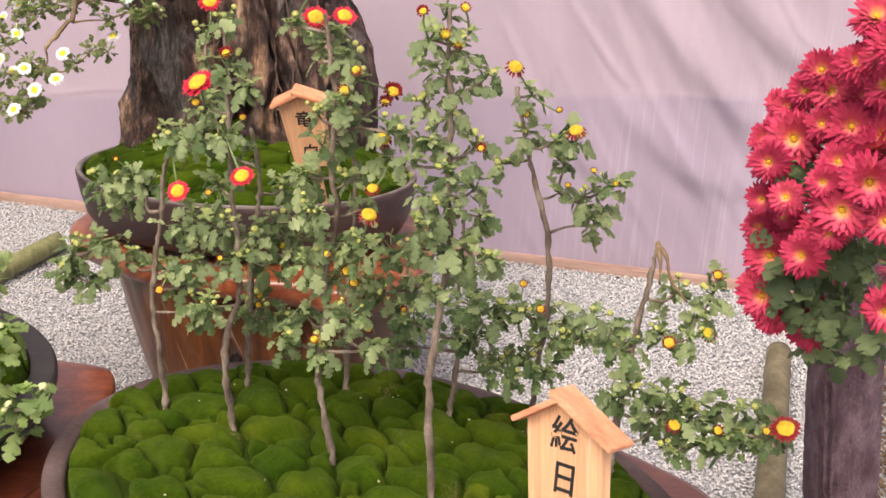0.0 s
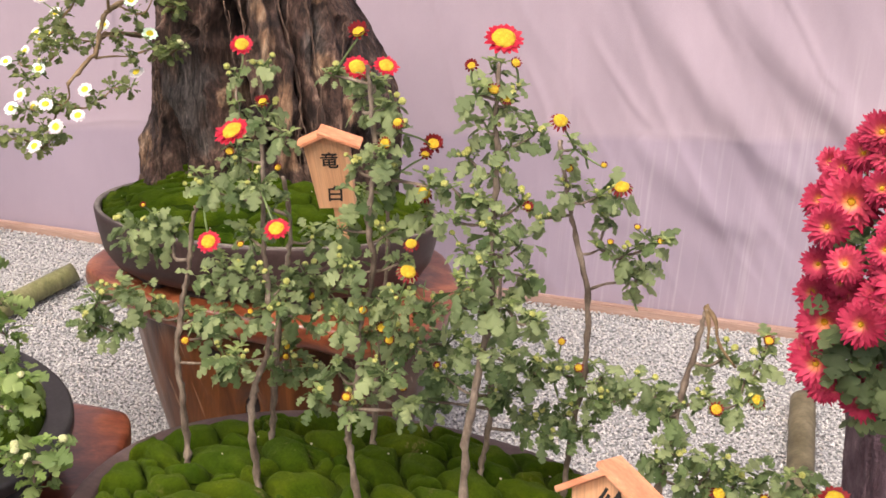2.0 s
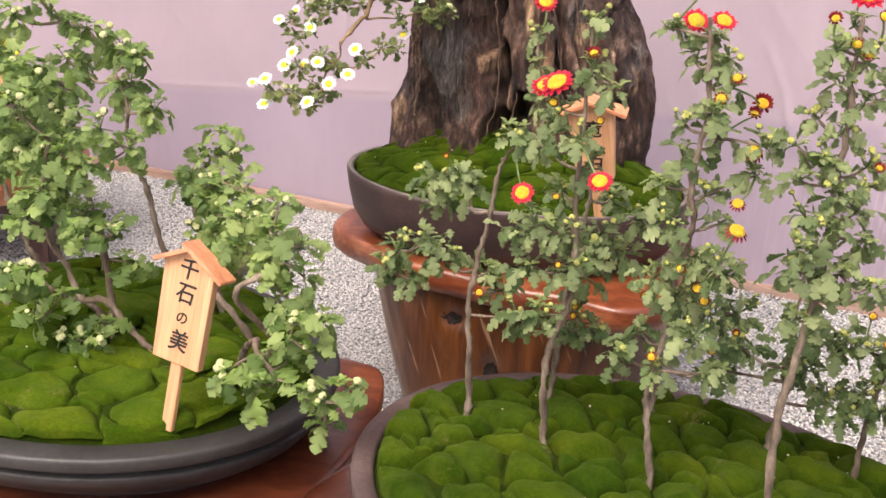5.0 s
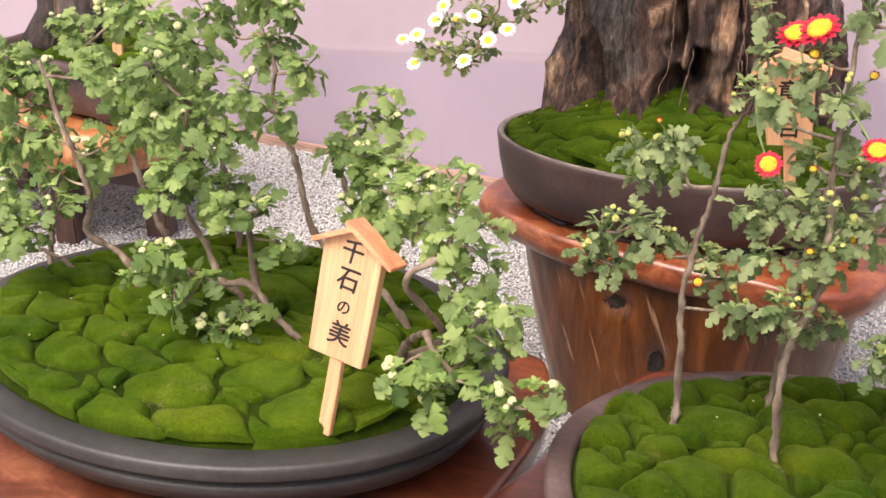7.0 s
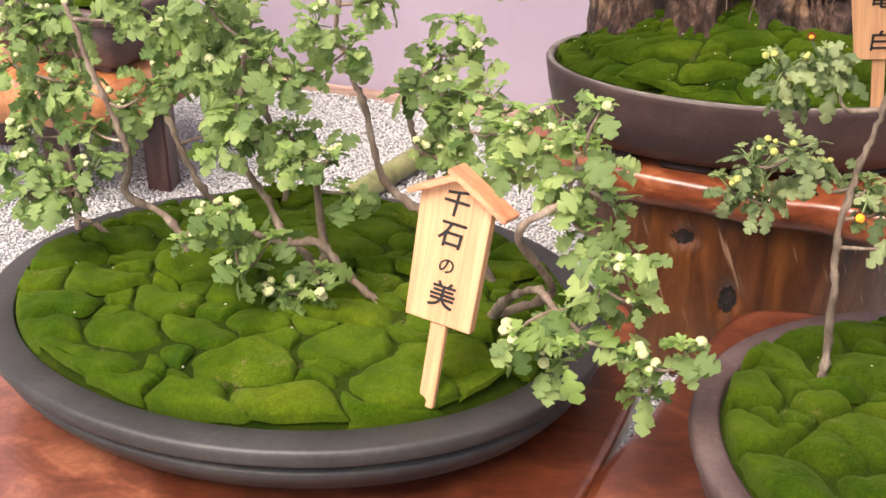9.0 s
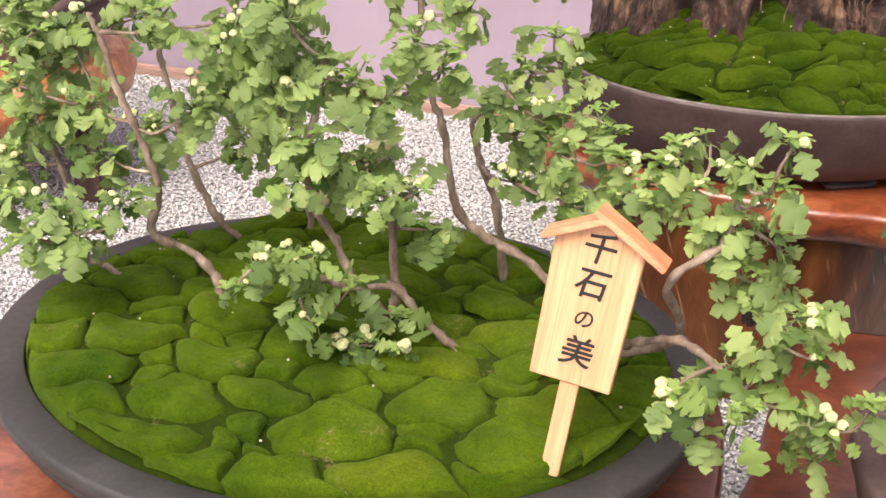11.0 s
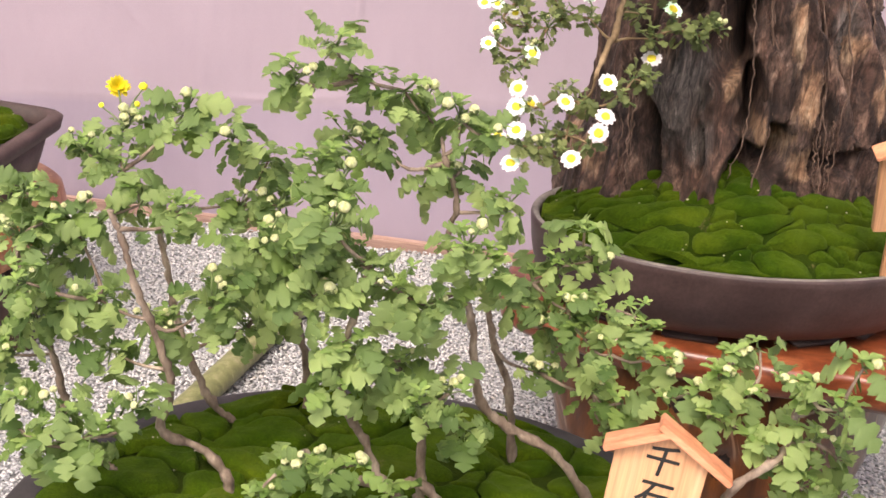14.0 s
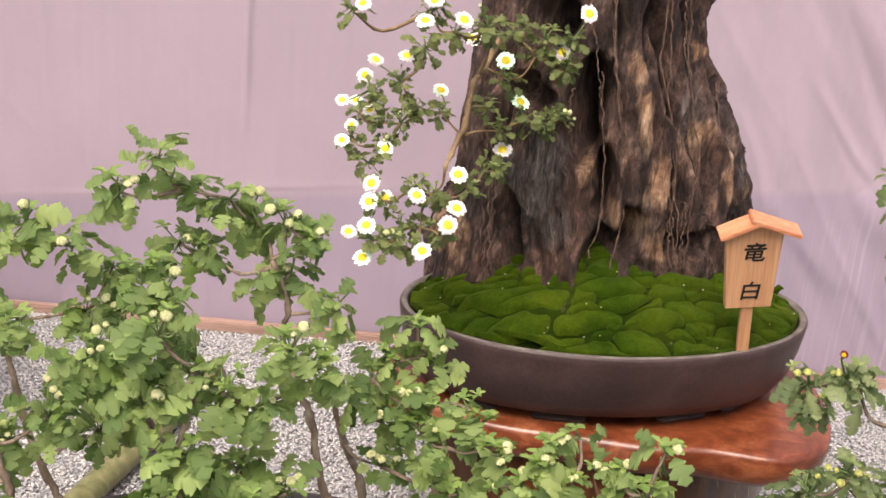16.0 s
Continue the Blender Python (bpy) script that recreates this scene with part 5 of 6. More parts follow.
def plant(name, line, sprays, blooms, kind, label, group, leaf=0.026, thick=0.0055, top=0.0022, bark=None, density=1.0, buds=0.5, sink=0.03, seed=0, bud_size=0.008):
    """One trained chrysanthemum: a bent woody trunk, twigs out to sprays of leaves, buds and flowers."""
    rng = np.random.RandomState(seed)
    foot = np.array(line[0], float)
    ob = thing(name, foot, label, "plant", group)
    pts = [np.array(p, float) + rng.uniform(-0.004, 0.004, 3) * (i > 0) for i, p in enumerate(line)]
    pts = [foot - np.array((0, 0, sink))] + pts
    path = smooth_line(pts, 8)
    path = [p + rng.uniform(-0.0011, 0.0011, 3) for p in path]
    v, f = tube(path, thick, top, 10, 0.27, seed)
    put("trunk", mesh_from("trunk", [p - foot for p in v], f, bark or M_STEM), ob)
    path = np.array(path)
    nodes = [(p, 0.0) for p in path[8:]] or [(path[-1], 0.0)]
    wait = [np.array(s) for s in sprays]
    spots, green, young = [], [], []
    reach = (0.1, 0.9) if kind == "A" else (0.15, 0.95)
    wood = bark or M_STEM
    while wait:
        best = None
        for i, s in enumerate(wait):
            for p, far in nodes:
                d = np.linalg.norm(p - s[:3]) + 0.7 * max(0.0, p[2] - s[2]) + 0.15 * far
                if best is None or d < best[0]:
                    best = (d, i, p, far)
        _, i, a, far = best
        s = wait.pop(i)
        c, r = s[:3], s[3]
        ln = np.linalg.norm(c - a)
        nodes.append((c, far + ln))
        spots.append(c)
        mid = (a + c) / 2 + rng.uniform(-0.15, 0.15, 3) * ln - np.array((0, 0, 0.10 * ln))
        if ln > 0.003:
            v, f = tube(smooth_line([a, mid, c], 4), min(0.0027, 0.0014 + ln * 0.014), 0.0011, 6, 0.18, seed + i)
            put("branch", mesh_from("branch", [p - foot for p in v], f, wood), ob)
        n = max(4, int(round(density * 15 * (r / 0.017) ** 1.5)))
        for k in range(n):
            w = rng.normal(0, 1, 3)
            w /= np.linalg.norm(w)
            at = c + w * r * rng.uniform(*reach) * np.array((1, 1, 0.95))
            out = w + rng.normal(0, 0.35, 3)
            out[2] = out[2] * 0.6 - rng.uniform(-0.15, 0.45)
            up = np.array((0, -0.35, 1.0)) + rng.normal(0, 0.4, 3)
            # lower leaves more often take the dark copies: older growth, with shade painted in
            dark_odds = min(0.85, max(0.08, ((0.55 if kind == "A" else 0.44) - at[2]) / 0.28)) if kind in "AB" else 0.0
            add_leaf(ob, foot, "old shaded " + kind if rng.uniform() < dark_odds else kind, at, out, up, leaf * rng.uniform(0.45, 1.3), rng)
            if k % 3 == 0:
                green.append(tube([c, (c + at) / 2 + rng.uniform(-0.003, 0.003, 3), at], 0.0011, 0.0006, 4, 0.1, k))
        for k in range(rng.randint(1, 4)):
            tip = c + np.array((rng.uniform(-0.8, 0.8), rng.uniform(-0.8, 0.4), rng.uniform(0.25, 0.95))) * r
            young += tuft(tip, leaf * rng.uniform(0.32, 0.6), rng.randint(5, 8), rng)
            green.append(tube([c, (c + tip) / 2 + rng.uniform(-0.002, 0.002, 3), tip], 0.0011, 0.0008, 4, 0.1, k))
        for k in range(rng.poisson(buds * 1.6)):
            at = c + np.array((rng.uniform(-0.9, 0.9) * r, rng.uniform(-1.1, 0.2) * r, r * rng.uniform(0.55, 1.3)))
            for e in range(rng.randint(1, 3)):
                at = at + rng.uniform(-0.009, 0.009, 3) * (e > 0)
                size = bud_size * rng.uniform(0.55, 1.2)
                put("bud", BUD_A if kind == "A" else BUD, ob, Matrix.Translation(Vector(at - foot)) @ facing(rng.normal(0, 0.4, 3) + np.array((0, -0.3, 1))) @ Matrix.Scale(size, 4))
                green.append(tube([c, (c + at) / 2 + rng.uniform(-0.003, 0.003, 3), at], 0.0009, 0.0007, 4, 0.1, k))
    if green:
        v, f = join(green)
        tagged(put("stalk_tangle", mesh_from("stalk_tangle", [p - foot for p in v], f, M_SHOOT), ob), "hair-thin green leaf and bud stalks", kind="stuff")
    if young:
        v, f = join(young)
        tagged(put("young_foliage", mesh_from("young_foliage", [p - foot for p in v], f, YOUNG[kind]), ob), "small pale unfolding leaves at the tips of the shoots", kind="stuff")
    for x, y, z, k, size in blooms:
        at = np.array((x, y, z))
        towards = np.array((rng.uniform(-0.4, 0.4), rng.uniform(-0.75, -0.35), rng.uniform(0.6, 1.2))) if k in "rqyd" else np.array((rng.uniform(-0.45, 0.35), -0.75, rng.uniform(0.45, 1.15)))
        place_flower(ob, foot, k, at, size * {"b": 1.15, "w": 0.9, "Y": 1.4, "B": 1.4}.get(k, 1.05), towards, rng.uniform(0, 360))
        near = min(spots, key=lambda p: np.linalg.norm(p - at)) if spots else path[-1]
        v, f = tube(smooth_line([near, (near + at) / 2 + rng.uniform(-0.004, 0.004, 3), at - towards * 0.003], 3), 0.0013, 0.0009, 5, 0.1, 1)
        put("flower_stalk", mesh_from("flower_stalk", [p - foot for p in v], f, M_SHOOT), ob)
    return ob


# trunk lines, leaf sprays (centre and radius) and flowers of each plant
S1 = dict(
    line=[(0.087, -0.039, 0.278), (0.085, -0.039, 0.355), (0.079, -0.039, 0.399), (0.084, -0.039, 0.457), (0.093, -0.039, 0.513), (0.099, -0.039, 0.568), (0.108, -0.039, 0.593)],
    sprays=[(0.12, -0.05, 0.611, 0.016), (0.020, 0.018, 0.526, 0.02), (0.050, 0.014, 0.535, 0.019), (0.027, 0.020, 0.504, 0.018), (0.066, 0.020, 0.524, 0.016), (-0.001, -0.057, 0.468, 0.022), (0.032, -0.059, 0.483, 0.021), (0.048, -0.026, 0.455, 0.02), (0.012, -0.049, 0.429, 0.019), (-0.017, -0.05, 0.442, 0.017), (0.115, -0.019, 0.417, 0.018), (0.132, -0.04, 0.395, 0.017), (0.098, -0.026, 0.441, 0.016)],
    blooms=[(0.136, -0.115, 0.573, "r", 0.024), (0.092, -0.051, 0.425, "b", 0.010), (0.037, 0.002, 0.562, "d", 0.007)])
S2 = dict(
    line=[(0.182, -0.105, 0.278), (0.18, -0.105, 0.36), (0.183, -0.105, 0.403), (0.195, -0.105, 0.453), (0.197, -0.105, 0.513), (0.193, -0.105, 0.578), (0.187, -0.105, 0.658), (0.189, -0.105, 0.722), (0.188, -0.105, 0.751)],
    sprays=[(0.152, -0.1, 0.535, 0.02), (0.132, -0.09, 0.52, 0.018), (0.177, -0.104, 0.531, 0.02), (0.148, -0.096, 0.485, 0.021), (0.192, -0.098, 0.489, 0.021), (0.171, -0.123, 0.443, 0.016), (0.205, -0.095, 0.516, 0.018), (0.189, -0.102, 0.749, 0.01), (0.194, -0.113, 0.707, 0.012), (0.215, -0.124, 0.694, 0.011), (0.155, -0.091, 0.644, 0.015), (0.187, -0.106, 0.632, 0.017), (0.143, -0.096, 0.619, 0.018), (0.197, -0.09, 0.603, 0.015), (0.165, -0.097, 0.66, 0.013), (0.172, -0.088, 0.57, 0.016)],
    blooms=[(0.160, -0.103, 0.687, "r", 0.034), (0.146, -0.048, 0.668, "r", 0.034), (0.213, -0.162, 0.611, "r", 0.025), (0.193, -0.121, 0.724, "d", 0.014), (0.158, -0.111, 0.669, "b", 0.010), (0.206, -0.113, 0.656, "b", 0.008), (0.171, -0.128, 0.578, "b", 0.007), (0.180, -0.127, 0.504, "b", 0.007)])
S3 = dict(
    line=[(0.179, 0.003, 0.278), (0.182, 0.003, 0.345), (0.191, 0.003, 0.429), (0.196, 0.003, 0.501), (0.198, 0.003, 0.557), (0.194, 0.003, 0.607)],
    sprays=[(0.119, 0.125, 0.680, 0.010), (0.122, 0.112, 0.645, 0.012), (0.130, 0.092, 0.605, 0.014), (0.145, 0.060, 0.565, 0.014), (0.216, -0.008, 0.493, 0.02), (0.223, 0.022, 0.527, 0.018), (0.205, 0.001, 0.437, 0.02), (0.196, 0.008, 0.382, 0.02), (0.241, -0.005, 0.471, 0.022), (0.217, 0.004, 0.37, 0.018), (0.178, -0.001, 0.37, 0.015), (0.253, -0.003, 0.514, 0.017)],
    blooms=[(0.122, 0.135, 0.716, "r", 0.027), (0.227, -0.010, 0.470, "b", 0.009), (0.198, -0.004, 0.401, "b", 0.009), (0.197, -0.008, 0.390, "b", 0.008)])
S4 = dict(
    line=[(0.301, -0.146, 0.278), (0.29, -0.146, 0.354), (0.284, -0.146, 0.396), (0.293, -0.146, 0.451), (0.295, -0.146, 0.491), (0.308, -0.146, 0.569), (0.302, -0.146, 0.617), (0.301, -0.146, 0.676), (0.299, -0.146, 0.738), (0.291, -0.146, 0.776)],
    sprays=[(0.3, -0.129, 0.75, 0.013), (0.312, -0.132, 0.729, 0.014), (0.289, -0.127, 0.727, 0.012), (0.324, -0.139, 0.709, 0.012), (0.309, -0.16, 0.691, 0.014), (0.285, -0.132, 0.668, 0.012), (0.318, -0.128, 0.656, 0.015), (0.289, -0.13, 0.634, 0.015), (0.273, -0.143, 0.607, 0.015), (0.314, -0.138, 0.601, 0.013), (0.287, -0.158, 0.572, 0.019), (0.331, -0.133, 0.571, 0.012), (0.309, -0.143, 0.536, 0.02), (0.275, -0.155, 0.514, 0.02), (0.333, -0.164, 0.539, 0.019), (0.3, -0.132, 0.485, 0.018), (0.272, -0.127, 0.44, 0.018), (0.322, -0.163, 0.461, 0.02), (0.246, -0.134, 0.415, 0.016), (0.292, -0.15, 0.411, 0.016), (0.346, -0.16, 0.421, 0.013), (0.358, -0.154, 0.661, 0.013), (0.358, -0.135, 0.625, 0.011), (0.262, -0.131, 0.757, 0.012)],
    blooms=[(0.283, -0.128, 0.765, "r", 0.026), (0.309, -0.112, 0.764, "r", 0.024), (0.288, -0.170, 0.808, "d", 0.019), (0.314, -0.157, 0.702, "b", 0.012), (0.343, -0.165, 0.606, "y", 0.016), (0.343, -0.200, 0.592, "y", 0.022), (0.352, -0.152, 0.654, "y", 0.020), (0.350, -0.110, 0.678, "d", 0.014), (0.357, -0.100, 0.686, "d", 0.020), (0.318, -0.165, 0.514, "b", 0.012), (0.326, -0.170, 0.504, "b", 0.010), (0.270, -0.159, 0.496, "b", 0.010), (0.299, -0.171, 0.535, "b", 0.009), (0.341, -0.167, 0.450, "b", 0.009), (0.284, -0.163, 0.432, "b", 0.010), (0.325, -0.159, 0.724, "y", 0.012)])
S5 = dict(
    line=[(0.3, 0.008, 0.278), (0.303, 0.008, 0.372), (0.306, 0.008, 0.433), (0.307, 0.008, 0.537), (0.306, 0.008, 0.588)],
    sprays=[(0.358, -0.006, 0.464, 0.026), (0.346, -0.01, 0.414, 0.024), (0.379, 0.023, 0.4, 0.025), (0.325, 0.001, 0.422, 0.02), (0.373, 0.027, 0.336, 0.021)],
    blooms=[])
S6 = dict(
    line=[(0.415, -0.216, 0.278), (0.411, -0.216, 0.41), (0.415, -0.216, 0.469), (0.418, -0.216, 0.531), (0.418, -0.216, 0.591), (0.419, -0.216, 0.632), (0.419, -0.216, 0.704), (0.416, -0.216, 0.756), (0.415, -0.216, 0.797)],
    sprays=[(0.41, -0.2, 0.788, 0.01), (0.396, -0.221, 0.771, 0.012), (0.423, -0.217, 0.762, 0.013), (0.431, -0.215, 0.777, 0.007), (0.407, -0.21, 0.739, 0.011), (0.429, -0.212, 0.724, 0.013), (0.414, -0.213, 0.697, 0.014), (0.448, -0.211, 0.736, 0.009), (0.392, -0.198, 0.707, 0.009), (0.379, -0.215, 0.684, 0.009), (0.405, -0.218, 0.67, 0.014), (0.442, -0.207, 0.668, 0.012), (0.385, -0.226, 0.655, 0.011), (0.422, -0.224, 0.645, 0.016), (0.445, -0.197, 0.624, 0.014), (0.397, -0.215, 0.618, 0.012), (0.45, -0.214, 0.602, 0.014), (0.393, -0.235, 0.597, 0.012), (0.419, -0.219, 0.569, 0.018), (0.438, -0.213, 0.567, 0.019), (0.459, -0.235, 0.565, 0.012), (0.393, -0.211, 0.564, 0.016), (0.41, -0.21, 0.516, 0.014), (0.418, -0.233, 0.616, 0.013)],
    blooms=[(0.410, -0.228, 0.779, "b", 0.011), (0.427, -0.231, 0.804, "b", 0.009), (0.390, -0.227, 0.798, "d", 0.012), (0.447, -0.234, 0.677, "d", 0.010), (0.416, -0.190, 0.814, "r", 0.035), (0.422, -0.226, 0.771, "y", 0.011)])
S7 = dict(
    line=[(0.429, -0.051, 0.278), (0.433, -0.051, 0.336), (0.437, -0.051, 0.411), (0.436, -0.051, 0.536)],
    sprays=[(0.447, -0.071, 0.435, 0.022), (0.473, -0.069, 0.422, 0.022), (0.456, -0.044, 0.379, 0.02), (0.484, -0.033, 0.344, 0.017), (0.43, -0.061, 0.386, 0.017), (0.383, -0.053, 0.401, 0.022), (0.364, -0.048, 0.366, 0.02), (0.49, -0.059, 0.432, 0.014)],
    blooms=[(0.447, -0.069, 0.412, "b", 0.009), (0.373, -0.070, 0.425, "d", 0.009)])
S8 = dict(
    line=[(0.527, -0.06, 0.246), (0.528, -0.06, 0.308), (0.527, -0.06, 0.361), (0.536, -0.06, 0.431), (0.532, -0.06, 0.511), (0.508, -0.06, 0.589), (0.495, -0.06, 0.64), (0.486, -0.06, 0.689)],
    sprays=[(0.499, -0.065, 0.679, 0.011), (0.496, -0.056, 0.631, 0.013), (0.527, -0.068, 0.631, 0.013), (0.545, -0.065, 0.63, 0.013), (0.541, -0.049, 0.6, 0.011), (0.47, -0.079, 0.607, 0.01), (0.537, -0.057, 0.569, 0.01), (0.583, -0.051, 0.55, 0.019), (0.59, -0.068, 0.582, 0.013), (0.561, -0.071, 0.57, 0.013), (0.579, -0.048, 0.529, 0.011), (0.51, -0.07, 0.424, 0.019), (0.544, -0.073, 0.399, 0.019), (0.515, -0.063, 0.37, 0.019), (0.556, -0.052, 0.417, 0.017), (0.576, -0.076, 0.402, 0.019), (0.49, -0.067, 0.348, 0.017), (0.535, -0.067, 0.351, 0.017)],
    blooms=[(0.543, -0.120, 0.661, "y", 0.021), (0.479, -0.100, 0.718, "y", 0.021), (0.525, -0.080, 0.439, "b", 0.010), (0.504, -0.080, 0.469, "b", 0.009), (0.528, -0.080, 0.669, "b", 0.007), (0.569, -0.080, 0.605, "b", 0.007), (0.543, -0.080, 0.587, "b", 0.007), (0.594, -0.080, 0.591, "b", 0.007), (0.494, -0.080, 0.663, "b", 0.008)])
S9 = dict(
    line=[(0.602, -0.2, 0.336), (0.605, -0.2, 0.378), (0.607, -0.2, 0.445), (0.614, -0.2, 0.49), (0.622, -0.2, 0.547), (0.623, -0.2, 0.576)],
    sprays=[(0.649, -0.187, 0.517, 0.017), (0.67, -0.202, 0.501, 0.015), (0.642, -0.186, 0.472, 0.015), (0.665, -0.213, 0.481, 0.012), (0.682, -0.207, 0.529, 0.012), (0.687, -0.194, 0.539, 0.008), (0.591, -0.185, 0.468, 0.017), (0.569, -0.202, 0.495, 0.015), (0.6, -0.211, 0.462, 0.015), (0.615, -0.215, 0.421, 0.015), (0.601, -0.199, 0.404, 0.013), (0.65, -0.212, 0.415, 0.017), (0.648, -0.188, 0.359, 0.015), (0.682, -0.186, 0.374, 0.018), (0.708, -0.213, 0.371, 0.013), (0.715, -0.209, 0.403, 0.015), (0.752, -0.188, 0.379, 0.015), (0.738, -0.194, 0.347, 0.013), (0.778, -0.188, 0.356, 0.011), (0.667, -0.205, 0.388, 0.016), (0.692, -0.200, 0.350, 0.016), (0.666, -0.210, 0.345, 0.014), (0.727, -0.200, 0.368, 0.016), (0.760, -0.200, 0.362, 0.014), (0.640, -0.205, 0.385, 0.014)],
    blooms=[(0.680, -0.220, 0.492, "y", 0.017), (0.643, -0.220, 0.479, "b", 0.013), (0.681, -0.220, 0.555, "b", 0.010), (0.659, -0.220, 0.385, "y", 0.018), (0.772, -0.220, 0.387, "q", 0.030), (0.704, -0.220, 0.381, "b", 0.011), (0.753, -0.220, 0.383, "b", 0.009)])
B0 = dict(
    line=[(-0.714, 0.182, 0.195), (-0.726, 0.182, 0.215), (-0.742, 0.182, 0.224), (-0.764, 0.182, 0.233)],
    sprays=[(-0.687, 0.111, 0.33, 0.02), (-0.73, 0.098, 0.304, 0.023), (-0.771, 0.108, 0.29, 0.02), (-0.802, 0.138, 0.313, 0.02), (-0.75, 0.106, 0.327, 0.017)],
    blooms=[])
B1 = dict(
    line=[(-0.604, 0.145, 0.192), (-0.606, 0.145, 0.229), (-0.635, 0.145, 0.26), (-0.666, 0.145, 0.284), (-0.656, 0.145, 0.334), (-0.675, 0.145, 0.38), (-0.692, 0.145, 0.435), (-0.699, 0.145, 0.478), (-0.714, 0.145, 0.508)],
    sprays=[(-0.669, 0.3, 0.542, 0.022), (-0.619, 0.28, 0.53, 0.022), (-0.731, 0.33, 0.511, 0.02), (-0.724, 0.28, 0.488, 0.022), (-0.705, 0.26, 0.462, 0.025), (-0.762, 0.28, 0.508, 0.017), (-0.651, 0.171, 0.499, 0.02), (-0.728, 0.175, 0.403, 0.024), (-0.719, 0.175, 0.35, 0.021), (-0.667, 0.175, 0.377, 0.022), (-0.775, 0.205, 0.384, 0.021), (-0.624, 0.159, 0.412, 0.028), (-0.803, 0.23, 0.481, 0.024), (-0.762, 0.23, 0.454, 0.024), (-0.785, 0.15, 0.43, 0.02)],
    blooms=[(-0.765, 0.480, 0.505, "Y", 0.019), (-0.738, 0.480, 0.508, "B", 0.008), (-0.745, 0.480, 0.487, "B", 0.006), (-0.784, 0.480, 0.483, "B", 0.005)])
B2 = dict(
    line=[(-0.601, 0.294, 0.19), (-0.629, 0.294, 0.21), (-0.655, 0.294, 0.258), (-0.674, 0.294, 0.311), (-0.683, 0.294, 0.375), (-0.692, 0.294, 0.412), (-0.696, 0.294, 0.465)],
    sprays=[(-0.614, 0.307, 0.448, 0.023), (-0.575, 0.303, 0.452, 0.023), (-0.605, 0.309, 0.306, 0.027), (-0.589, 0.33, 0.489, 0.023), (-0.593, 0.276, 0.377, 0.026)],
    blooms=[])
B3 = dict(
    line=[(-0.359, 0.092, 0.2), (-0.395, 0.092, 0.237), (-0.426, 0.092, 0.272), (-0.458, 0.092, 0.273), (-0.483, 0.092, 0.326), (-0.502, 0.092, 0.354), (-0.511, 0.092, 0.399), (-0.493, 0.092, 0.455), (-0.485, 0.092, 0.497)],
    sprays=[(-0.535, 0.117, 0.571, 0.021), (-0.52, 0.116, 0.548, 0.021), (-0.519, 0.073, 0.536, 0.021), (-0.583, 0.105, 0.497, 0.029), (-0.545, 0.11, 0.476, 0.027), (-0.497, 0.1, 0.489, 0.026), (-0.534, 0.091, 0.459, 0.022), (-0.468, 0.077, 0.481, 0.024), (-0.44, 0.08, 0.465, 0.022), (-0.494, 0.074, 0.423, 0.022), (-0.511, 0.064, 0.394, 0.022), (-0.471, 0.095, 0.388, 0.02), (-0.412, 0.077, 0.521, 0.021), (-0.391, 0.109, 0.486, 0.022)],
    blooms=[])
B4 = dict(
    line=[(-0.426, 0.108, 0.262), (-0.431, 0.108, 0.343), (-0.445, 0.108, 0.366), (-0.461, 0.108, 0.394)],
    sprays=[(-0.439, 0.053, 0.383, 0.021), (-0.391, 0.104, 0.328, 0.02), (-0.411, 0.092, 0.372, 0.017), (-0.452, 0.105, 0.396, 0.015)],
    blooms=[])
B5 = dict(
    line=[(-0.43, 0.111, 0.205), (-0.454, 0.111, 0.247), (-0.487, 0.111, 0.264), (-0.519, 0.111, 0.269), (-0.538, 0.111, 0.293)],
    sprays=[(-0.556, 0.074, 0.294, 0.013), (-0.571, 0.074, 0.269, 0.012), (-0.52, 0.055, 0.309, 0.012), (-0.491, 0.021, 0.343, 0.01), (-0.51, 0.065, 0.271, 0.012), (-0.493, 0.03, 0.266, 0.013), (-0.46, 0.038, 0.304, 0.009), (-0.44, 0.06, 0.227, 0.014), (-0.466, 0.051, 0.226, 0.011), (-0.415, 0.045, 0.233, 0.009), (-0.421, 0.076, 0.248, 0.007), (-0.531, 0.057, 0.324, 0.009)],
    blooms=[])
B6 = dict(
    line=[(-0.245, 0.16, 0.2), (-0.288, 0.16, 0.263), (-0.347, 0.16, 0.299), (-0.375, 0.16, 0.329), (-0.389, 0.16, 0.401), (-0.402, 0.16, 0.435), (-0.416, 0.16, 0.484), (-0.414, 0.16, 0.526), (-0.432, 0.16, 0.566)],
    sprays=[(-0.527, 0.16, 0.66, 0.02), (-0.558, 0.155, 0.63, 0.018), (-0.506, 0.192, 0.622, 0.018), (-0.467, 0.169, 0.622, 0.021), (-0.446, 0.187, 0.597, 0.02), (-0.418, 0.161, 0.603, 0.018), (-0.398, 0.152, 0.592, 0.018), (-0.412, 0.172, 0.552, 0.018), (-0.43, 0.189, 0.539, 0.018), (-0.371, 0.15, 0.527, 0.019), (-0.513, 0.2, 0.568, 0.017), (-0.483, 0.188, 0.564, 0.017)],
    blooms=[])
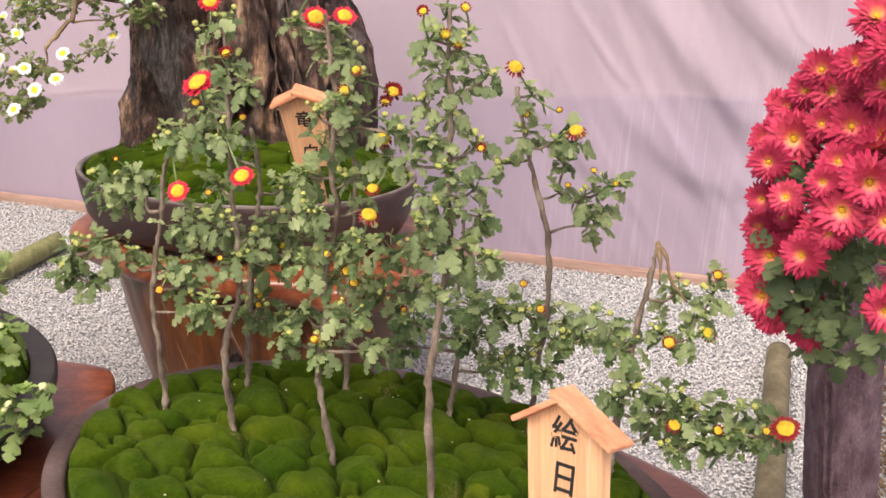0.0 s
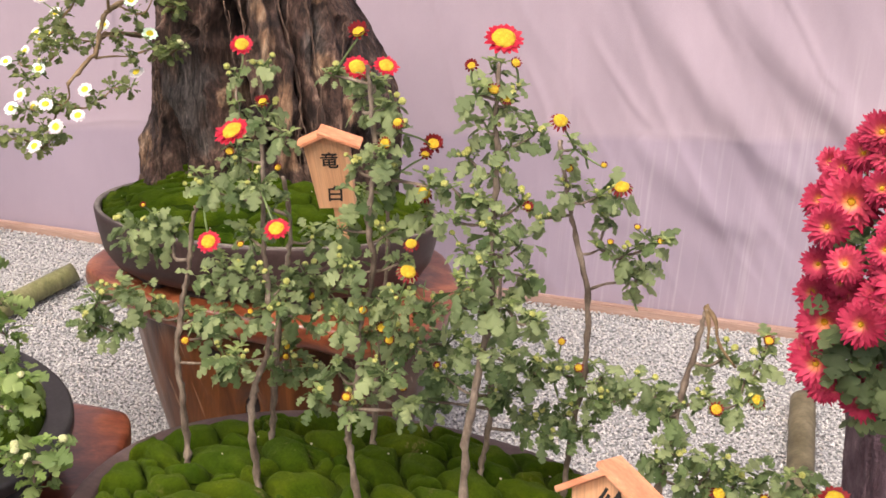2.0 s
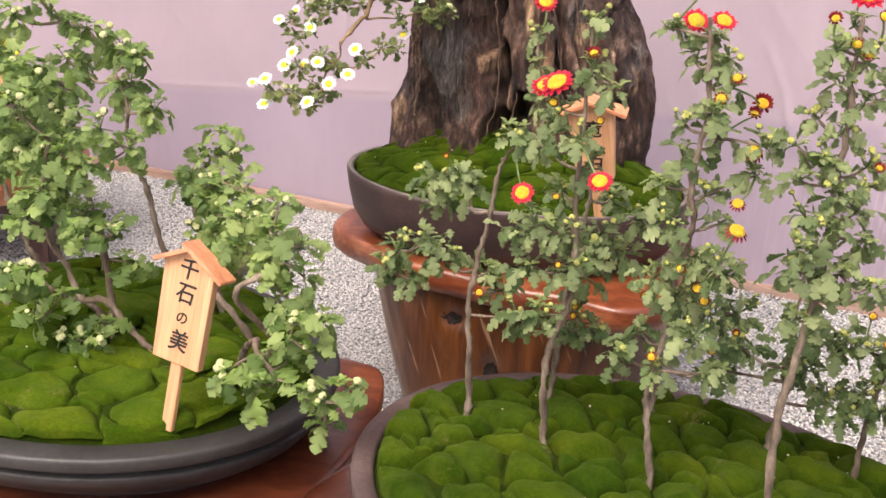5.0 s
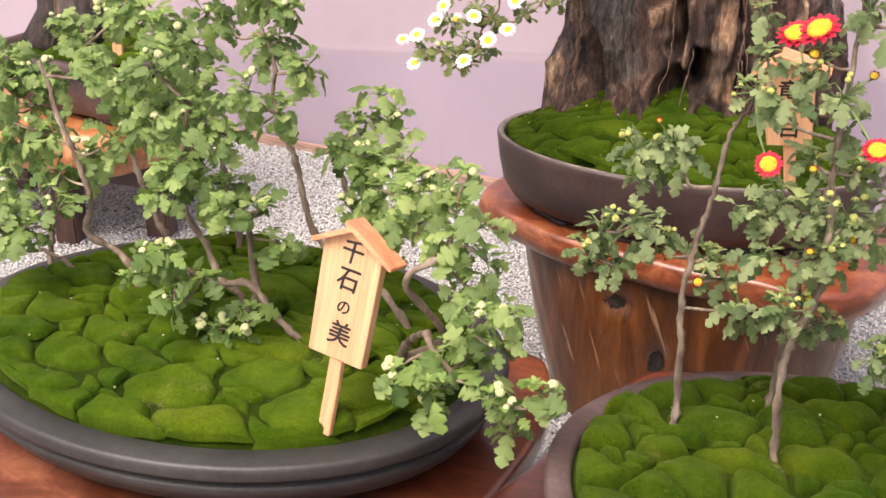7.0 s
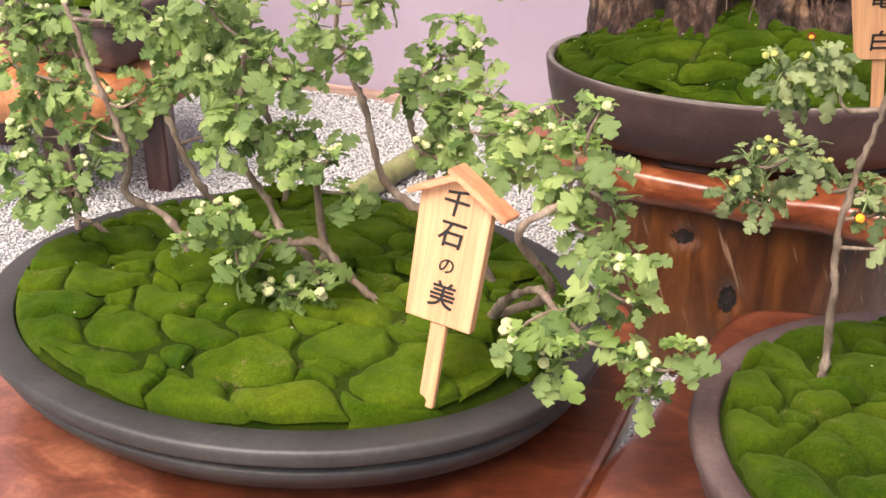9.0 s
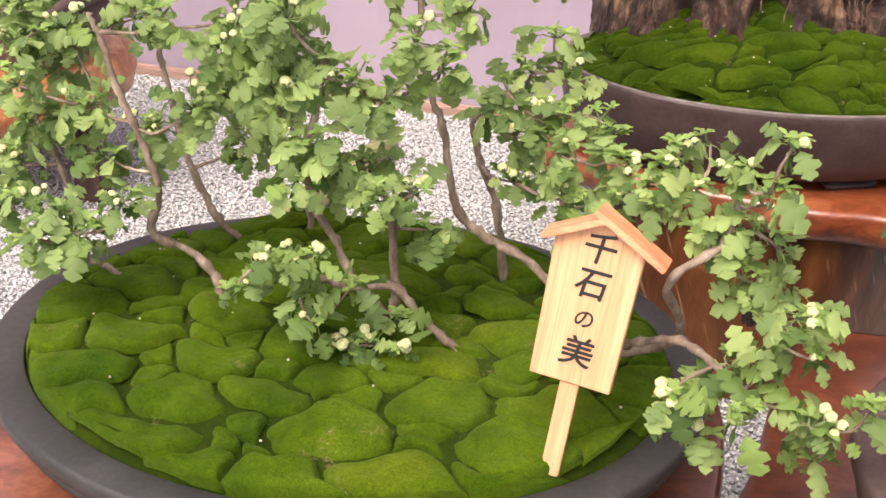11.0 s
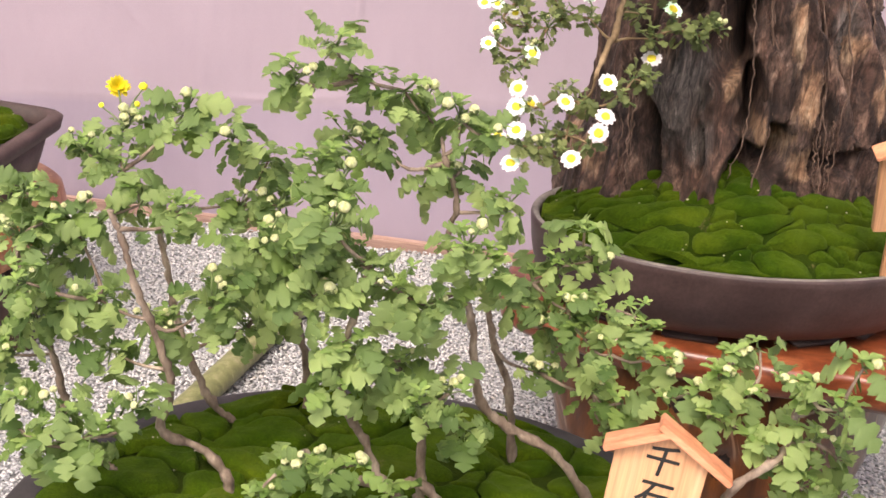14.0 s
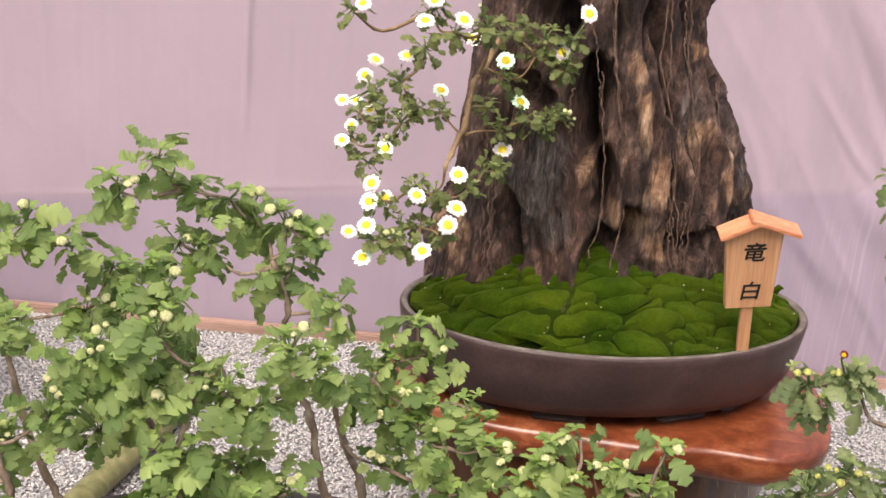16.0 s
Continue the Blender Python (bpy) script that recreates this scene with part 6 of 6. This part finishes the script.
B7 = dict(
    line=[(-0.318, 0.239, 0.2), (-0.329, 0.239, 0.287), (-0.349, 0.239, 0.339), (-0.361, 0.239, 0.382), (-0.342, 0.239, 0.414)],
    sprays=[(-0.292, 0.18, 0.497, 0.014), (-0.309, 0.18, 0.461, 0.017), (-0.331, 0.19, 0.437, 0.017), (-0.278, 0.18, 0.469, 0.014), (-0.264, 0.18, 0.447, 0.011), (-0.346, 0.18, 0.418, 0.017), (-0.304, 0.15, 0.431, 0.014), (-0.278, 0.13, 0.443, 0.013), (-0.247, 0.13, 0.439, 0.014), (-0.233, 0.13, 0.423, 0.011), (-0.289, 0.13, 0.414, 0.015), (-0.267, 0.11, 0.409, 0.015), (-0.241, 0.09, 0.417, 0.013), (-0.224, 0.08, 0.421, 0.01), (-0.276, 0.11, 0.367, 0.017), (-0.255, 0.09, 0.372, 0.015), (-0.263, 0.1, 0.338, 0.014), (-0.321, 0.18, 0.395, 0.016), (-0.317, 0.17, 0.352, 0.015)],
    blooms=[])
B8 = dict(
    line=[(-0.236, 0.088, 0.205), (-0.171, 0.02, 0.281), (-0.199, -0.04, 0.379), (-0.159, -0.04, 0.408), (-0.15, -0.02, 0.439)],
    sprays=[(-0.167, 0.03, 0.468, 0.013), (-0.194, 0.01, 0.468, 0.011), (-0.204, 0, 0.455, 0.011), (-0.176, 0.01, 0.437, 0.011), (-0.213, 0.03, 0.425, 0.011), (-0.21, -0.01, 0.427, 0.012), (-0.234, 0.05, 0.405, 0.012), (-0.174, -0.01, 0.41, 0.011), (-0.166, -0.03, 0.471, 0.01), (-0.153, -0.04, 0.478, 0.009), (-0.129, -0.07, 0.512, 0.009), (-0.138, -0.07, 0.475, 0.011), (-0.136, -0.04, 0.426, 0.016), (-0.156, -0.03, 0.425, 0.013), (-0.114, -0.04, 0.411, 0.015), (-0.137, -0.04, 0.383, 0.014), (-0.116, -0.04, 0.367, 0.015), (-0.085, -0.06, 0.367, 0.012), (-0.154, -0.03, 0.394, 0.011), (-0.127, -0.01, 0.435, 0.014)],
    blooms=[])
B9 = dict(
    line=[(-0.236, 0.088, 0.205), (-0.204, 0.02, 0.274), (-0.179, -0.03, 0.315), (-0.158, -0.076, 0.322), (-0.129, -0.1, 0.308)],
    sprays=[(-0.147, -0.075, 0.324, 0.017), (-0.121, -0.082, 0.322, 0.016), (-0.17, -0.081, 0.285, 0.016), (-0.138, -0.13, 0.315, 0.016), (-0.191, -0.092, 0.302, 0.012), (-0.158, -0.078, 0.256, 0.014), (-0.088, -0.127, 0.307, 0.015), (-0.067, -0.114, 0.295, 0.015), (-0.04, -0.114, 0.316, 0.014), (-0.073, -0.098, 0.252, 0.016), (-0.11, -0.105, 0.389, 0.014), (-0.087, -0.102, 0.35, 0.012), (-0.118, -0.083, 0.353, 0.013)],
    blooms=[])
B10 = dict(
    line=[(-0.538, 0.318, 0.19), (-0.544, 0.318, 0.265), (-0.555, 0.318, 0.333), (-0.559, 0.318, 0.385)],
    sprays=[(-0.569, 0.22, 0.443, 0.027), (-0.538, 0.223, 0.455, 0.023), (-0.611, 0.228, 0.401, 0.025), (-0.557, 0.227, 0.38, 0.025)],
    blooms=[])
B11 = dict(
    line=[(-0.785, 0.232, 0.19), (-0.782, 0.232, 0.238), (-0.778, 0.232, 0.278), (-0.795, 0.232, 0.329), (-0.807, 0.232, 0.353), (-0.81, 0.232, 0.407)],
    sprays=[(-0.8, 0.194, 0.453, 0.023), (-0.824, 0.248, 0.461, 0.021), (-0.788, 0.241, 0.408, 0.019), (-0.794, 0.195, 0.371, 0.021), (-0.822, 0.22, 0.313, 0.02), (-0.783, 0.209, 0.461, 0.017)],
    blooms=[])
WHITE_HIGH = dict(
    line=[(-0.139, 0.71, 0.668), (-0.178, 0.62, 0.649), (-0.19, 0.6, 0.631), (-0.199, 0.58, 0.575)],
    sprays=[(-0.245, 0.646, 0.663, 0.022), (-0.224, 0.554, 0.703, 0.022), (-0.182, 0.566, 0.709, 0.022), (-0.140, 0.617, 0.695, 0.02), (-0.110, 0.613, 0.669, 0.02), (-0.077, 0.609, 0.656, 0.019), (-0.272, 0.658, 0.616, 0.02), (-0.251, 0.642, 0.590, 0.018), (-0.293, 0.642, 0.566, 0.018), (-0.312, 0.594, 0.527, 0.018), (-0.273, 0.628, 0.570, 0.018), (-0.220, 0.637, 0.584, 0.015), (-0.297, 0.605, 0.546, 0.015), (-0.164, 0.613, 0.600, 0.018), (-0.150, 0.603, 0.573, 0.015), (-0.113, 0.612, 0.586, 0.018), (-0.093, 0.606, 0.582, 0.018), (-0.073, 0.603, 0.591, 0.016), (-0.102, 0.612, 0.688, 0.018), (-0.068, 0.609, 0.691, 0.018), (-0.071, 0.608, 0.655, 0.015), (-0.141, 0.617, 0.637, 0.015), (-0.348, 0.500, 0.732, 0.016), (-0.253, 0.555, 0.727, 0.019), (-0.305, 0.660, 0.584, 0.015), (-0.335, 0.622, 0.550, 0.013), (-0.322, 0.685, 0.566, 0.014), (-0.305, 0.715, 0.592, 0.014)],
    blooms=[(-0.342, 0.727, 0.572, "w", 0.023), (-0.338, 0.485, 0.743, "w", 0.021), (-0.252, 0.540, 0.742, "w", 0.025), (-0.268, 0.485, 0.728, "w", 0.024), (-0.216, 0.540, 0.721, "w", 0.026), (-0.190, 0.628, 0.683, "w", 0.026), (-0.147, 0.618, 0.659, "w", 0.027), (-0.050, 0.610, 0.724, "w", 0.027), (-0.079, 0.610, 0.675, "w", 0.028), (-0.122, 0.624, 0.606, "w", 0.028), (-0.306, 0.660, 0.643, "w", 0.025), (-0.267, 0.655, 0.651, "w", 0.025), (-0.312, 0.741, 0.604, "w", 0.025), (-0.216, 0.686, 0.601, "w", 0.026), (-0.323, 0.740, 0.569, "w", 0.021), (-0.310, 0.658, 0.578, "w", 0.021), (-0.333, 0.648, 0.560, "w", 0.021), (-0.347, 0.601, 0.553, "w", 0.021), (-0.293, 0.595, 0.546, "w", 0.025)])
WHITE_LOW = dict(
    line=[(-0.16, 0.72, 0.58), (-0.186, 0.61, 0.6), (-0.199, 0.58, 0.575), (-0.224, 0.53, 0.543)],
    sprays=[(-0.259, 0.545, 0.514, 0.019), (-0.238, 0.539, 0.507, 0.015), (-0.274, 0.541, 0.464, 0.018), (-0.251, 0.523, 0.470, 0.019), (-0.286, 0.540, 0.434, 0.015), (-0.264, 0.507, 0.447, 0.015), (-0.190, 0.549, 0.515, 0.015), (-0.169, 0.573, 0.530, 0.015), (-0.145, 0.586, 0.527, 0.012), (-0.312, 0.468, 0.473, 0.015), (-0.286, 0.480, 0.468, 0.014), (-0.298, 0.548, 0.494, 0.015), (-0.233, 0.485, 0.474, 0.012)],
    blooms=[(-0.142, 0.609, 0.546, "w", 0.028), (-0.311, 0.556, 0.513, "w", 0.026), (-0.315, 0.527, 0.499, "w", 0.026), (-0.293, 0.559, 0.493, "w", 0.026), (-0.206, 0.549, 0.530, "w", 0.027), (-0.259, 0.521, 0.511, "w", 0.026), (-0.323, 0.455, 0.495, "w", 0.026), (-0.209, 0.519, 0.497, "w", 0.027), (-0.226, 0.469, 0.493, "w", 0.027), (-0.343, 0.455, 0.487, "w", 0.022), (-0.325, 0.455, 0.455, "w", 0.026), (-0.256, 0.456, 0.465, "w", 0.026)])
RED_BLOOMS = [(0.767, -0.25, 0.816, 0.041), (0.744, -0.201, 0.755, 0.038), (0.758, -0.249, 0.776, 0.039), (0.754, -0.206, 0.738, 0.041), (0.784, -0.255, 0.759, 0.044), (0.729, -0.202, 0.69, 0.05), (0.697, -0.248, 0.682, 0.035), (0.767, -0.238, 0.715, 0.048), (0.792, -0.248, 0.711, 0.045), (0.746, -0.223, 0.711, 0.031), (0.77, -0.298, 0.686, 0.048), (0.699, -0.238, 0.643, 0.031), (0.712, -0.267, 0.656, 0.03), (0.755, -0.29, 0.656, 0.054), (0.717, -0.23, 0.584, 0.051), (0.728, -0.29, 0.611, 0.04), (0.713, -0.241, 0.547, 0.045), (0.722, -0.246, 0.527, 0.032), (0.76, -0.245, 0.513, 0.038), (0.808, -0.296, 0.564, 0.038), (0.747, -0.29, 0.634, 0.035), (0.728, -0.17, 0.71, 0.032), (0.736, -0.189, 0.732, 0.031), (0.773, -0.28, 0.8, 0.037), (0.731, -0.252, 0.53, 0.027)]
MORE_BLOOMS = [(0.772, -0.261, 0.785, 0.038), (0.786, -0.211, 0.736, 0.041), (0.717, -0.149, 0.671, 0.033), (0.73, -0.146, 0.688, 0.033), (0.739, -0.222, 0.611, 0.032), (0.8, -0.236, 0.729, 0.04), (0.756, -0.256, 0.688, 0.035), (0.791, -0.298, 0.651, 0.039), (0.704, -0.233, 0.555, 0.032), (0.708, -0.209, 0.603, 0.032), (0.735, -0.288, 0.68, 0.029)]
RED_SPRAYS = [(0.747, -0.261, 0.582, 0.026), (0.791, -0.224, 0.567, 0.027), (0.802, -0.267, 0.611, 0.026), (0.762, -0.264, 0.55, 0.021), (0.795, -0.264, 0.54, 0.026), (0.836, -0.217, 0.48, 0.025), (0.789, -0.259, 0.495, 0.021), (0.818, -0.269, 0.578, 0.026), (0.797, -0.22, 0.601, 0.021), (0.74, -0.263, 0.56, 0.016), (0.745, -0.219, 0.661, 0.016)]


def build_groves():
    ga, gb = "grove of slender chrysanthemums in the brown pot", "grove of leaning chrysanthemums in the grey pot"
    la = "slender flowering chrysanthemum with sage leaves and red-yellow blooms"
    for i, s in enumerate((S1, S2, S3, S4, S5, S6, S7, S8, S9)):
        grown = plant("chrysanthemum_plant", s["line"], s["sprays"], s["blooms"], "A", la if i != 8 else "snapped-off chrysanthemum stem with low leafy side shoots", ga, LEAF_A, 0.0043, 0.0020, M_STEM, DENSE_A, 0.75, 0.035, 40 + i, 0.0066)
    # the split top of the snapped stem hangs down beside it
    top, root = np.array(S9["line"][-1]), np.array(S9["line"][0])
    for ends in (((0, 0, 0.002), (0.010, -0.004, -0.012), (0.016, -0.006, -0.034), (0.034, -0.01, -0.056)), ((0, 0, 0), (0.004, -0.006, -0.016), (0.006, -0.006, -0.04))):
        v, f = tube(smooth_line([top + np.array(e) for e in ends], 4), 0.0026, 0.0012, 6, 0.25, 3)
        put("torn_bark", mesh_from("torn_bark", [p - root for p in v], f, M_TWIG), grown)
    lb = "leaning bright green chrysanthemum covered in pale buds"
    for i, s in enumerate((B0, B1, B2, B3, B4, B5, B6, B7, B8, B9, B10, B11)):
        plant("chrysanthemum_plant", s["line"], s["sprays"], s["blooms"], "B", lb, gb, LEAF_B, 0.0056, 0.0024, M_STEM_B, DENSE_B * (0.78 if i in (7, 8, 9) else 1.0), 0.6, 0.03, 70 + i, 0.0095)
    for i, s in enumerate((WHITE_HIGH, WHITE_LOW)):
        plant("climbing_chrysanthemum", s["line"], s["sprays"], s["blooms"], "C", "small-leaved chrysanthemum with white daisies trained on driftwood", "white chrysanthemums on the driftwood", 0.0145, 0.0045, 0.003, M_TWIG, 1.35, 0.35, 0.0, 100 + i, 0.007)


def build_red():
    rng = np.random.RandomState(77)
    foot = np.array((0.90, 0.04, 0.44))
    ob = thing("red_chrysanthemum", foot, "cascading chrysanthemum crowded with crimson double flowers", "plant")
    woody = []
    trunk = smooth_line([foot + np.array(p) for p in ((0.02, 0.03, -0.05), (0, 0, 0.02), (-0.05, -0.10, 0.08), (-0.09, -0.18, 0.18), (-0.09, -0.2, 0.32))], 5)
    v, f = tube(trunk, 0.012, 0.005, 9, 0.15, 3)
    put("trunk", mesh_from("trunk", [p - foot for p in v], f, M_STEM), ob)
    path = np.array(trunk)
    for i, (x, y, z, r) in enumerate(RED_SPRAYS):
        c = np.array((x, y + 0.012, z))
        a = path[np.linalg.norm(path - c, axis=1).argmin()]
        woody.append(tube(smooth_line([a, (a + c) / 2 + rng.uniform(-0.01, 0.01, 3), c], 4), 0.003, 0.0015, 6, 0.1, i))
        for k in range(15):
            w = rng.normal(0, 1, 3)
            w /= np.linalg.norm(w)
            add_leaf(ob, foot, "R", c + w * r * rng.uniform(0.2, 1.1), w + np.array((0, -0.2, -0.35)), np.array((-0.2, -0.6, 0.8)) + rng.normal(0, 0.4, 3), 0.024 * rng.uniform(0.7, 1.25), rng)
    core = np.array((0.83, -0.14, 0.66))
    for x, y, z, d in RED_BLOOMS + MORE_BLOOMS:
        at = np.array((x + 0.008, y, z))
        towards = np.array((-0.35, -0.8, 0.35)) + (at - core) * 1.6 + rng.normal(0, 0.15, 3)
        place_flower(ob, foot, "m", at, d * rng.uniform(1.05, 1.25), towards, rng.uniform(0, 360))
        if rng.uniform() < 0.55:
            place_flower(ob, foot, "m", at - towards * 0.016 + rng.normal(0, 0.012, 3), d * rng.uniform(0.75, 1.05), towards + rng.normal(0, 0.35, 3), rng.uniform(0, 360))
        a = path[np.linalg.norm(path - at, axis=1).argmin()]
        woody.append(tube(smooth_line([a, (a + at) / 2 + rng.uniform(-0.008, 0.008, 3), at - towards * 0.006], 4), 0.0024, 0.0014, 6, 0.1, 5))
    # flowers round the back and top of the same mass
    for k in range(34):
        w = rng.normal(0, 1, 3)
        w /= np.linalg.norm(w)
        at = core + np.array((0.03, 0.02, 0.02)) + w * np.array((0.10, 0.12, 0.19))
        if w[0] < 0.1 and (w[1] < 0.2 or w[2] > 0.1):
            continue
        place_flower(ob, foot, "m", at, rng.uniform(0.04, 0.052), w + np.array((0, -0.3, 0.4)), rng.uniform(0, 360))
        woody.append(tube([path[np.linalg.norm(path - at, axis=1).argmin()], at], 0.002, 0.0014, 5, 0.1, k))
    for v, f in woody:
        put("branch", mesh_from("branch", [p - foot for p in v], f, M_SHOOT), ob)
    # the upright rock that it grows on
    rock = thing("garden_rock", (0.934, 0.10, GROUND), "upright rough purple-grey rock beside the gravel", "rock")
    rows, cols, verts = 90, 130, []
    for i in range(rows):
        z = (0.47 - GROUND) * i / (rows - 1)
        for k in range(cols):
            t = 2 * math.pi * k / cols + 0.35
            c, s = math.cos(t), math.sin(t)
            r = 1.22 / (abs(math.cos(t - 0.1)) ** 5 + abs(math.sin(t - 0.1)) ** 5) ** 0.2 / 1.2
            r *= 1 + 0.07 * noise.fractal(Vector((c * 2.1, s * 2.1, z * 5)), 1.0, 2.0, 3)
            # upright clefts down one flank, and a level crack low on the face
            for at, deep in ((3.95, 0.20), (3.72, 0.14), (4.15, 0.07)):
                r -= deep * math.exp(-((t - 0.0 - at - 0.04 * noise.noise(Vector((z * 9, at, 0)))) / 0.06) ** 2)
            r -= 0.07 * math.exp(-((z - 0.17 - 0.012 * noise.noise(Vector((c * 3, s * 3, 1)))) / 0.004) ** 2)
            r *= 1 - 0.25 * max(0, (z - 0.55) / 0.12) ** 2
            r += 0.045 * noise.fractal(Vector((c * 9, s * 9, z * 60)), 1.0, 2.0, 3)
            verts.append((0.038 * r * c + 0.14 * (0.5 - z), 0.056 * r * s, z))
    faces = grid_faces(rows, cols) + [tuple((rows - 1) * cols + k for k in range(cols))]
    put("stone", mesh_from("stone", verts, faces, M_STONE), rock)


def bamboo(name, a, b, r, label, nodes, skin, slant=0.0):
    a, b = np.array(a, float), np.array(b, float)
    d = (b - a) / np.linalg.norm(b - a)
    ob = thing(name, a, label, "bamboo")
    n, segs, ln = 40, 20, np.linalg.norm(b - a)
    side = np.cross(d, (0.2, 0.5, 0.9))
    side /= np.linalg.norm(side)
    up = np.cross(side, d)
    verts, sight = [], np.array((0.30, -0.86, 0.41))
    prof = [(s, r * (1 + 0.07 * sum(math.exp(-((s * ln - q) / 0.004) ** 2) for q in nodes))) for s in np.linspace(0, 1, n)] + [(1.0, r * 0.8), (1 - 0.02 / ln, r * 0.78)]
    for s, w in prof:
        for k in range(segs):
            t = 2 * math.pi * k / segs
            o = math.cos(t) * side + math.sin(t) * up
            verts.append(d * (ln * s - slant * r * (o @ sight) * (s > 1 - 0.03 / ln)) + o * w)
    faces = grid_faces(len(prof), segs) + [tuple(range(segs))[::-1], tuple((len(prof) - 1) * segs + k for k in range(segs))]
    put("culm", mesh_from("culm", verts, faces, skin), ob)
    vs = []
    for w in (0.995, 0.8):
        for k in range(segs):
            o = math.cos(2 * math.pi * k / segs) * side + math.sin(2 * math.pi * k / segs) * up
            vs.append(d * (ln + 0.0006 - slant * r * (o @ sight)) + o * r * w)
    put("cut_end", mesh_from("cut_end", vs, grid_faces(2, segs), M_BAMBOO_IN, False), ob, None, "pale cut bamboo end")


build_ground()
build_backdrop()
build_stands()
build_pots()
build_table()
build_driftwood()
build_boards()
bamboo("bamboo_pole", (-0.98, 0.30, GROUND + 0.026), (-0.53, 1.345, GROUND + 0.034), 0.024, "olive bamboo pole lying on the gravel", (0.3, 0.62, 0.94), M_BAMBOO, 0.9)
bamboo("bamboo_pole", POLE_A, POLE_B, 0.026, "weathered bamboo pole lying on the gravel by the rock", (0.2, 0.42, 0.65), M_BAMBOO_OLD)
build_red()
build_groves()
build_gravel()
